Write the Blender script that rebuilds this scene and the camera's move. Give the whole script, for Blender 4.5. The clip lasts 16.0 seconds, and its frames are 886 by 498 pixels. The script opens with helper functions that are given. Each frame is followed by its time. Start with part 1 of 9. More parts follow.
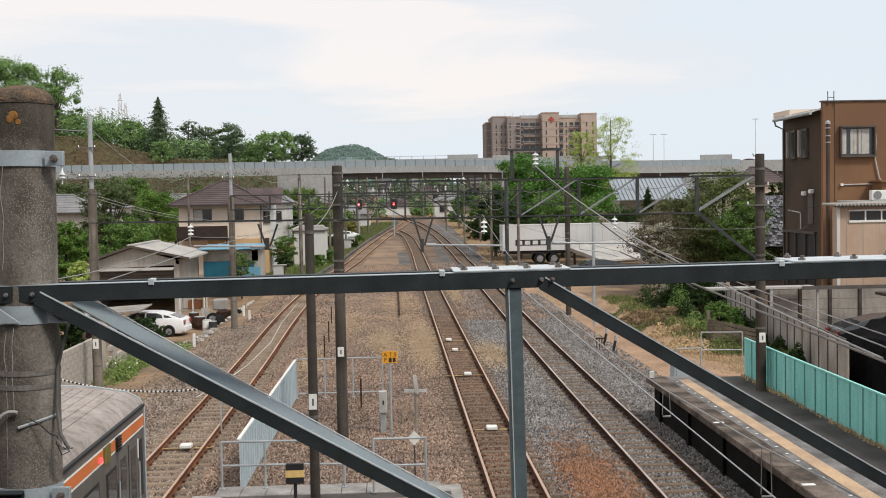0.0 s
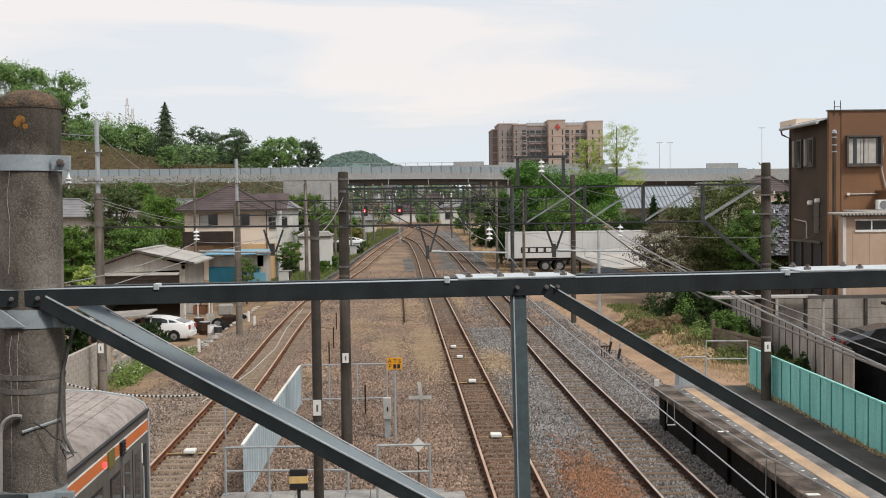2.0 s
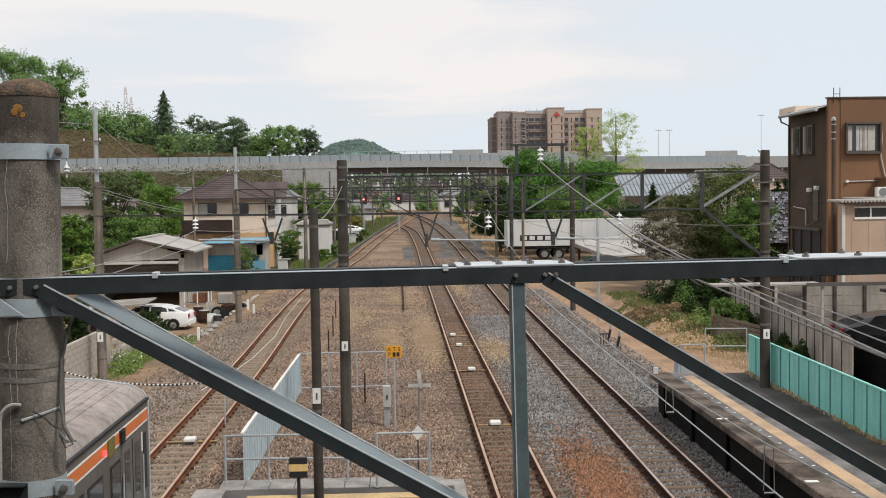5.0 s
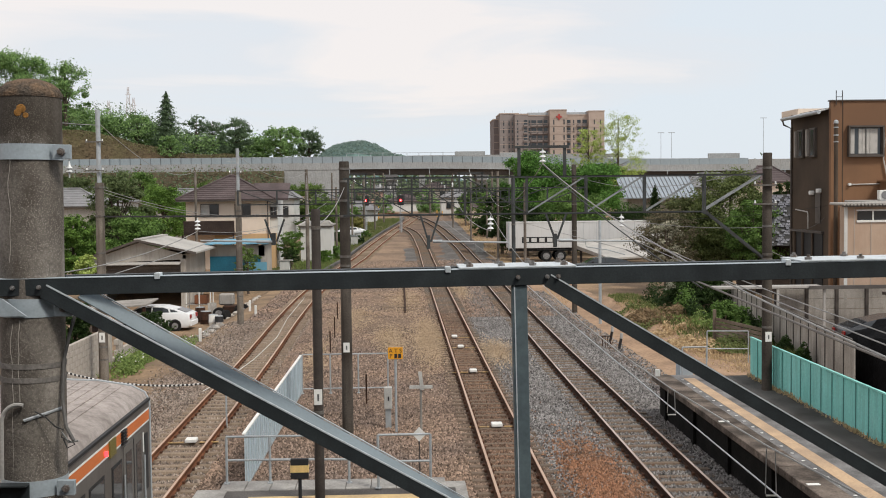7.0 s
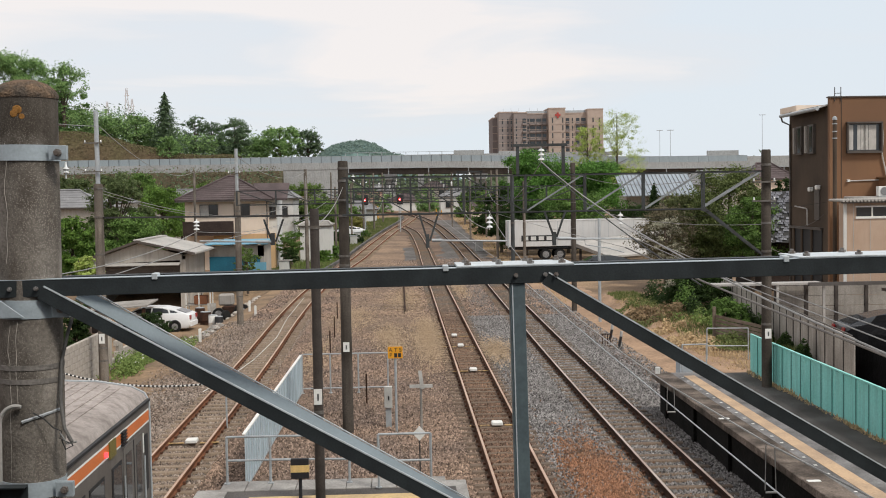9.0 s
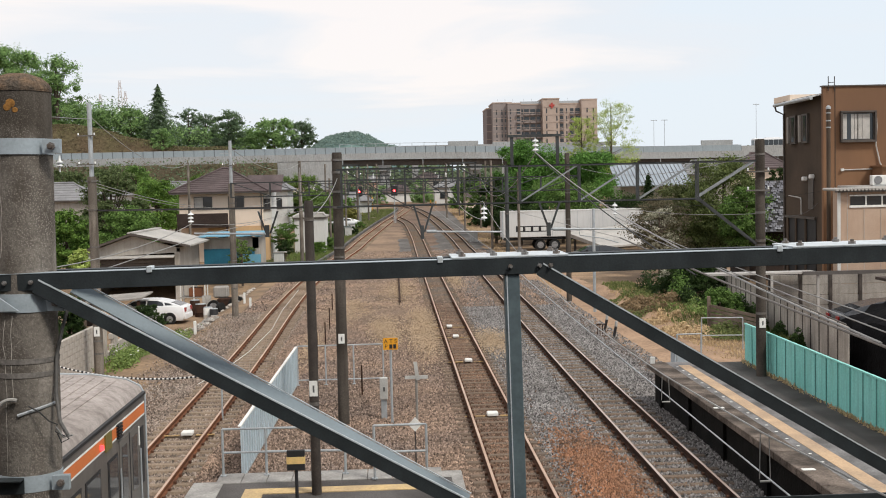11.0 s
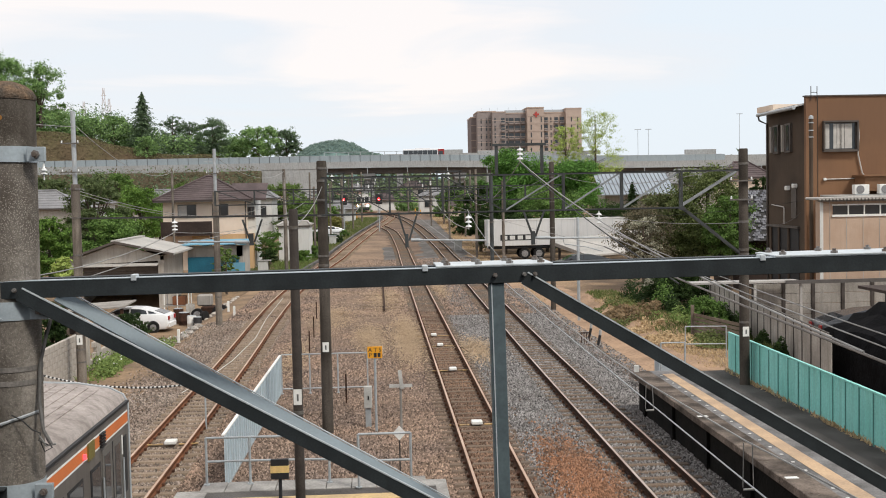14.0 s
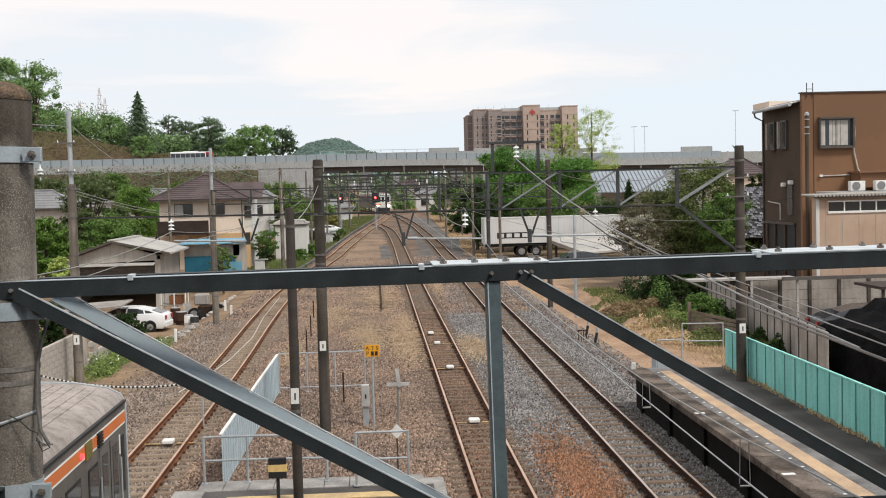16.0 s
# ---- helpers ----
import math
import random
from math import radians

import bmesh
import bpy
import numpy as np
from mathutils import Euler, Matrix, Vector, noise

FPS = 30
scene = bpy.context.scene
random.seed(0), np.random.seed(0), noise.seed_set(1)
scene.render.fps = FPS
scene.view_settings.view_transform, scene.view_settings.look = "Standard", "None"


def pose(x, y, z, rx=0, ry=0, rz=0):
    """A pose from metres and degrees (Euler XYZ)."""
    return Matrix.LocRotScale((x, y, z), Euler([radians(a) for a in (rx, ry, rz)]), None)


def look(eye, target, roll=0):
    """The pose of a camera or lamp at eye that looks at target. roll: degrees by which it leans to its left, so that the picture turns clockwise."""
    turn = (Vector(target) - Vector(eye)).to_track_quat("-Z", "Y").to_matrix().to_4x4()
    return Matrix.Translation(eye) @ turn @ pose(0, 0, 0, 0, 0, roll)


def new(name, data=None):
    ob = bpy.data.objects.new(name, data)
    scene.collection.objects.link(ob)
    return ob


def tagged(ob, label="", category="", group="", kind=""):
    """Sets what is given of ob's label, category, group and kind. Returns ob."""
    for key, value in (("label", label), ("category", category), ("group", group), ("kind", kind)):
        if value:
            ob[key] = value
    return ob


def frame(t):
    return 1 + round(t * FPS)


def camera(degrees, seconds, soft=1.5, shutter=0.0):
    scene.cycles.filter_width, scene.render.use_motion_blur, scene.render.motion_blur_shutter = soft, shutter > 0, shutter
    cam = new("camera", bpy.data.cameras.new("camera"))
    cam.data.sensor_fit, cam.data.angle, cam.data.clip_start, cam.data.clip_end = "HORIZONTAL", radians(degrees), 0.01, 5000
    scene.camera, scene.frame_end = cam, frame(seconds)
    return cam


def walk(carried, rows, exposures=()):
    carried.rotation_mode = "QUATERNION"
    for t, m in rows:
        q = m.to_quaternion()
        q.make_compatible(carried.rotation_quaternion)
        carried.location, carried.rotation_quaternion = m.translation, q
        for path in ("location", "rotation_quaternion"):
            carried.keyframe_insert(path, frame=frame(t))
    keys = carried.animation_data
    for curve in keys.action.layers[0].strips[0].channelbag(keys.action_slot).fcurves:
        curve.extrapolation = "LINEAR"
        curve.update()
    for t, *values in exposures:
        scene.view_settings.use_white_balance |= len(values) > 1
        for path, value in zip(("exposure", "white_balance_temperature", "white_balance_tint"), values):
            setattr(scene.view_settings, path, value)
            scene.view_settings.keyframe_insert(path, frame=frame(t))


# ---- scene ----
cam = camera(41.9, 16.0, 1.0)
PATH = [
    (0, -0.002, 0.008, 6.301, -2.600, 1.070, -2.486),
    (0.5, -0.007, 0.009, 6.301, -2.738, 0.995, -2.318),
    (1, -0.007, 0.003, 6.301, -2.623, 0.822, -2.179),
    (1.5, 0.000, 0.001, 6.303, -2.451, 0.768, -2.215),
    (2, -0.001, 0.006, 6.302, -2.260, 0.699, -2.204),
    (2.5, -0.006, 0.005, 6.303, -2.383, 0.559, -2.267),
    (3, -0.008, 0.005, 6.302, -2.543, 0.275, -2.163),
    (3.5, -0.002, 0.004, 6.302, -2.832, 0.402, -2.204),
    (4, 0.004, 0.006, 6.302, -2.871, 0.702, -2.353),
    (6.5, 0.003, 0.007, 6.299, -2.780, 0.832, -2.175),
    (7, 0.001, 0.007, 6.300, -2.763, 0.631, -2.144),
    (7.5, 0.002, 0.011, 6.300, -2.757, 0.614, -2.126),
    (8, 0.008, 0.017, 6.298, -2.759, 0.797, -2.134),
    (8.5, 0.009, 0.015, 6.296, -2.767, 1.096, -2.179),
    (9, 0.012, 0.015, 6.297, -2.812, 0.995, -2.183),
    (11.5, 0.013, 0.001, 6.301, -3.306, 1.447, -2.638),
    (12, 0.013, -0.004, 6.302, -3.141, 1.352, -3.001),
    (12.5, 0.018, -0.002, 6.303, -2.859, 1.274, -3.005),
    (13, 0.017, -0.003, 6.302, -2.728, 1.259, -3.004),
    (13.5, 0.017, -0.006, 6.301, -2.762, 1.220, -3.167),
    (14, 0.010, -0.006, 6.302, -2.859, 1.158, -3.225),
    (14.5, 0.016, -0.011, 6.300, -2.960, 1.036, -3.195),
    (15, 0.011, -0.018, 6.300, -3.038, 1.152, -3.380),
    (15.5, 0.009, -0.020, 6.300, -2.969, 0.997, -3.431),
    (16, 0.012, -0.017, 6.304, -2.954, 1.404, -3.397),
]
walk(cam, [(t, pose(x, y, z, 90 + p, r, w)) for t, x, y, z, p, r, w in PATH], [(0, -0.01), (0.5, -0.06), (3.5, -0.07), (9, -0.07), (11.5, 0.06), (16, 0.07)])

# ---- sky and sun ----
world = bpy.data.worlds.new("sky")
scene.world = world
world.use_nodes = True
wn, wl = world.node_tree.nodes, world.node_tree.links
wn.clear()
SUN_EL, SUN_AZ = 51.0, 135.0
sky = wn.new("ShaderNodeTexSky")
sky.sky_type = "NISHITA"
sky.sun_disc = False
sky.sun_elevation, sky.sun_rotation = radians(SUN_EL), radians(SUN_AZ)
sky_bg = wn.new("ShaderNodeBackground")
sky_bg.inputs[1].default_value = 0.13
wl.new(sky.outputs[0], sky_bg.inputs[0])
tc = wn.new("ShaderNodeTexCoord")
stretch = wn.new("ShaderNodeMapping")
stretch.inputs["Scale"].default_value = (1.1, 0.8, 7.0)
stretch.inputs["Location"].default_value = (0.35, 0.2, 0.4)
wl.new(tc.outputs["Generated"], stretch.inputs[0])
clouds = wn.new("ShaderNodeTexNoise")
clouds.inputs["Scale"].default_value = 1.9
clouds.inputs["Detail"].default_value = 6.0
clouds.inputs["Roughness"].default_value = 0.5
clouds.inputs["Distortion"].default_value = 0.6
wl.new(stretch.outputs[0], clouds.inputs["Vector"])
cover = wn.new("ShaderNodeValToRGB")
cover.color_ramp.elements[0].position, cover.color_ramp.elements[0].color = 0.36, (0.83, 0.90, 0.97, 1)
cover.color_ramp.elements[1].position, cover.color_ramp.elements[1].color = 0.56, (1.02, 0.965, 0.945, 1)
mid = cover.color_ramp.elements.new(0.48)
mid.color = (0.86, 0.89, 0.935, 1)
height = wn.new("ShaderNodeSeparateXYZ")
wl.new(tc.outputs["Generated"], height.inputs[0])
clear_low = wn.new("ShaderNodeMapRange")
clear_low.inputs[1].default_value, clear_low.inputs[2].default_value = 0.03, 0.10
clear_low.inputs[3].default_value, clear_low.inputs[4].default_value = -0.20, 0.02
wl.new(height.outputs[2], clear_low.inputs[0])
thick = wn.new("ShaderNodeMath")
wl.new(clouds.outputs[0], thick.inputs[0]), wl.new(clear_low.outputs[0], thick.inputs[1])
side = wn.new("ShaderNodeMath")
side.operation = "MULTIPLY_ADD"
side.inputs[1].default_value = -0.12
wl.new(height.outputs[0], side.inputs[0]), wl.new(thick.outputs[0], side.inputs[2])
wl.new(side.outputs[0], cover.inputs[0])
cloud_bg = wn.new("ShaderNodeBackground")
cloud_bg.inputs[1].default_value = 0.97
wl.new(cover.outputs[0], cloud_bg.inputs[0])
mix = wn.new("ShaderNodeMixShader")
mix.inputs[0].default_value = 0.93
wl.new(sky_bg.outputs[0], mix.inputs[1])
wl.new(cloud_bg.outputs[0], mix.inputs[2])
wo = wn.new("ShaderNodeOutputWorld")
wl.new(mix.outputs[0], wo.inputs[0])

sun = new("sun", bpy.data.lights.new("sun", "SUN"))
sun.data.energy, sun.data.angle, sun.data.color = 2.75, radians(12), (1.0, 0.94, 0.85)
sun.matrix_world = look((7.5, -7.5, 13), (0, 0, 0))


# ---- materials ----
def mat(name, col, rough=0.8, metal=0.0, var=0.25, scale=3.0, fine=40.0, bump=0.3, col2=None, island=0.0, grime=0.0, spec=0.4):
    """A surface with two scales of colour variation, fine relief, and, if asked for, dark grime in streaks."""
    m = bpy.data.materials.new(name)
    m.use_nodes = True
    n, l = m.node_tree.nodes, m.node_tree.links
    b = n["Principled BSDF"]
    b.inputs["Roughness"].default_value, b.inputs["Metallic"].default_value = rough, metal
    b.inputs["Specular IOR Level"].default_value = min(spec, 0.15) if rough >= 0.85 else spec
    t = n.new("ShaderNodeTexCoord")
    big = n.new("ShaderNodeTexNoise")
    big.inputs["Scale"].default_value, big.inputs["Detail"].default_value = scale, 5.0
    l.new(t.outputs["Object"], big.inputs["Vector"])
    small = n.new("ShaderNodeTexNoise")
    small.inputs["Scale"].default_value, small.inputs["Detail"].default_value = fine, 3.0
    l.new(t.outputs["Object"], small.inputs["Vector"])
    ramp = n.new("ShaderNodeValToRGB")
    other = col2 or tuple(c * (1 - var * 1.3) for c in col)
    ramp.color_ramp.elements[0].position, ramp.color_ramp.elements[0].color = 0.36, (*other, 1)
    ramp.color_ramp.elements[1].position, ramp.color_ramp.elements[1].color = 0.64, (*col, 1)
    l.new(big.outputs[0], ramp.inputs[0])
    hsv = n.new("ShaderNodeHueSaturation")
    l.new(ramp.outputs[0], hsv.inputs["Color"])
    mr = n.new("ShaderNodeMapRange")
    mr.inputs[1].default_value, mr.inputs[2].default_value = 0.25, 0.75
    mr.inputs[3].default_value, mr.inputs[4].default_value = 1 - var, 1 + var
    l.new(small.outputs[0], mr.inputs[0])
    val = mr.outputs[0]
    if island:
        g = n.new("ShaderNodeNewGeometry")
        mi = n.new("ShaderNodeMapRange")
        mi.inputs[3].default_value, mi.inputs[4].default_value = 1 - island, 1 + island
        l.new(g.outputs["Random Per Island"], mi.inputs[0])
        mu = n.new("ShaderNodeMath")
        mu.operation = "MULTIPLY"
        l.new(val, mu.inputs[0]), l.new(mi.outputs[0], mu.inputs[1])
        val = mu.outputs[0]
    l.new(val, hsv.inputs["Value"])
    out = hsv.outputs[0]
    if grime:
        mp = n.new("ShaderNodeMapping")
        mp.inputs["Scale"].default_value = (3.0, 3.0, 0.35)
        l.new(t.outputs["Object"], mp.inputs[0])
        st = n.new("ShaderNodeTexNoise")
        st.inputs["Scale"].default_value, st.inputs["Detail"].default_value = 2.0, 6.0
        l.new(mp.outputs[0], st.inputs["Vector"])
        cut = n.new("ShaderNodeMapRange")
        cut.inputs[1].default_value, cut.inputs[2].default_value, cut.inputs[4].default_value = 0.45, 0.7, grime
        l.new(st.outputs[0], cut.inputs[0])
        mx = n.new("ShaderNodeMixRGB")
        mx.inputs[2].default_value = (col[0] * 0.25, col[1] * 0.22, col[2] * 0.2, 1)
        l.new(cut.outputs[0], mx.inputs[0]), l.new(out, mx.inputs[1])
        out = mx.outputs[0]
    l.new(out, b.inputs["Base Color"])
    if bump:
        bp = n.new("ShaderNodeBump")
        bp.inputs["Strength"].default_value, bp.inputs["Distance"].default_value = bump, 0.02
        l.new(small.outputs[0], bp.inputs["Height"])
        l.new(bp.outputs[0], b.inputs["Normal"])
    return m


def leaf_mat(name, a, b2):
    """Foliage: each leaf has its own green between a and b2; a little light passes through."""
    m = bpy.data.materials.new(name)
    m.use_nodes = True
    n, l = m.node_tree.nodes, m.node_tree.links
    b = n["Principled BSDF"]
    b.inputs["Roughness"].default_value = 0.6
    b.inputs["Specular IOR Level"].default_value = 0.15
    g = n.new("ShaderNodeNewGeometry")
    t = n.new("ShaderNodeTexCoord")
    ns = n.new("ShaderNodeTexNoise")
    ns.inputs["Scale"].default_value = 0.9
    l.new(t.outputs["Object"], ns.inputs["Vector"])
    add = n.new("ShaderNodeMath")
    l.new(g.outputs["Random Per Island"], add.inputs[0]), l.new(ns.outputs[0], add.inputs[1])
    mr = n.new("ShaderNodeMapRange")
    mr.inputs[1].default_value, mr.inputs[2].default_value = 0.3, 1.3
    l.new(add.outputs[0], mr.inputs[0])
    ramp = n.new("ShaderNodeValToRGB")
    ramp.color_ramp.elements[0].color, ramp.color_ramp.elements[1].color = (*a, 1), (*b2, 1)
    l.new(mr.outputs[0], ramp.inputs[0])
    l.new(ramp.outputs[0], b.inputs["Base Color"])
    tr = n.new("ShaderNodeBsdfTranslucent")
    l.new(ramp.outputs[0], tr.inputs[0])
    ms = n.new("ShaderNodeMixShader")
    ms.inputs[0].default_value = 0.30
    l.new(b.outputs[0], ms.inputs[1]), l.new(tr.outputs[0], ms.inputs[2])
    l.new(ms.outputs[0], n["Material Output"].inputs[0])
    return m


def glow(name, col, strength):
    m = mat(name, col, 0.3, bump=0)
    b = m.node_tree.nodes["Principled BSDF"]
    b.inputs["Emission Color"].default_value, b.inputs["Emission Strength"].default_value = (*col, 1), strength
    return m


def glass(name, col=(0.03, 0.035, 0.04)):
    """Window glass before a dark room: a smooth dark dielectric that mirrors the sky."""
    m = mat(name, col, 0.06, bump=0, var=0.1)
    m.node_tree.nodes["Principled BSDF"].inputs["Specular IOR Level"].default_value = 0.6
    return m


# Dark zinc: shade of the camera-facing webs is put into this colour.
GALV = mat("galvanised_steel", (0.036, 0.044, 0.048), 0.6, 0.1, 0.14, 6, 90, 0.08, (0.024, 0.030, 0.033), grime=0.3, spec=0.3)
# Real new bands, and the painted sky-lit top flange of the near truss.
GALV_BRIGHT = mat("new_galvanised_and_lit_top_steel", (0.40, 0.46, 0.50), 0.5, 0.2, 0.10, 8, 60, 0.05)
ALU = mat("grey_steel_pipe", (0.42, 0.45, 0.47), 0.5, 0.3, 0.15, 5, 60, 0.05)
BOLT = mat("dull_bolt_steel", (0.24, 0.24, 0.24), 0.5, 0.4, 0.3, 20, 80, 0.1, (0.17, 0.14, 0.12))
CONCRETE = mat("grey_concrete", (0.38, 0.36, 0.33), 0.9, 0, 0.2, 1.2, 30, 0.3, (0.26, 0.25, 0.23), grime=0.35)
POLE_DARK = mat("dark_weathered_pole_concrete", (0.095, 0.082, 0.07), 0.9, 0, 0.35, 0.9, 40, 0.4, (0.05, 0.043, 0.036), grime=0.5)
POLE_CON = mat("weathered_pole_concrete", (0.22, 0.192, 0.162), 0.9, 0, 0.35, 0.9, 40, 0.4, (0.115, 0.10, 0.085), grime=0.6)
DARK_STEEL = mat("dark_truss_steel", (0.05, 0.056, 0.058), 0.65, 0.1, 0.2, 3, 40, 0.1, (0.035, 0.036, 0.036))
RAIL_TOP = mat("worn_rail_head", (0.46, 0.39, 0.34), 0.45, 0.2, 0.2, 0.5, 30, 0.05, (0.34, 0.26, 0.21))
RAIL_TOP_RUST = mat("rust_filmed_rail_head", (0.52, 0.38, 0.29), 0.5, 0.1, 0.2, 0.4, 30, 0.05, (0.40, 0.26, 0.18))
RUST_DULL = mat("brown_rusty_rail_web", (0.12, 0.058, 0.035), 0.9, 0.0, 0.25, 0.8, 30, 0.3, (0.07, 0.037, 0.025), spec=0.2)
RUST_BRIGHT = mat("orange_rusty_rail_web", (0.21, 0.088, 0.045), 0.9, 0.0, 0.25, 0.8, 30, 0.3, (0.12, 0.055, 0.032), spec=0.2)
RUST = mat("rusty_rail_web", (0.055, 0.028, 0.019), 0.9, 0.0, 0.3, 4, 40, 0.3, (0.028, 0.017, 0.013), spec=0.2)
SLEEPER = mat("concrete_sleeper", (0.30, 0.235, 0.175), 0.9, 0, 0.3, 0.35, 25, 0.3, (0.17, 0.125, 0.09))
SLEEPER_OLD = mat("brown_stained_sleeper", (0.175, 0.12, 0.083), 0.9, 0, 0.35, 0.35, 25, 0.3, (0.13, 0.115, 0.10))
STONE = mat("ballast_stones", (0.285, 0.205, 0.155), 0.92, 0, 0.3, 0.30, 9, 0.4, (0.205, 0.158, 0.132), island=0.75)
STONE_GREY = mat("grey_ballast_stones", (0.235, 0.226, 0.22), 0.92, 0, 0.3, 0.6, 9, 0.4, (0.18, 0.17, 0.165), island=0.8)
STONE_MIX = mat("grey_brown_ballast_stones", (0.27, 0.225, 0.19), 0.92, 0, 0.3, 0.30, 9, 0.4, (0.21, 0.165, 0.135), island=0.75)
STONE_BROWN = mat("rust_brown_stones", (0.23, 0.145, 0.10), 0.92, 0, 0.3, 0.3, 9, 0.4, (0.15, 0.10, 0.075), island=0.7)
STONE_RUST = mat("rust_stained_ballast", (0.29, 0.15, 0.088), 0.92, 0, 0.3, 0.6, 9, 0.4, (0.20, 0.12, 0.08), island=0.6)
ASPHALT = mat("dark_asphalt", (0.105, 0.098, 0.094), 0.95, 0, 0.45, 0.9, 45, 0.4, (0.058, 0.053, 0.05), spec=0.2)
WHITE = mat("white_paint", (0.75, 0.75, 0.72), 0.6, 0, 0.08, 3, 30, 0.05, grime=0.12)
BLACK = mat("black_paint", (0.02, 0.02, 0.022), 0.6, 0, 0.2, 3, 30, 0.1)
YELLOW = mat("yellow_sign_paint", (0.80, 0.36, 0.02), 0.6, 0, 0.1, 5, 40, 0.05)
CABLE = mat("dark_cable", (0.03, 0.03, 0.03), 0.7, 0, 0.2, 5, 40, 0)
WIRE = mat("grey_wire", (0.32, 0.32, 0.31), 0.5, 0.3, 0.2, 1, 20, 0)
PORCELAIN = mat("white_porcelain", (0.72, 0.74, 0.74), 0.2, 0, 0.08, 5, 40, 0, spec=0.6)
GLASS = glass("window_glass")
TYRE = mat("black_rubber", (0.02, 0.02, 0.02), 0.85, 0, 0.2, 10, 60, 0.2)


# ---- building helpers ----
class B:
    """Collects the pieces of one mesh."""

    def __init__(self):
        self.v, self.f = [], []

    def add(self, verts, faces):
        k = len(self.v)
        self.v += [tuple(p) for p in verts]
        self.f += [tuple(i + k for i in q) for q in faces]
        return self

    def box(self, x0, y0, z0, x1, y1, z1):
        return self.add([(x0, y0, z0), (x1, y0, z0), (x1, y1, z0), (x0, y1, z0), (x0, y0, z1), (x1, y0, z1), (x1, y1, z1), (x0, y1, z1)],
                        [(0, 3, 2, 1), (4, 5, 6, 7), (0, 1, 5, 4), (1, 2, 6, 5), (2, 3, 7, 6), (3, 0, 4, 7)])

    def cyl(self, a, b, r0, r1=None, n=8):
        a, b = Vector(a), Vector(b)
        r1 = r0 if r1 is None else r1
        d = (b - a).normalized()
        u = d.orthogonal().normalized()
        w = d.cross(u)
        vs = []
        for c, r in ((a, r0), (b, r1)):
            vs += [c + r * (math.cos(2 * math.pi * i / n) * u + math.sin(2 * math.pi * i / n) * w) for i in range(n)]
        fs = [(i, (i + 1) % n, n + (i + 1) % n, n + i) for i in range(n)]
        return self.add(vs, fs + [tuple(range(n - 1, -1, -1)), tuple(range(n, 2 * n))])

    def tube(self, pts, r, n=6):
        """A round bar swept along the points."""
        p = [Vector(q) for q in pts]
        vs, fs, u = [], [], None
        for i, c in enumerate(p):
            d = (p[min(i + 1, len(p) - 1)] - p[max(i - 1, 0)]).normalized()
            u = d.orthogonal().normalized() if u is None else (u - d * u.dot(d)).normalized()
            w = d.cross(u)
            vs += [c + r * (math.cos(2 * math.pi * k / n) * u + math.sin(2 * math.pi * k / n) * w) for k in range(n)]
        for j in range(len(p) - 1):
            fs += [(j * n + k, j * n + (k + 1) % n, (j + 1) * n + (k + 1) % n, (j + 1) * n + k) for k in range(n)]
        k = (len(p) - 1) * n
        return self.add(vs, fs + [tuple(range(n - 1, -1, -1)), tuple(range(k, k + n))])

    def lathe(self, x, y, profile, n=16):
        """A turned shape round an upright axis; profile is (radius, z) from the bottom up."""
        vs, fs = [], []
        for r, z in profile:
            vs += [(x + r * math.cos(2 * math.pi * i / n), y + r * math.sin(2 * math.pi * i / n), z) for i in range(n)]
        for j in range(len(profile) - 1):
            fs += [(j * n + i, j * n + (i + 1) % n, (j + 1) * n + (i + 1) % n, (j + 1) * n + i) for i in range(n)]
        k = len(profile) - 1
        return self.add(vs, fs + [tuple(range(n - 1, -1, -1)), tuple(k * n + i for i in range(n))])

    def prism(self, outline, d):
        """A flat outline (points in space) pushed along d."""
        p = [Vector(q) for q in outline]
        n = len(p)
        return self.add(p + [q + Vector(d) for q in p], [tuple(range(n - 1, -1, -1)), tuple(range(n, 2 * n))] + [(i, (i + 1) % n, n + (i + 1) % n, n + i) for i in range(n)])

    def bar(self, a, b, up, side, w, h):
        """A straight bar of width w along side and height h along up, from a to b."""
        a, b, s, u = Vector(a), Vector(b), Vector(side) * w, Vector(up) * h
        return self.prism([a, a + s, a + s + u, a + u], b - a)

    def mesh(self, name, material, smooth=False, bevel=0.0, recalc=True):
        me = bpy.data.meshes.new(name)
        me.from_pydata(self.v, [], self.f)
        if recalc or bevel:
            bm = bmesh.new()
            bm.from_mesh(me)
            bmesh.ops.recalc_face_normals(bm, faces=bm.faces)
            if bevel:
                bmesh.ops.bevel(bm, geom=bm.edges[:], offset=bevel, segments=1, affect="EDGES", clamp_overlap=True)
            bm.to_mesh(me)
            bm.free()
        me.materials.append(material)
        if smooth:
            me.shade_smooth()
            me.set_sharp_from_angle(angle=radians(40))
        return me


def thing(name, label, category, group="", kind="", at=(0, 0, 0), turn=0.0):
    ob = new(name)
    ob.empty_display_size = 0.2
    ob.matrix_basis = pose(*at, 0, 0, turn)
    return tagged(ob, label, category, group, kind)


def part(name, b, material, parent, label="", smooth=False, bevel=0.0, kind=""):
    ob = new(name, b.mesh(name, material, smooth, bevel))
    ob.parent = parent
    if label:
        ob["label"] = label
    if kind:
        ob["kind"] = kind
    return ob


def solid(name, b, material, label, category, group="", kind="", smooth=False, bevel=0.0):
    return tagged(new(name, b.mesh(name, material, smooth, bevel)), label, category, group, kind)


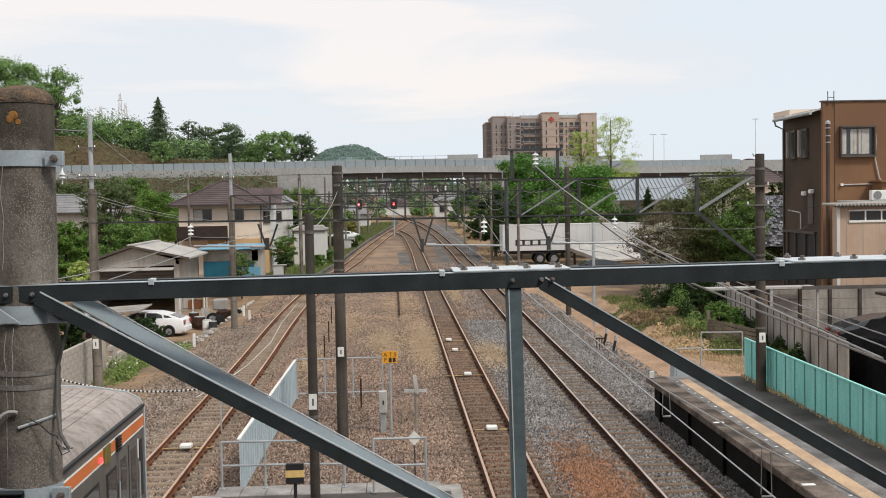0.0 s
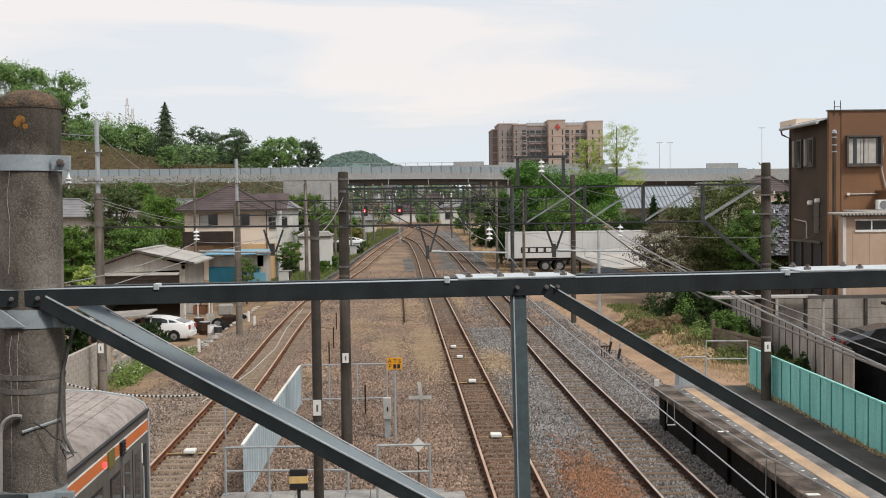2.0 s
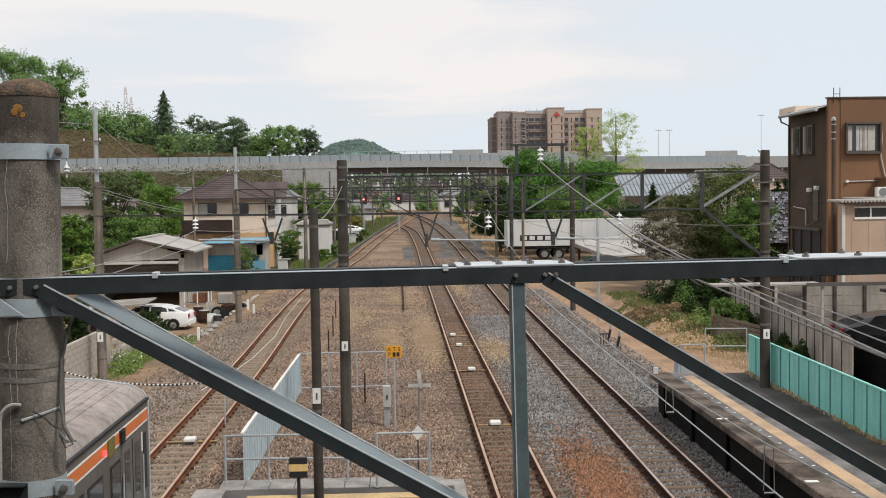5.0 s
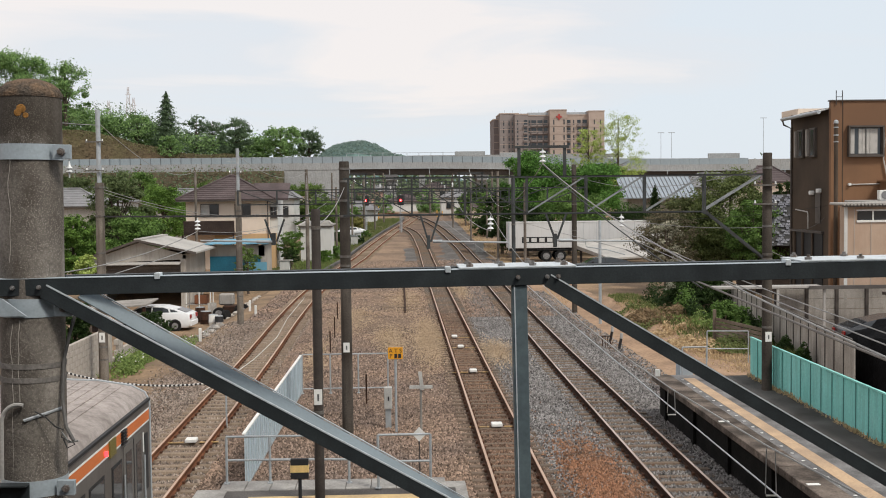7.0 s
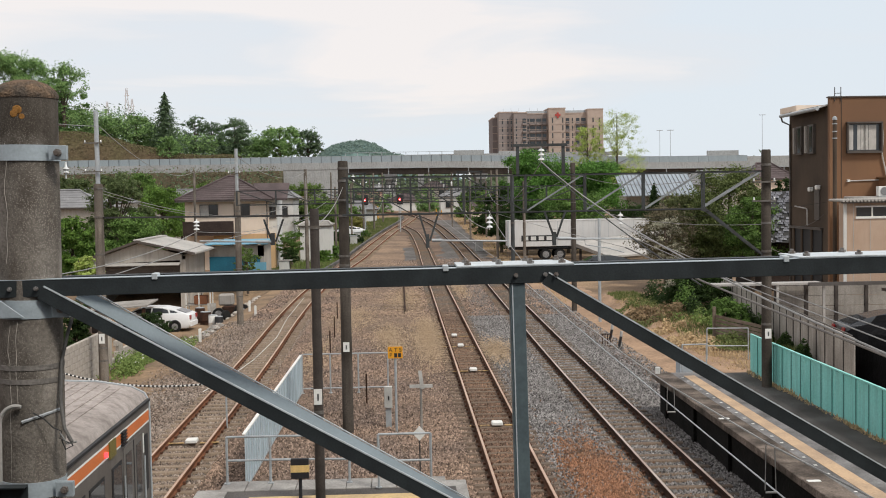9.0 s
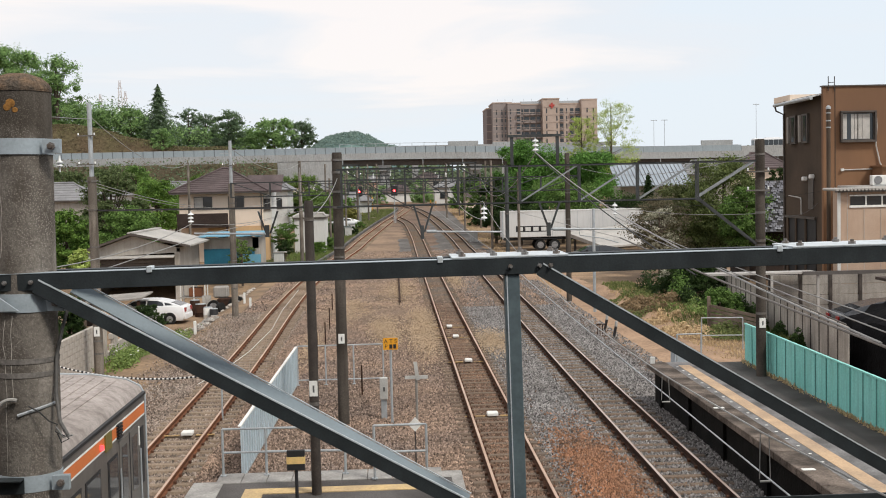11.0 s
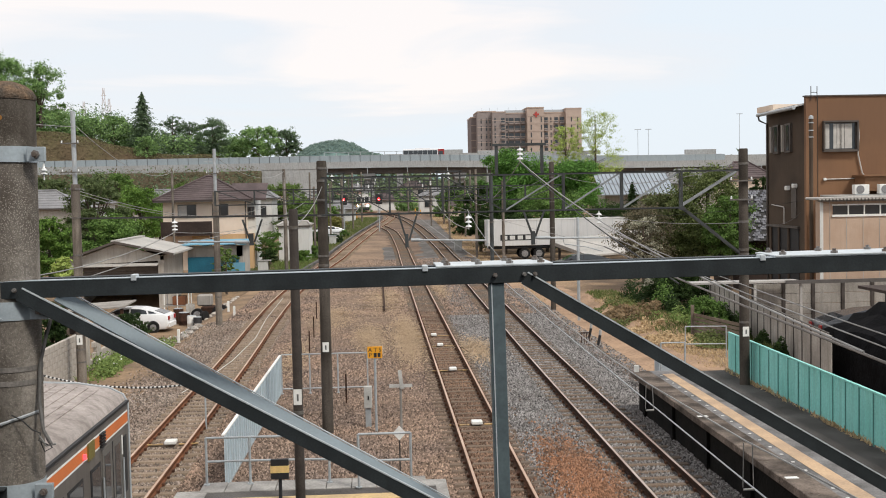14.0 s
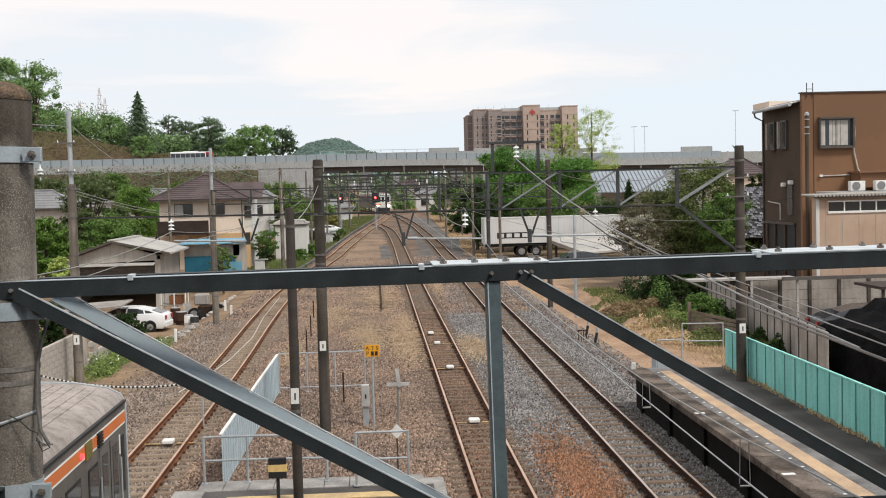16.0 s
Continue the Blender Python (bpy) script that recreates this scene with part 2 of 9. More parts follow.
def sag(a, b, drop, n=14):
    a, b = Vector(a), Vector(b)
    return [a.lerp(b, i / n) - Vector((0, 0, drop * 4 * (i / n) * (1 - i / n))) for i in range(n + 1)]


# ---- the ground ----
def smooth(a, b, v):
    k = min(1.0, max(0.0, (v - a) / (b - a)))
    return k * k * (3 - 2 * k)


def ground_z(x, y):
    """Level railway land, a yard that lies lower on the house side, and slight unevenness."""
    dip = smooth(-8.6, -11.0, x) * smooth(47, 55, y) * (1 - smooth(84, 92, y)) * (1 - smooth(-30, -45, x))
    near = 1.0 if abs(x) < 60 and y < 150 else 0.0
    climb = min(2.5, max(0.0, 0.025 * (y - 115))) * (1 - smooth(25, 60, abs(x)))
    mound = 0.5 * smooth(10.6, 12.2, x) * (1 - smooth(13.2, 14.4, x)) * smooth(46, 52, y) * (1 - smooth(64, 72, y))
    bank = mound + 0.12 * smooth(8.5, 10.5, x) * smooth(34, 40, y) * (1 - smooth(90, 110, y))
    return -0.25 - 1.05 * dip + bank + climb + near * 0.05 * noise.noise((x * 0.5, y * 0.5, 0))


def rise(y):
    """Beyond the station the line climbs gently."""
    return min(2.5, max(0.0, 0.025 * (y - 115)))


def make_ground():
    xs = [-3000, -1200, -500, -200, -100, -60] + [-45 + i for i in range(91)] + [60, 100, 200, 500, 1200, 3000]
    ys = [-400, -100, -30] + [-5 + i for i in range(116)] + [120, 140, 170, 210, 260, 330, 420, 600, 1000, 2000, 4500]
    vs = [(x, y, ground_z(x, y)) for y in ys for x in xs]
    w = len(xs)
    fs = [(j * w + i, j * w + i + 1, (j + 1) * w + i + 1, (j + 1) * w + i) for j in range(len(ys) - 1) for i in range(w - 1)]
    m = mat("trodden_earth", (0.29, 0.20, 0.125), 0.95, 0, 0.3, 0.35, 7, 0.5, (0.16, 0.115, 0.08))
    solid("ground", B().add(vs, fs), m, "bare brown trodden earth beside the railway", "ground", kind="structure")


make_ground()


def strip(name, x0, x1, y0, y1, z, material, label, category, wob=0.5, step=1.0, follow=False):
    """A thin uneven sheet of material laid on the ground, with a ragged edge."""
    n = max(2, int((y1 - y0) / step))
    vs, fs = [], []
    cols = 7
    for j in range(n + 1):
        y = y0 + (y1 - y0) * j / n
        end = 1 if 0 < j < n else 0.8
        a = x0 + wob * noise.noise((y * 0.6, x0, 3))
        b = x1 + wob * noise.noise((y * 0.6, x1, 7))
        c = (a + b) / 2
        for i in range(cols):
            x = c + (a + (b - a) * i / (cols - 1) - c) * end
            edge = 0.03 if i in (0, cols - 1) else 0
            vs.append((x, y, (ground_z(x, y) + 0.02 if follow else z + rise(y)) - edge + 0.02 * noise.noise((x, y * 0.8, 5))))
    fs = [(j * cols + i, j * cols + i + 1, (j + 1) * cols + i + 1, (j + 1) * cols + i) for j in range(n) for i in range(cols - 1)]
    return solid(name, B().add(vs, fs), material, label, category, kind="structure")


BED = mat("brown_ballast_bed", (0.19, 0.135, 0.10), 0.95, 0, 0.5, 0.3, 14, 0.9, (0.11, 0.075, 0.056))
BED_GREY = mat("grey_ballast_bed", (0.16, 0.15, 0.142), 0.95, 0, 0.5, 0.5, 14, 0.9, (0.09, 0.083, 0.078))
SAND = mat("sandy_earth", (0.37, 0.25, 0.165), 0.95, 0, 0.25, 0.5, 9, 0.5, (0.25, 0.17, 0.115))
strip("ballast_bed_right", 3.5, 8.4, 4, 120, -0.175, BED_GREY, "grey crushed stone ballast under a track", "ballast", 0.5)
strip("earth_patch", -4.4, 1.5, 56, 150, -0.165, mat("packed_brown_earth", (0.27, 0.19, 0.13), 0.95, 0, 0.4, 0.25, 5, 0.6, (0.16, 0.115, 0.086)), "packed brown earth between the tracks", "ground", 0.6)
strip("sandy_lot", -18.0, -3.0, 190, 256, 0.0, SAND, "pale sandy lot before the viaduct", "ground", 0.8, 2.0, True)
strip("worn_grey_patch", 0.35, 1.7, 110, 129, -0.15, BED_GREY, "grey stone patch on the brown earth", "ground", 0.3)
strip("sandy_patch", 8.6, 12.2, 34, 100, -0.105, SAND, "bare sandy earth beside the track", "ground", 0.7, 1.0, True)


# ---- tracks ----
def along(ctrl, step):
    """Points on a smooth line through the control points, step metres apart, each with its heading."""
    pts = [Vector((*c, 0)) for c in ctrl]
    fine = []
    for i in range(len(pts) - 1):
        p0, p1, p2, p3 = pts[max(i - 1, 0)], pts[i], pts[i + 1], pts[min(i + 2, len(pts) - 1)]
        n = max(2, int((p2 - p1).length / 0.5))
        for k in range(n):
            t = k / n
            fine.append(0.5 * ((2 * p1) + (p2 - p0) * t + (2 * p0 - 5 * p1 + 4 * p2 - p3) * t * t + (3 * p1 - p0 - 3 * p2 + p3) * t ** 3))
    fine.append(pts[-1])
    out, run = [], 0.0
    for a, b in zip(fine, fine[1:]):
        d = (b - a).length
        while run <= d and d > 0:
            out.append((a.lerp(b, run / d), (b - a).normalized()))
            run += step
        run -= d
    return out


TRACKS = {
    "left": [(-5.58, 6), (-5.58, 40), (-5.8, 60), (-5.72, 76), (-5.15, 92), (-4.4, 107), (-3.2, 128), (-1.2, 156), (-0.2, 168), (1.0, 181), (2.2, 197), (2.0, 205), (0.9, 213), (-0.7, 220), (-2.0, 226), (-3.9, 237), (-6.4, 248), (-18.5, 264), (-41, 284), (-68, 306)],
    "middle": [(2.55, 4), (2.55, 60), (2.55, 100), (2.54, 124), (2.0, 153), (1.0, 166), (0.3, 172)],
    "right": [(6.05, 4), (6.12, 40), (6.35, 65), (6.77, 105), (6.78, 124), (6.3, 145), (5.7, 166), (4.65, 186), (3.4, 200), (2.0, 209)],
}


def ballast_bed():
    """The wide bed: its edge on the house side keeps beside the curving left track."""
    line = [p for p, d in along(TRACKS["left"], 2.0) if p.y < 240]
    vs, n = [], 9
    for p in line:
        k = smooth(78, 100, p.y)
        a = (-8.0 * (1 - k) + (p.x - 1.9) * k) + 0.5 * noise.noise((p.y * 0.6, -8, 3)) * (1 - 0.6 * k)
        b = 9.0 + 0.6 * noise.noise((p.y * 0.6, 9, 7))
        for i in range(n):
            x = a + (b - a) * i / (n - 1)
            vs.append((x, p.y, -0.19 + rise(p.y) - (0.03 if i in (0, n - 1) else 0) + 0.02 * noise.noise((x, p.y * 0.8, 5))))
    fs = [(j * n + i, j * n + i + 1, (j + 1) * n + i + 1, (j + 1) * n + i) for j in range(len(line) - 1) for i in range(n - 1)]
    solid("ballast_bed", B().add(vs, fs), BED, "brown crushed stone ballast between the tracks", "ballast", kind="structure")


def track_x(y):
    """Where the left track runs at y, before it turns off under the viaduct."""
    line = TRACKS["left"]
    for (xa, ya), (xb, yb) in zip(line, line[1:]):
        if ya <= y <= yb:
            return xa + (xb - xa) * (y - ya) / (yb - ya)
    return line[0][0]


def verge():
    """Weedy ground that keeps beside the left track, and the concrete cable trough along its edge."""
    vs, n = [], 6
    rows = [92 + 2.0 * j for j in range(57)]
    for y in rows:
        b = track_x(y) - 1.7 + 0.3 * noise.noise((y * 0.4, 1, 2))
        a = b - 7.0 + 1.2 * noise.noise((y * 0.3, 4, 2))
        for i in range(n):
            x = a + (b - a) * i / (n - 1)
            vs.append((x, y, max(ground_z(x, y), rise(y) - 0.20) + 0.03 + 0.05 * noise.noise((x, y, 7))))
    fs = [(j * n + i, j * n + i + 1, (j + 1) * n + i + 1, (j + 1) * n + i) for j in range(len(rows) - 1) for i in range(n - 1)]
    m = mat("weedy_green_earth", (0.075, 0.085, 0.035), 0.95, 0, 0.4, 0.4, 6, 0.8, (0.15, 0.11, 0.07))
    solid("green_verge", B().add(vs, fs), m, "weedy green earth beside the left track", "ground", kind="structure")
    trough = B().tube([(track_x(y) - 1.5, y, rise(y) - 0.05) for y in rows], 0.16, 4)
    solid("cable_trough", trough, mat("dark_trough_concrete", (0.14, 0.135, 0.13), 0.9, 0, 0.25, 0.5, 20, 0.2, (0.08, 0.077, 0.073)), "grey concrete cable trough beside the track", "cable trough", kind="structure")


ballast_bed()
verge()
strip("rusty_bed", 1.75, 3.35, 19, 100, -0.172, mat("rusty_brown_bed", (0.20, 0.125, 0.082), 0.95, 0, 0.45, 0.5, 14, 0.9, (0.12, 0.076, 0.053)), "rust-stained ballast between the rails", "ballast", 0.3)
strip("grey_far_bed", 4.4, 9.0, 100, 190, -0.166, BED_GREY, "dark grey ballast further along the line", "ballast", 0.5)
RAIL_PROFILE = [(-0.06, -0.15), (0.06, -0.15), (0.06, -0.135), (0.012, -0.12), (0.012, -0.035), (0.041, -0.035), (0.038, 0.0), (-0.038, 0.0), (-0.041, -0.035), (-0.012, -0.035), (-0.012, -0.12), (-0.06, -0.135)]
TRACK_OBJ = {}


def make_track(key):
    root = thing("railway_track", "narrow-gauge railway track with rusty rails on concrete sleepers in ballast", "railway track", "tracks")
    pts = along(TRACKS[key], 2.0)
    for s in (-0.567, 0.567):
        b, head = B(), B()
        n = len(RAIL_PROFILE)
        vs, hv = [], []
        for p, d in pts:
            side = Vector((d.y, -d.x, 0))
            vs += [p + side * (s + u) + Vector((0, 0, z + 0.018 + rise(p.y))) for u, z in RAIL_PROFILE]
            hv += [p + side * (s + u) + Vector((0, 0, 0.021 + rise(p.y))) for u in (-0.029, 0.029)]
        b.add(vs, [(j * n + i, j * n + (i + 1) % n, (j + 1) * n + (i + 1) % n, (j + 1) * n + i) for j in range(len(pts) - 1) for i in range(n)])
        head.add(hv, [(2 * j, 2 * j + 1, 2 * j + 3, 2 * j + 2) for j in range(len(pts) - 1)])
        r = part("rail", b, {"left": RUST_BRIGHT, "middle": RUST_DULL, "right": RUST}[key], root)
        part("rail_head", head, RAIL_TOP if key == "right" else RAIL_TOP_RUST, r, "worn shiny running surface")
    TRACK_OBJ[key] = root


for key in TRACKS:
    make_track(key)


def stones(name, x0, x1, y0, y1, z, count, size, material, label):
    """Loose crushed stones, each an uneven lump that sits in the bed."""
    rng = np.random.default_rng(hash_of(name))
    c = np.stack([rng.uniform(x0, x1, count), y0 + (y1 - y0) * rng.uniform(0, 1, count) ** 1.3, np.full(count, z)], 1)
    r = size * rng.uniform(0.55, 1.3, (count, 1))
    if "house_side" in name:
        c[:, 0] += np.where(c[:, 0] < -7.2, rng.normal(0, 0.45, count), 0)
    if "rusty" in name:
        c[:, 0], c[:, 1] = rng.normal(4.45, 0.42, count), rng.normal(24.6, 2.6, count)
    axes = np.array([(1, 0, -0.4), (0, 1, -0.4), (-1, 0, -0.4), (0, -1, -0.4), (0, 0, 0.8)])
    a = rng.uniform(0, 6.28, count)
    rot = np.stack([np.stack([np.cos(a), -np.sin(a)], 1), np.stack([np.sin(a), np.cos(a)], 1)], 1)
    base = axes[None] * rng.uniform(0.6, 1.25, (count, 5, 1)) + rng.uniform(-0.3, 0.3, (count, 5, 3))
    base[:, :, :2] = np.einsum("kij,knj->kni", rot, base[:, :, :2])
    v = (c[:, None] + base * r[:, None]).reshape(-1, 3)
    f = np.array([(0, 1, 4), (1, 2, 4), (2, 3, 4), (3, 0, 4)])
    f = (f[None] + 5 * np.arange(count)[:, None, None]).reshape(-1, 3)
    me = bpy.data.meshes.new(name)
    me.from_pydata(v.tolist(), [], f.tolist())
    me.materials.append(material)
    return tagged(new(name, me), label, "gravel", kind="stuff")


def hash_of(text):
    return sum((i + 1) * ord(ch) for i, ch in enumerate(text)) % 100000


stones("ballast_stones", -4.6, 3.5, 20, 62, -0.18, 90000, 0.036, STONE, "loose brown ballast stones")
stones("ballast_stones_by_the_house_side", -8.5, -4.6, 19, 60, -0.18, 46000, 0.036, STONE_MIX, "loose brown ballast stones")
stones("grey_ballast_stones", 3.4, 8.2, 19, 60, -0.165, 62000, 0.036, STONE_GREY, "loose grey ballast stones")
stones("far_ballast_stones", -8.0, 8.6, 60, 112, -0.17, 44000, 0.055, STONE, "loose brown ballast stones further along")
stones("track_bed_stones", 2.02, 3.08, 19, 62, -0.150, 12000, 0.030, STONE_BROWN, "rust-brown stones between the rails")
stones("edge_stones", 8.0, 9.3, 33, 75, -0.13, 7000, 0.036, STONE_GREY, "loose grey stones scattered over the edge of the sand")
stones("rusty_ballast_stones", 3.4, 5.5, 20.5, 31, -0.135, 6500, 0.034, STONE_RUST, "rust-stained loose ballast stones")


# ---- platforms ----
def make_platform_right():
    root = thing("platform_right", "low dark station platform with a yellow line and white dots", "platform", kind="structure")
    # Near-black from grime plus the shadow under the overhanging slabs, put in colour.
    wall = mat("shadow_black_platform_wall", (0.010, 0.0092, 0.008), 0.95, 0, 0.5, 2.2, 20, 0.6, (0.004, 0.0037, 0.0033), grime=0.4)
    kerb = mat("worn_platform_edge", (0.19, 0.155, 0.13), 0.9, 0, 0.45, 1.6, 25, 0.4, (0.055, 0.045, 0.038), grime=0.3)
    pave = mat("grey_platform_paving", (0.22, 0.215, 0.215), 0.9, 0, 0.3, 1.3, 30, 0.2, (0.11, 0.106, 0.105), grime=0.2)
    yellow = mat("faded_yellow_line", (0.52, 0.37, 0.24), 0.85, 0, 0.2, 1.5, 30, 0.2, (0.40, 0.29, 0.20))
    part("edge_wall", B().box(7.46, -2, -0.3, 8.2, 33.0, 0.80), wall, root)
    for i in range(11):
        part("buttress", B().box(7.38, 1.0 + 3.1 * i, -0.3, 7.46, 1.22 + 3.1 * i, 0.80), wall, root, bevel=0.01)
    n = 28
    for i in range(n):
        y0 = -2 + 35.2 * i / n
        y1 = y0 + 35.2 / n - 0.012
        part("edge_slab", B().box(7.25, y0, 0.80, 7.80, y1, 0.95 + 0.004 * (i % 3)), kerb, root, bevel=0.012)
    part("paving", B().box(7.80, -2, 0.3, 9.05, 33.15, 0.945), pave, root)
    part("asphalt_surface", B().box(9.05, -2, 0.3, 10.2, 33.0, 0.93), ASPHALT, root)
    part("yellow_line", B().box(8.02, -2, 0.94, 8.34, 32.5, 0.953), yellow, root)
    dots = [part("white_dot", B().box(-0.03, -0.03, 0, 0.03, 0.03, 0.006), WHITE, root)]
    for i in range(36):
        o = dots[0] if i == 0 else dots[0].copy()
        if i:
            scene.collection.objects.link(o)
        o.location = (7.80 + 0.0045 * (32 - 0.66 * i) - 0.02, 32.2 - 0.66 * i, 0.956)
    for y in (26.2, 20.4):
        part("edge_mark", B().box(7.3, y, 0.958, 7.54, y + 0.13, 0.966), WHITE, root)


make_platform_right()


def make_platform_middle():
    root = thing("platform_middle", "end of an island platform with a worn yellow tactile line", "platform", kind="structure")
    kerb = mat("platform_end_kerb", (0.34, 0.33, 0.31), 0.9, 0, 0.2, 2, 25, 0.3, (0.22, 0.21, 0.2))
    tact = mat("yellow_tactile_paving", (0.55, 0.40, 0.20), 0.85, 0, 0.2, 2, 25, 0.3, (0.42, 0.31, 0.18))
    part("platform_body", B().box(-3.2, -2, -0.3, 0.95, 20.9, 0.93), ASPHALT, root)
    for i in range(9):
        x0 = -3.35 + 0.46 * i
        part("edge_slab", B().box(x0, 20.9, 0.7, x0 + 0.45, 21.6, 0.95), kerb, root, bevel=0.01)
    part("edge_slab_side", B().box(-3.75, -2, 0.7, -3.2, 21.0, 0.945), kerb, root)
    part("tactile_line", B().box(-2.75, 20.1, 0.93, 0.55, 20.45, 0.945), tact, root)
    part("tactile_side_line", B().box(-2.75, 6, 0.93, -2.4, 20.1, 0.945), tact, root)
    part("concrete_block", B().box(0.75, 20.2, -0.2, 1.25, 23.1, 0.5), kerb, root, bevel=0.02)


make_platform_middle()


# ---- the truss and pole close to the camera ----
def angle_iron(a, b, leg1, leg2, w, t=0.009):
    """An L-section from a to b; leg1 and leg2 are unit ways of its two legs."""
    bb = B()
    bb.bar(a, b, leg1, leg2, t, w)
    a2, b2 = Vector(a) + Vector(leg2) * t, Vector(b) + Vector(leg2) * t
    bb.bar(a2, b2, leg2, leg1, t, w - t)
    return bb


def bolt(b, p, d, r=0.012, h=0.014):
    p, d = Vector(p), Vector(d)
    b.cyl(p, p + d * h, r, r, 6)
    b.cyl(p + d * h, p + d * (h + 0.012), r * 0.55, r * 0.55, 8)


# Lighter zinc copies of GALV: lit faces and edges are put into colour.
GALV_MID = mat("lit_face_zinc_steel", (0.19, 0.24, 0.275), 0.6, 0.05, 0.06, 3, 60, 0.04, (0.17, 0.215, 0.245))
GALV_POST = mat("lit_tone_zinc_post", (0.115, 0.155, 0.17), 0.55, 0.1, 0.12, 7, 60, 0.05, (0.09, 0.12, 0.135))
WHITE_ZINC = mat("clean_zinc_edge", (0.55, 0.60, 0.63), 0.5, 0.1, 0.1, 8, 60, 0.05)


def near_truss():
    root = thing("overhead_line_truss", "grey galvanised steel lattice truss with bolted angle bars", "truss")
    y0, y1 = 6.28, 6.62
    za, zb = 5.858, 5.910
    up, back, fwd = (0, 0, 1), (0, 1, 0), (0, -1, 0)

    def ztop(x):
        return za + (zb - za) * (x + 2.6) / 6.6

    part("front_chord", angle_iron((-2.8, y0, ztop(-2.8)), (6, y0, ztop(6)), (0, 0, -1), back, 0.09), GALV, root, bevel=0.002)
    part("rear_chord", angle_iron((-2.8, y1, ztop(-2.8)), (6, y1, ztop(6)), (0, 0, -1), fwd, 0.09), GALV, root, bevel=0.002)
    # Thin pale strip paints the sky-lit top of the front chord.
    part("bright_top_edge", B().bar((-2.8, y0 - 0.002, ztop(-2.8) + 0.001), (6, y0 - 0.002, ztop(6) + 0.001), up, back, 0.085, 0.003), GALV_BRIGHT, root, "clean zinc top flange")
    for x0, x1 in ((0.32, 0.96), (2.2, 3.2)):
        part("splice_plate", B().bar((x0, y0 - 0.004, ztop(x0) + 0.004), (x1, y0 - 0.004, ztop(x1) + 0.004), up, back, y1 - y0 + 0.008, 0.010), WHITE_ZINC, root, "bright zinc splice plate", bevel=0.002)
        k = 4
        for i in range(k):
            x = x0 + 0.06 + (x1 - x0 - 0.12) * i / (k - 1)
            for yy in (y0 + 0.05, y1 - 0.05):
                b = B()
                bolt(b, (x, yy, ztop(x) + 0.014), up, 0.02, 0.014)
                part("bolt", b, BOLT, root)
    for x in (-1.31, 0.258, 2.13):
        part("clip", B().box(x - 0.015, y0 - 0.007, ztop(x) - 0.014, x + 0.015, y0 + 0.07, ztop(x) + 0.020), WHITE_ZINC, root, "bright zinc clip", bevel=0.003)
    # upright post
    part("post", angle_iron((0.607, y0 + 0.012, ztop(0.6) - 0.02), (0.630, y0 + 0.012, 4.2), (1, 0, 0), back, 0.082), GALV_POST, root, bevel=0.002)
    # Highlight down the post's corner, painted as a pale strip.
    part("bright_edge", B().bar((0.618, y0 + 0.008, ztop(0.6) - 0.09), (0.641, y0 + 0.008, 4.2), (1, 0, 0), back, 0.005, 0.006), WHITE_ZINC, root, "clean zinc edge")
    part("rear_post", angle_iron((0.635, y1 - 0.012, ztop(0.6) - 0.02), (0.658, y1 - 0.012, 4.2), (1, 0, 0), fwd, 0.06), GALV, root, bevel=0.002)
    # diagonals, in the front and the rear face
    for a, b in (((-1.90, 5.83), (0.52, 4.48)), ((0.82, 5.85), (3.3, 4.355))):
        d = Vector((b[0] - a[0], 0, b[1] - a[1])).normalized()
        nrm = Vector((-d.z, 0, d.x))
        nrm = nrm if nrm.z > 0 else -nrm
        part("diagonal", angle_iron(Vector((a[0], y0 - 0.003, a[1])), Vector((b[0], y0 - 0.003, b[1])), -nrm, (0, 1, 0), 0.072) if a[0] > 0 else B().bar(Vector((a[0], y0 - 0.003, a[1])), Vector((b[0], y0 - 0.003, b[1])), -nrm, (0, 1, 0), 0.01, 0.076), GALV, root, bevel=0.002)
        # Pale strip painted along the diagonal where its edge catches light.
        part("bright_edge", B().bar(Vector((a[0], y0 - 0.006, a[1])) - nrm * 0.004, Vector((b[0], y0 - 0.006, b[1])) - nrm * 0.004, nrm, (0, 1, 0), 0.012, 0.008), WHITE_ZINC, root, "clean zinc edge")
    ra, rb = Vector((-1.79, y1 + 0.03, 5.79)), Vector((0.42, y1 + 0.03, 4.485))
    d = (rb - ra).normalized()
    nrm = Vector((-d.z, 0, d.x))
    # Tilted and given a lighter zinc so this face reads as lit.
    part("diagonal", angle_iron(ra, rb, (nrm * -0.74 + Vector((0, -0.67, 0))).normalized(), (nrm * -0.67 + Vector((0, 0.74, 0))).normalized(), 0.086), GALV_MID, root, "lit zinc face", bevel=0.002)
    # The rear diagonal's edge highlight, also a painted strip.
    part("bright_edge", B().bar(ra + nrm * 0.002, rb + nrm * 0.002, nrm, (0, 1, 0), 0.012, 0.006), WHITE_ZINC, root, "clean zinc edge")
    for x in (-2.08, -1.94, 0.64, 0.80, 0.86):
        b = B()
        bolt(b, (x, y0 - 0.001, ztop(x) - 0.045), fwd, 0.013)
        part("bolt", b, BOLT, root)
    part("lower_chord", angle_iron((-2.8, y0, 4.32), (6, y0, 4.34), up, back, 0.09), GALV, root, bevel=0.002)
    part("rear_lower_chord", angle_iron((-2.8, y1, 4.32), (6, y1, 4.34), up, fwd, 0.09), GALV, root, bevel=0.002)


near_truss()
LICHEN = mat("mossy_concrete_cap", (0.17, 0.115, 0.075), 0.95, 0, 0.45, 12, 70, 0.8, (0.08, 0.066, 0.054))


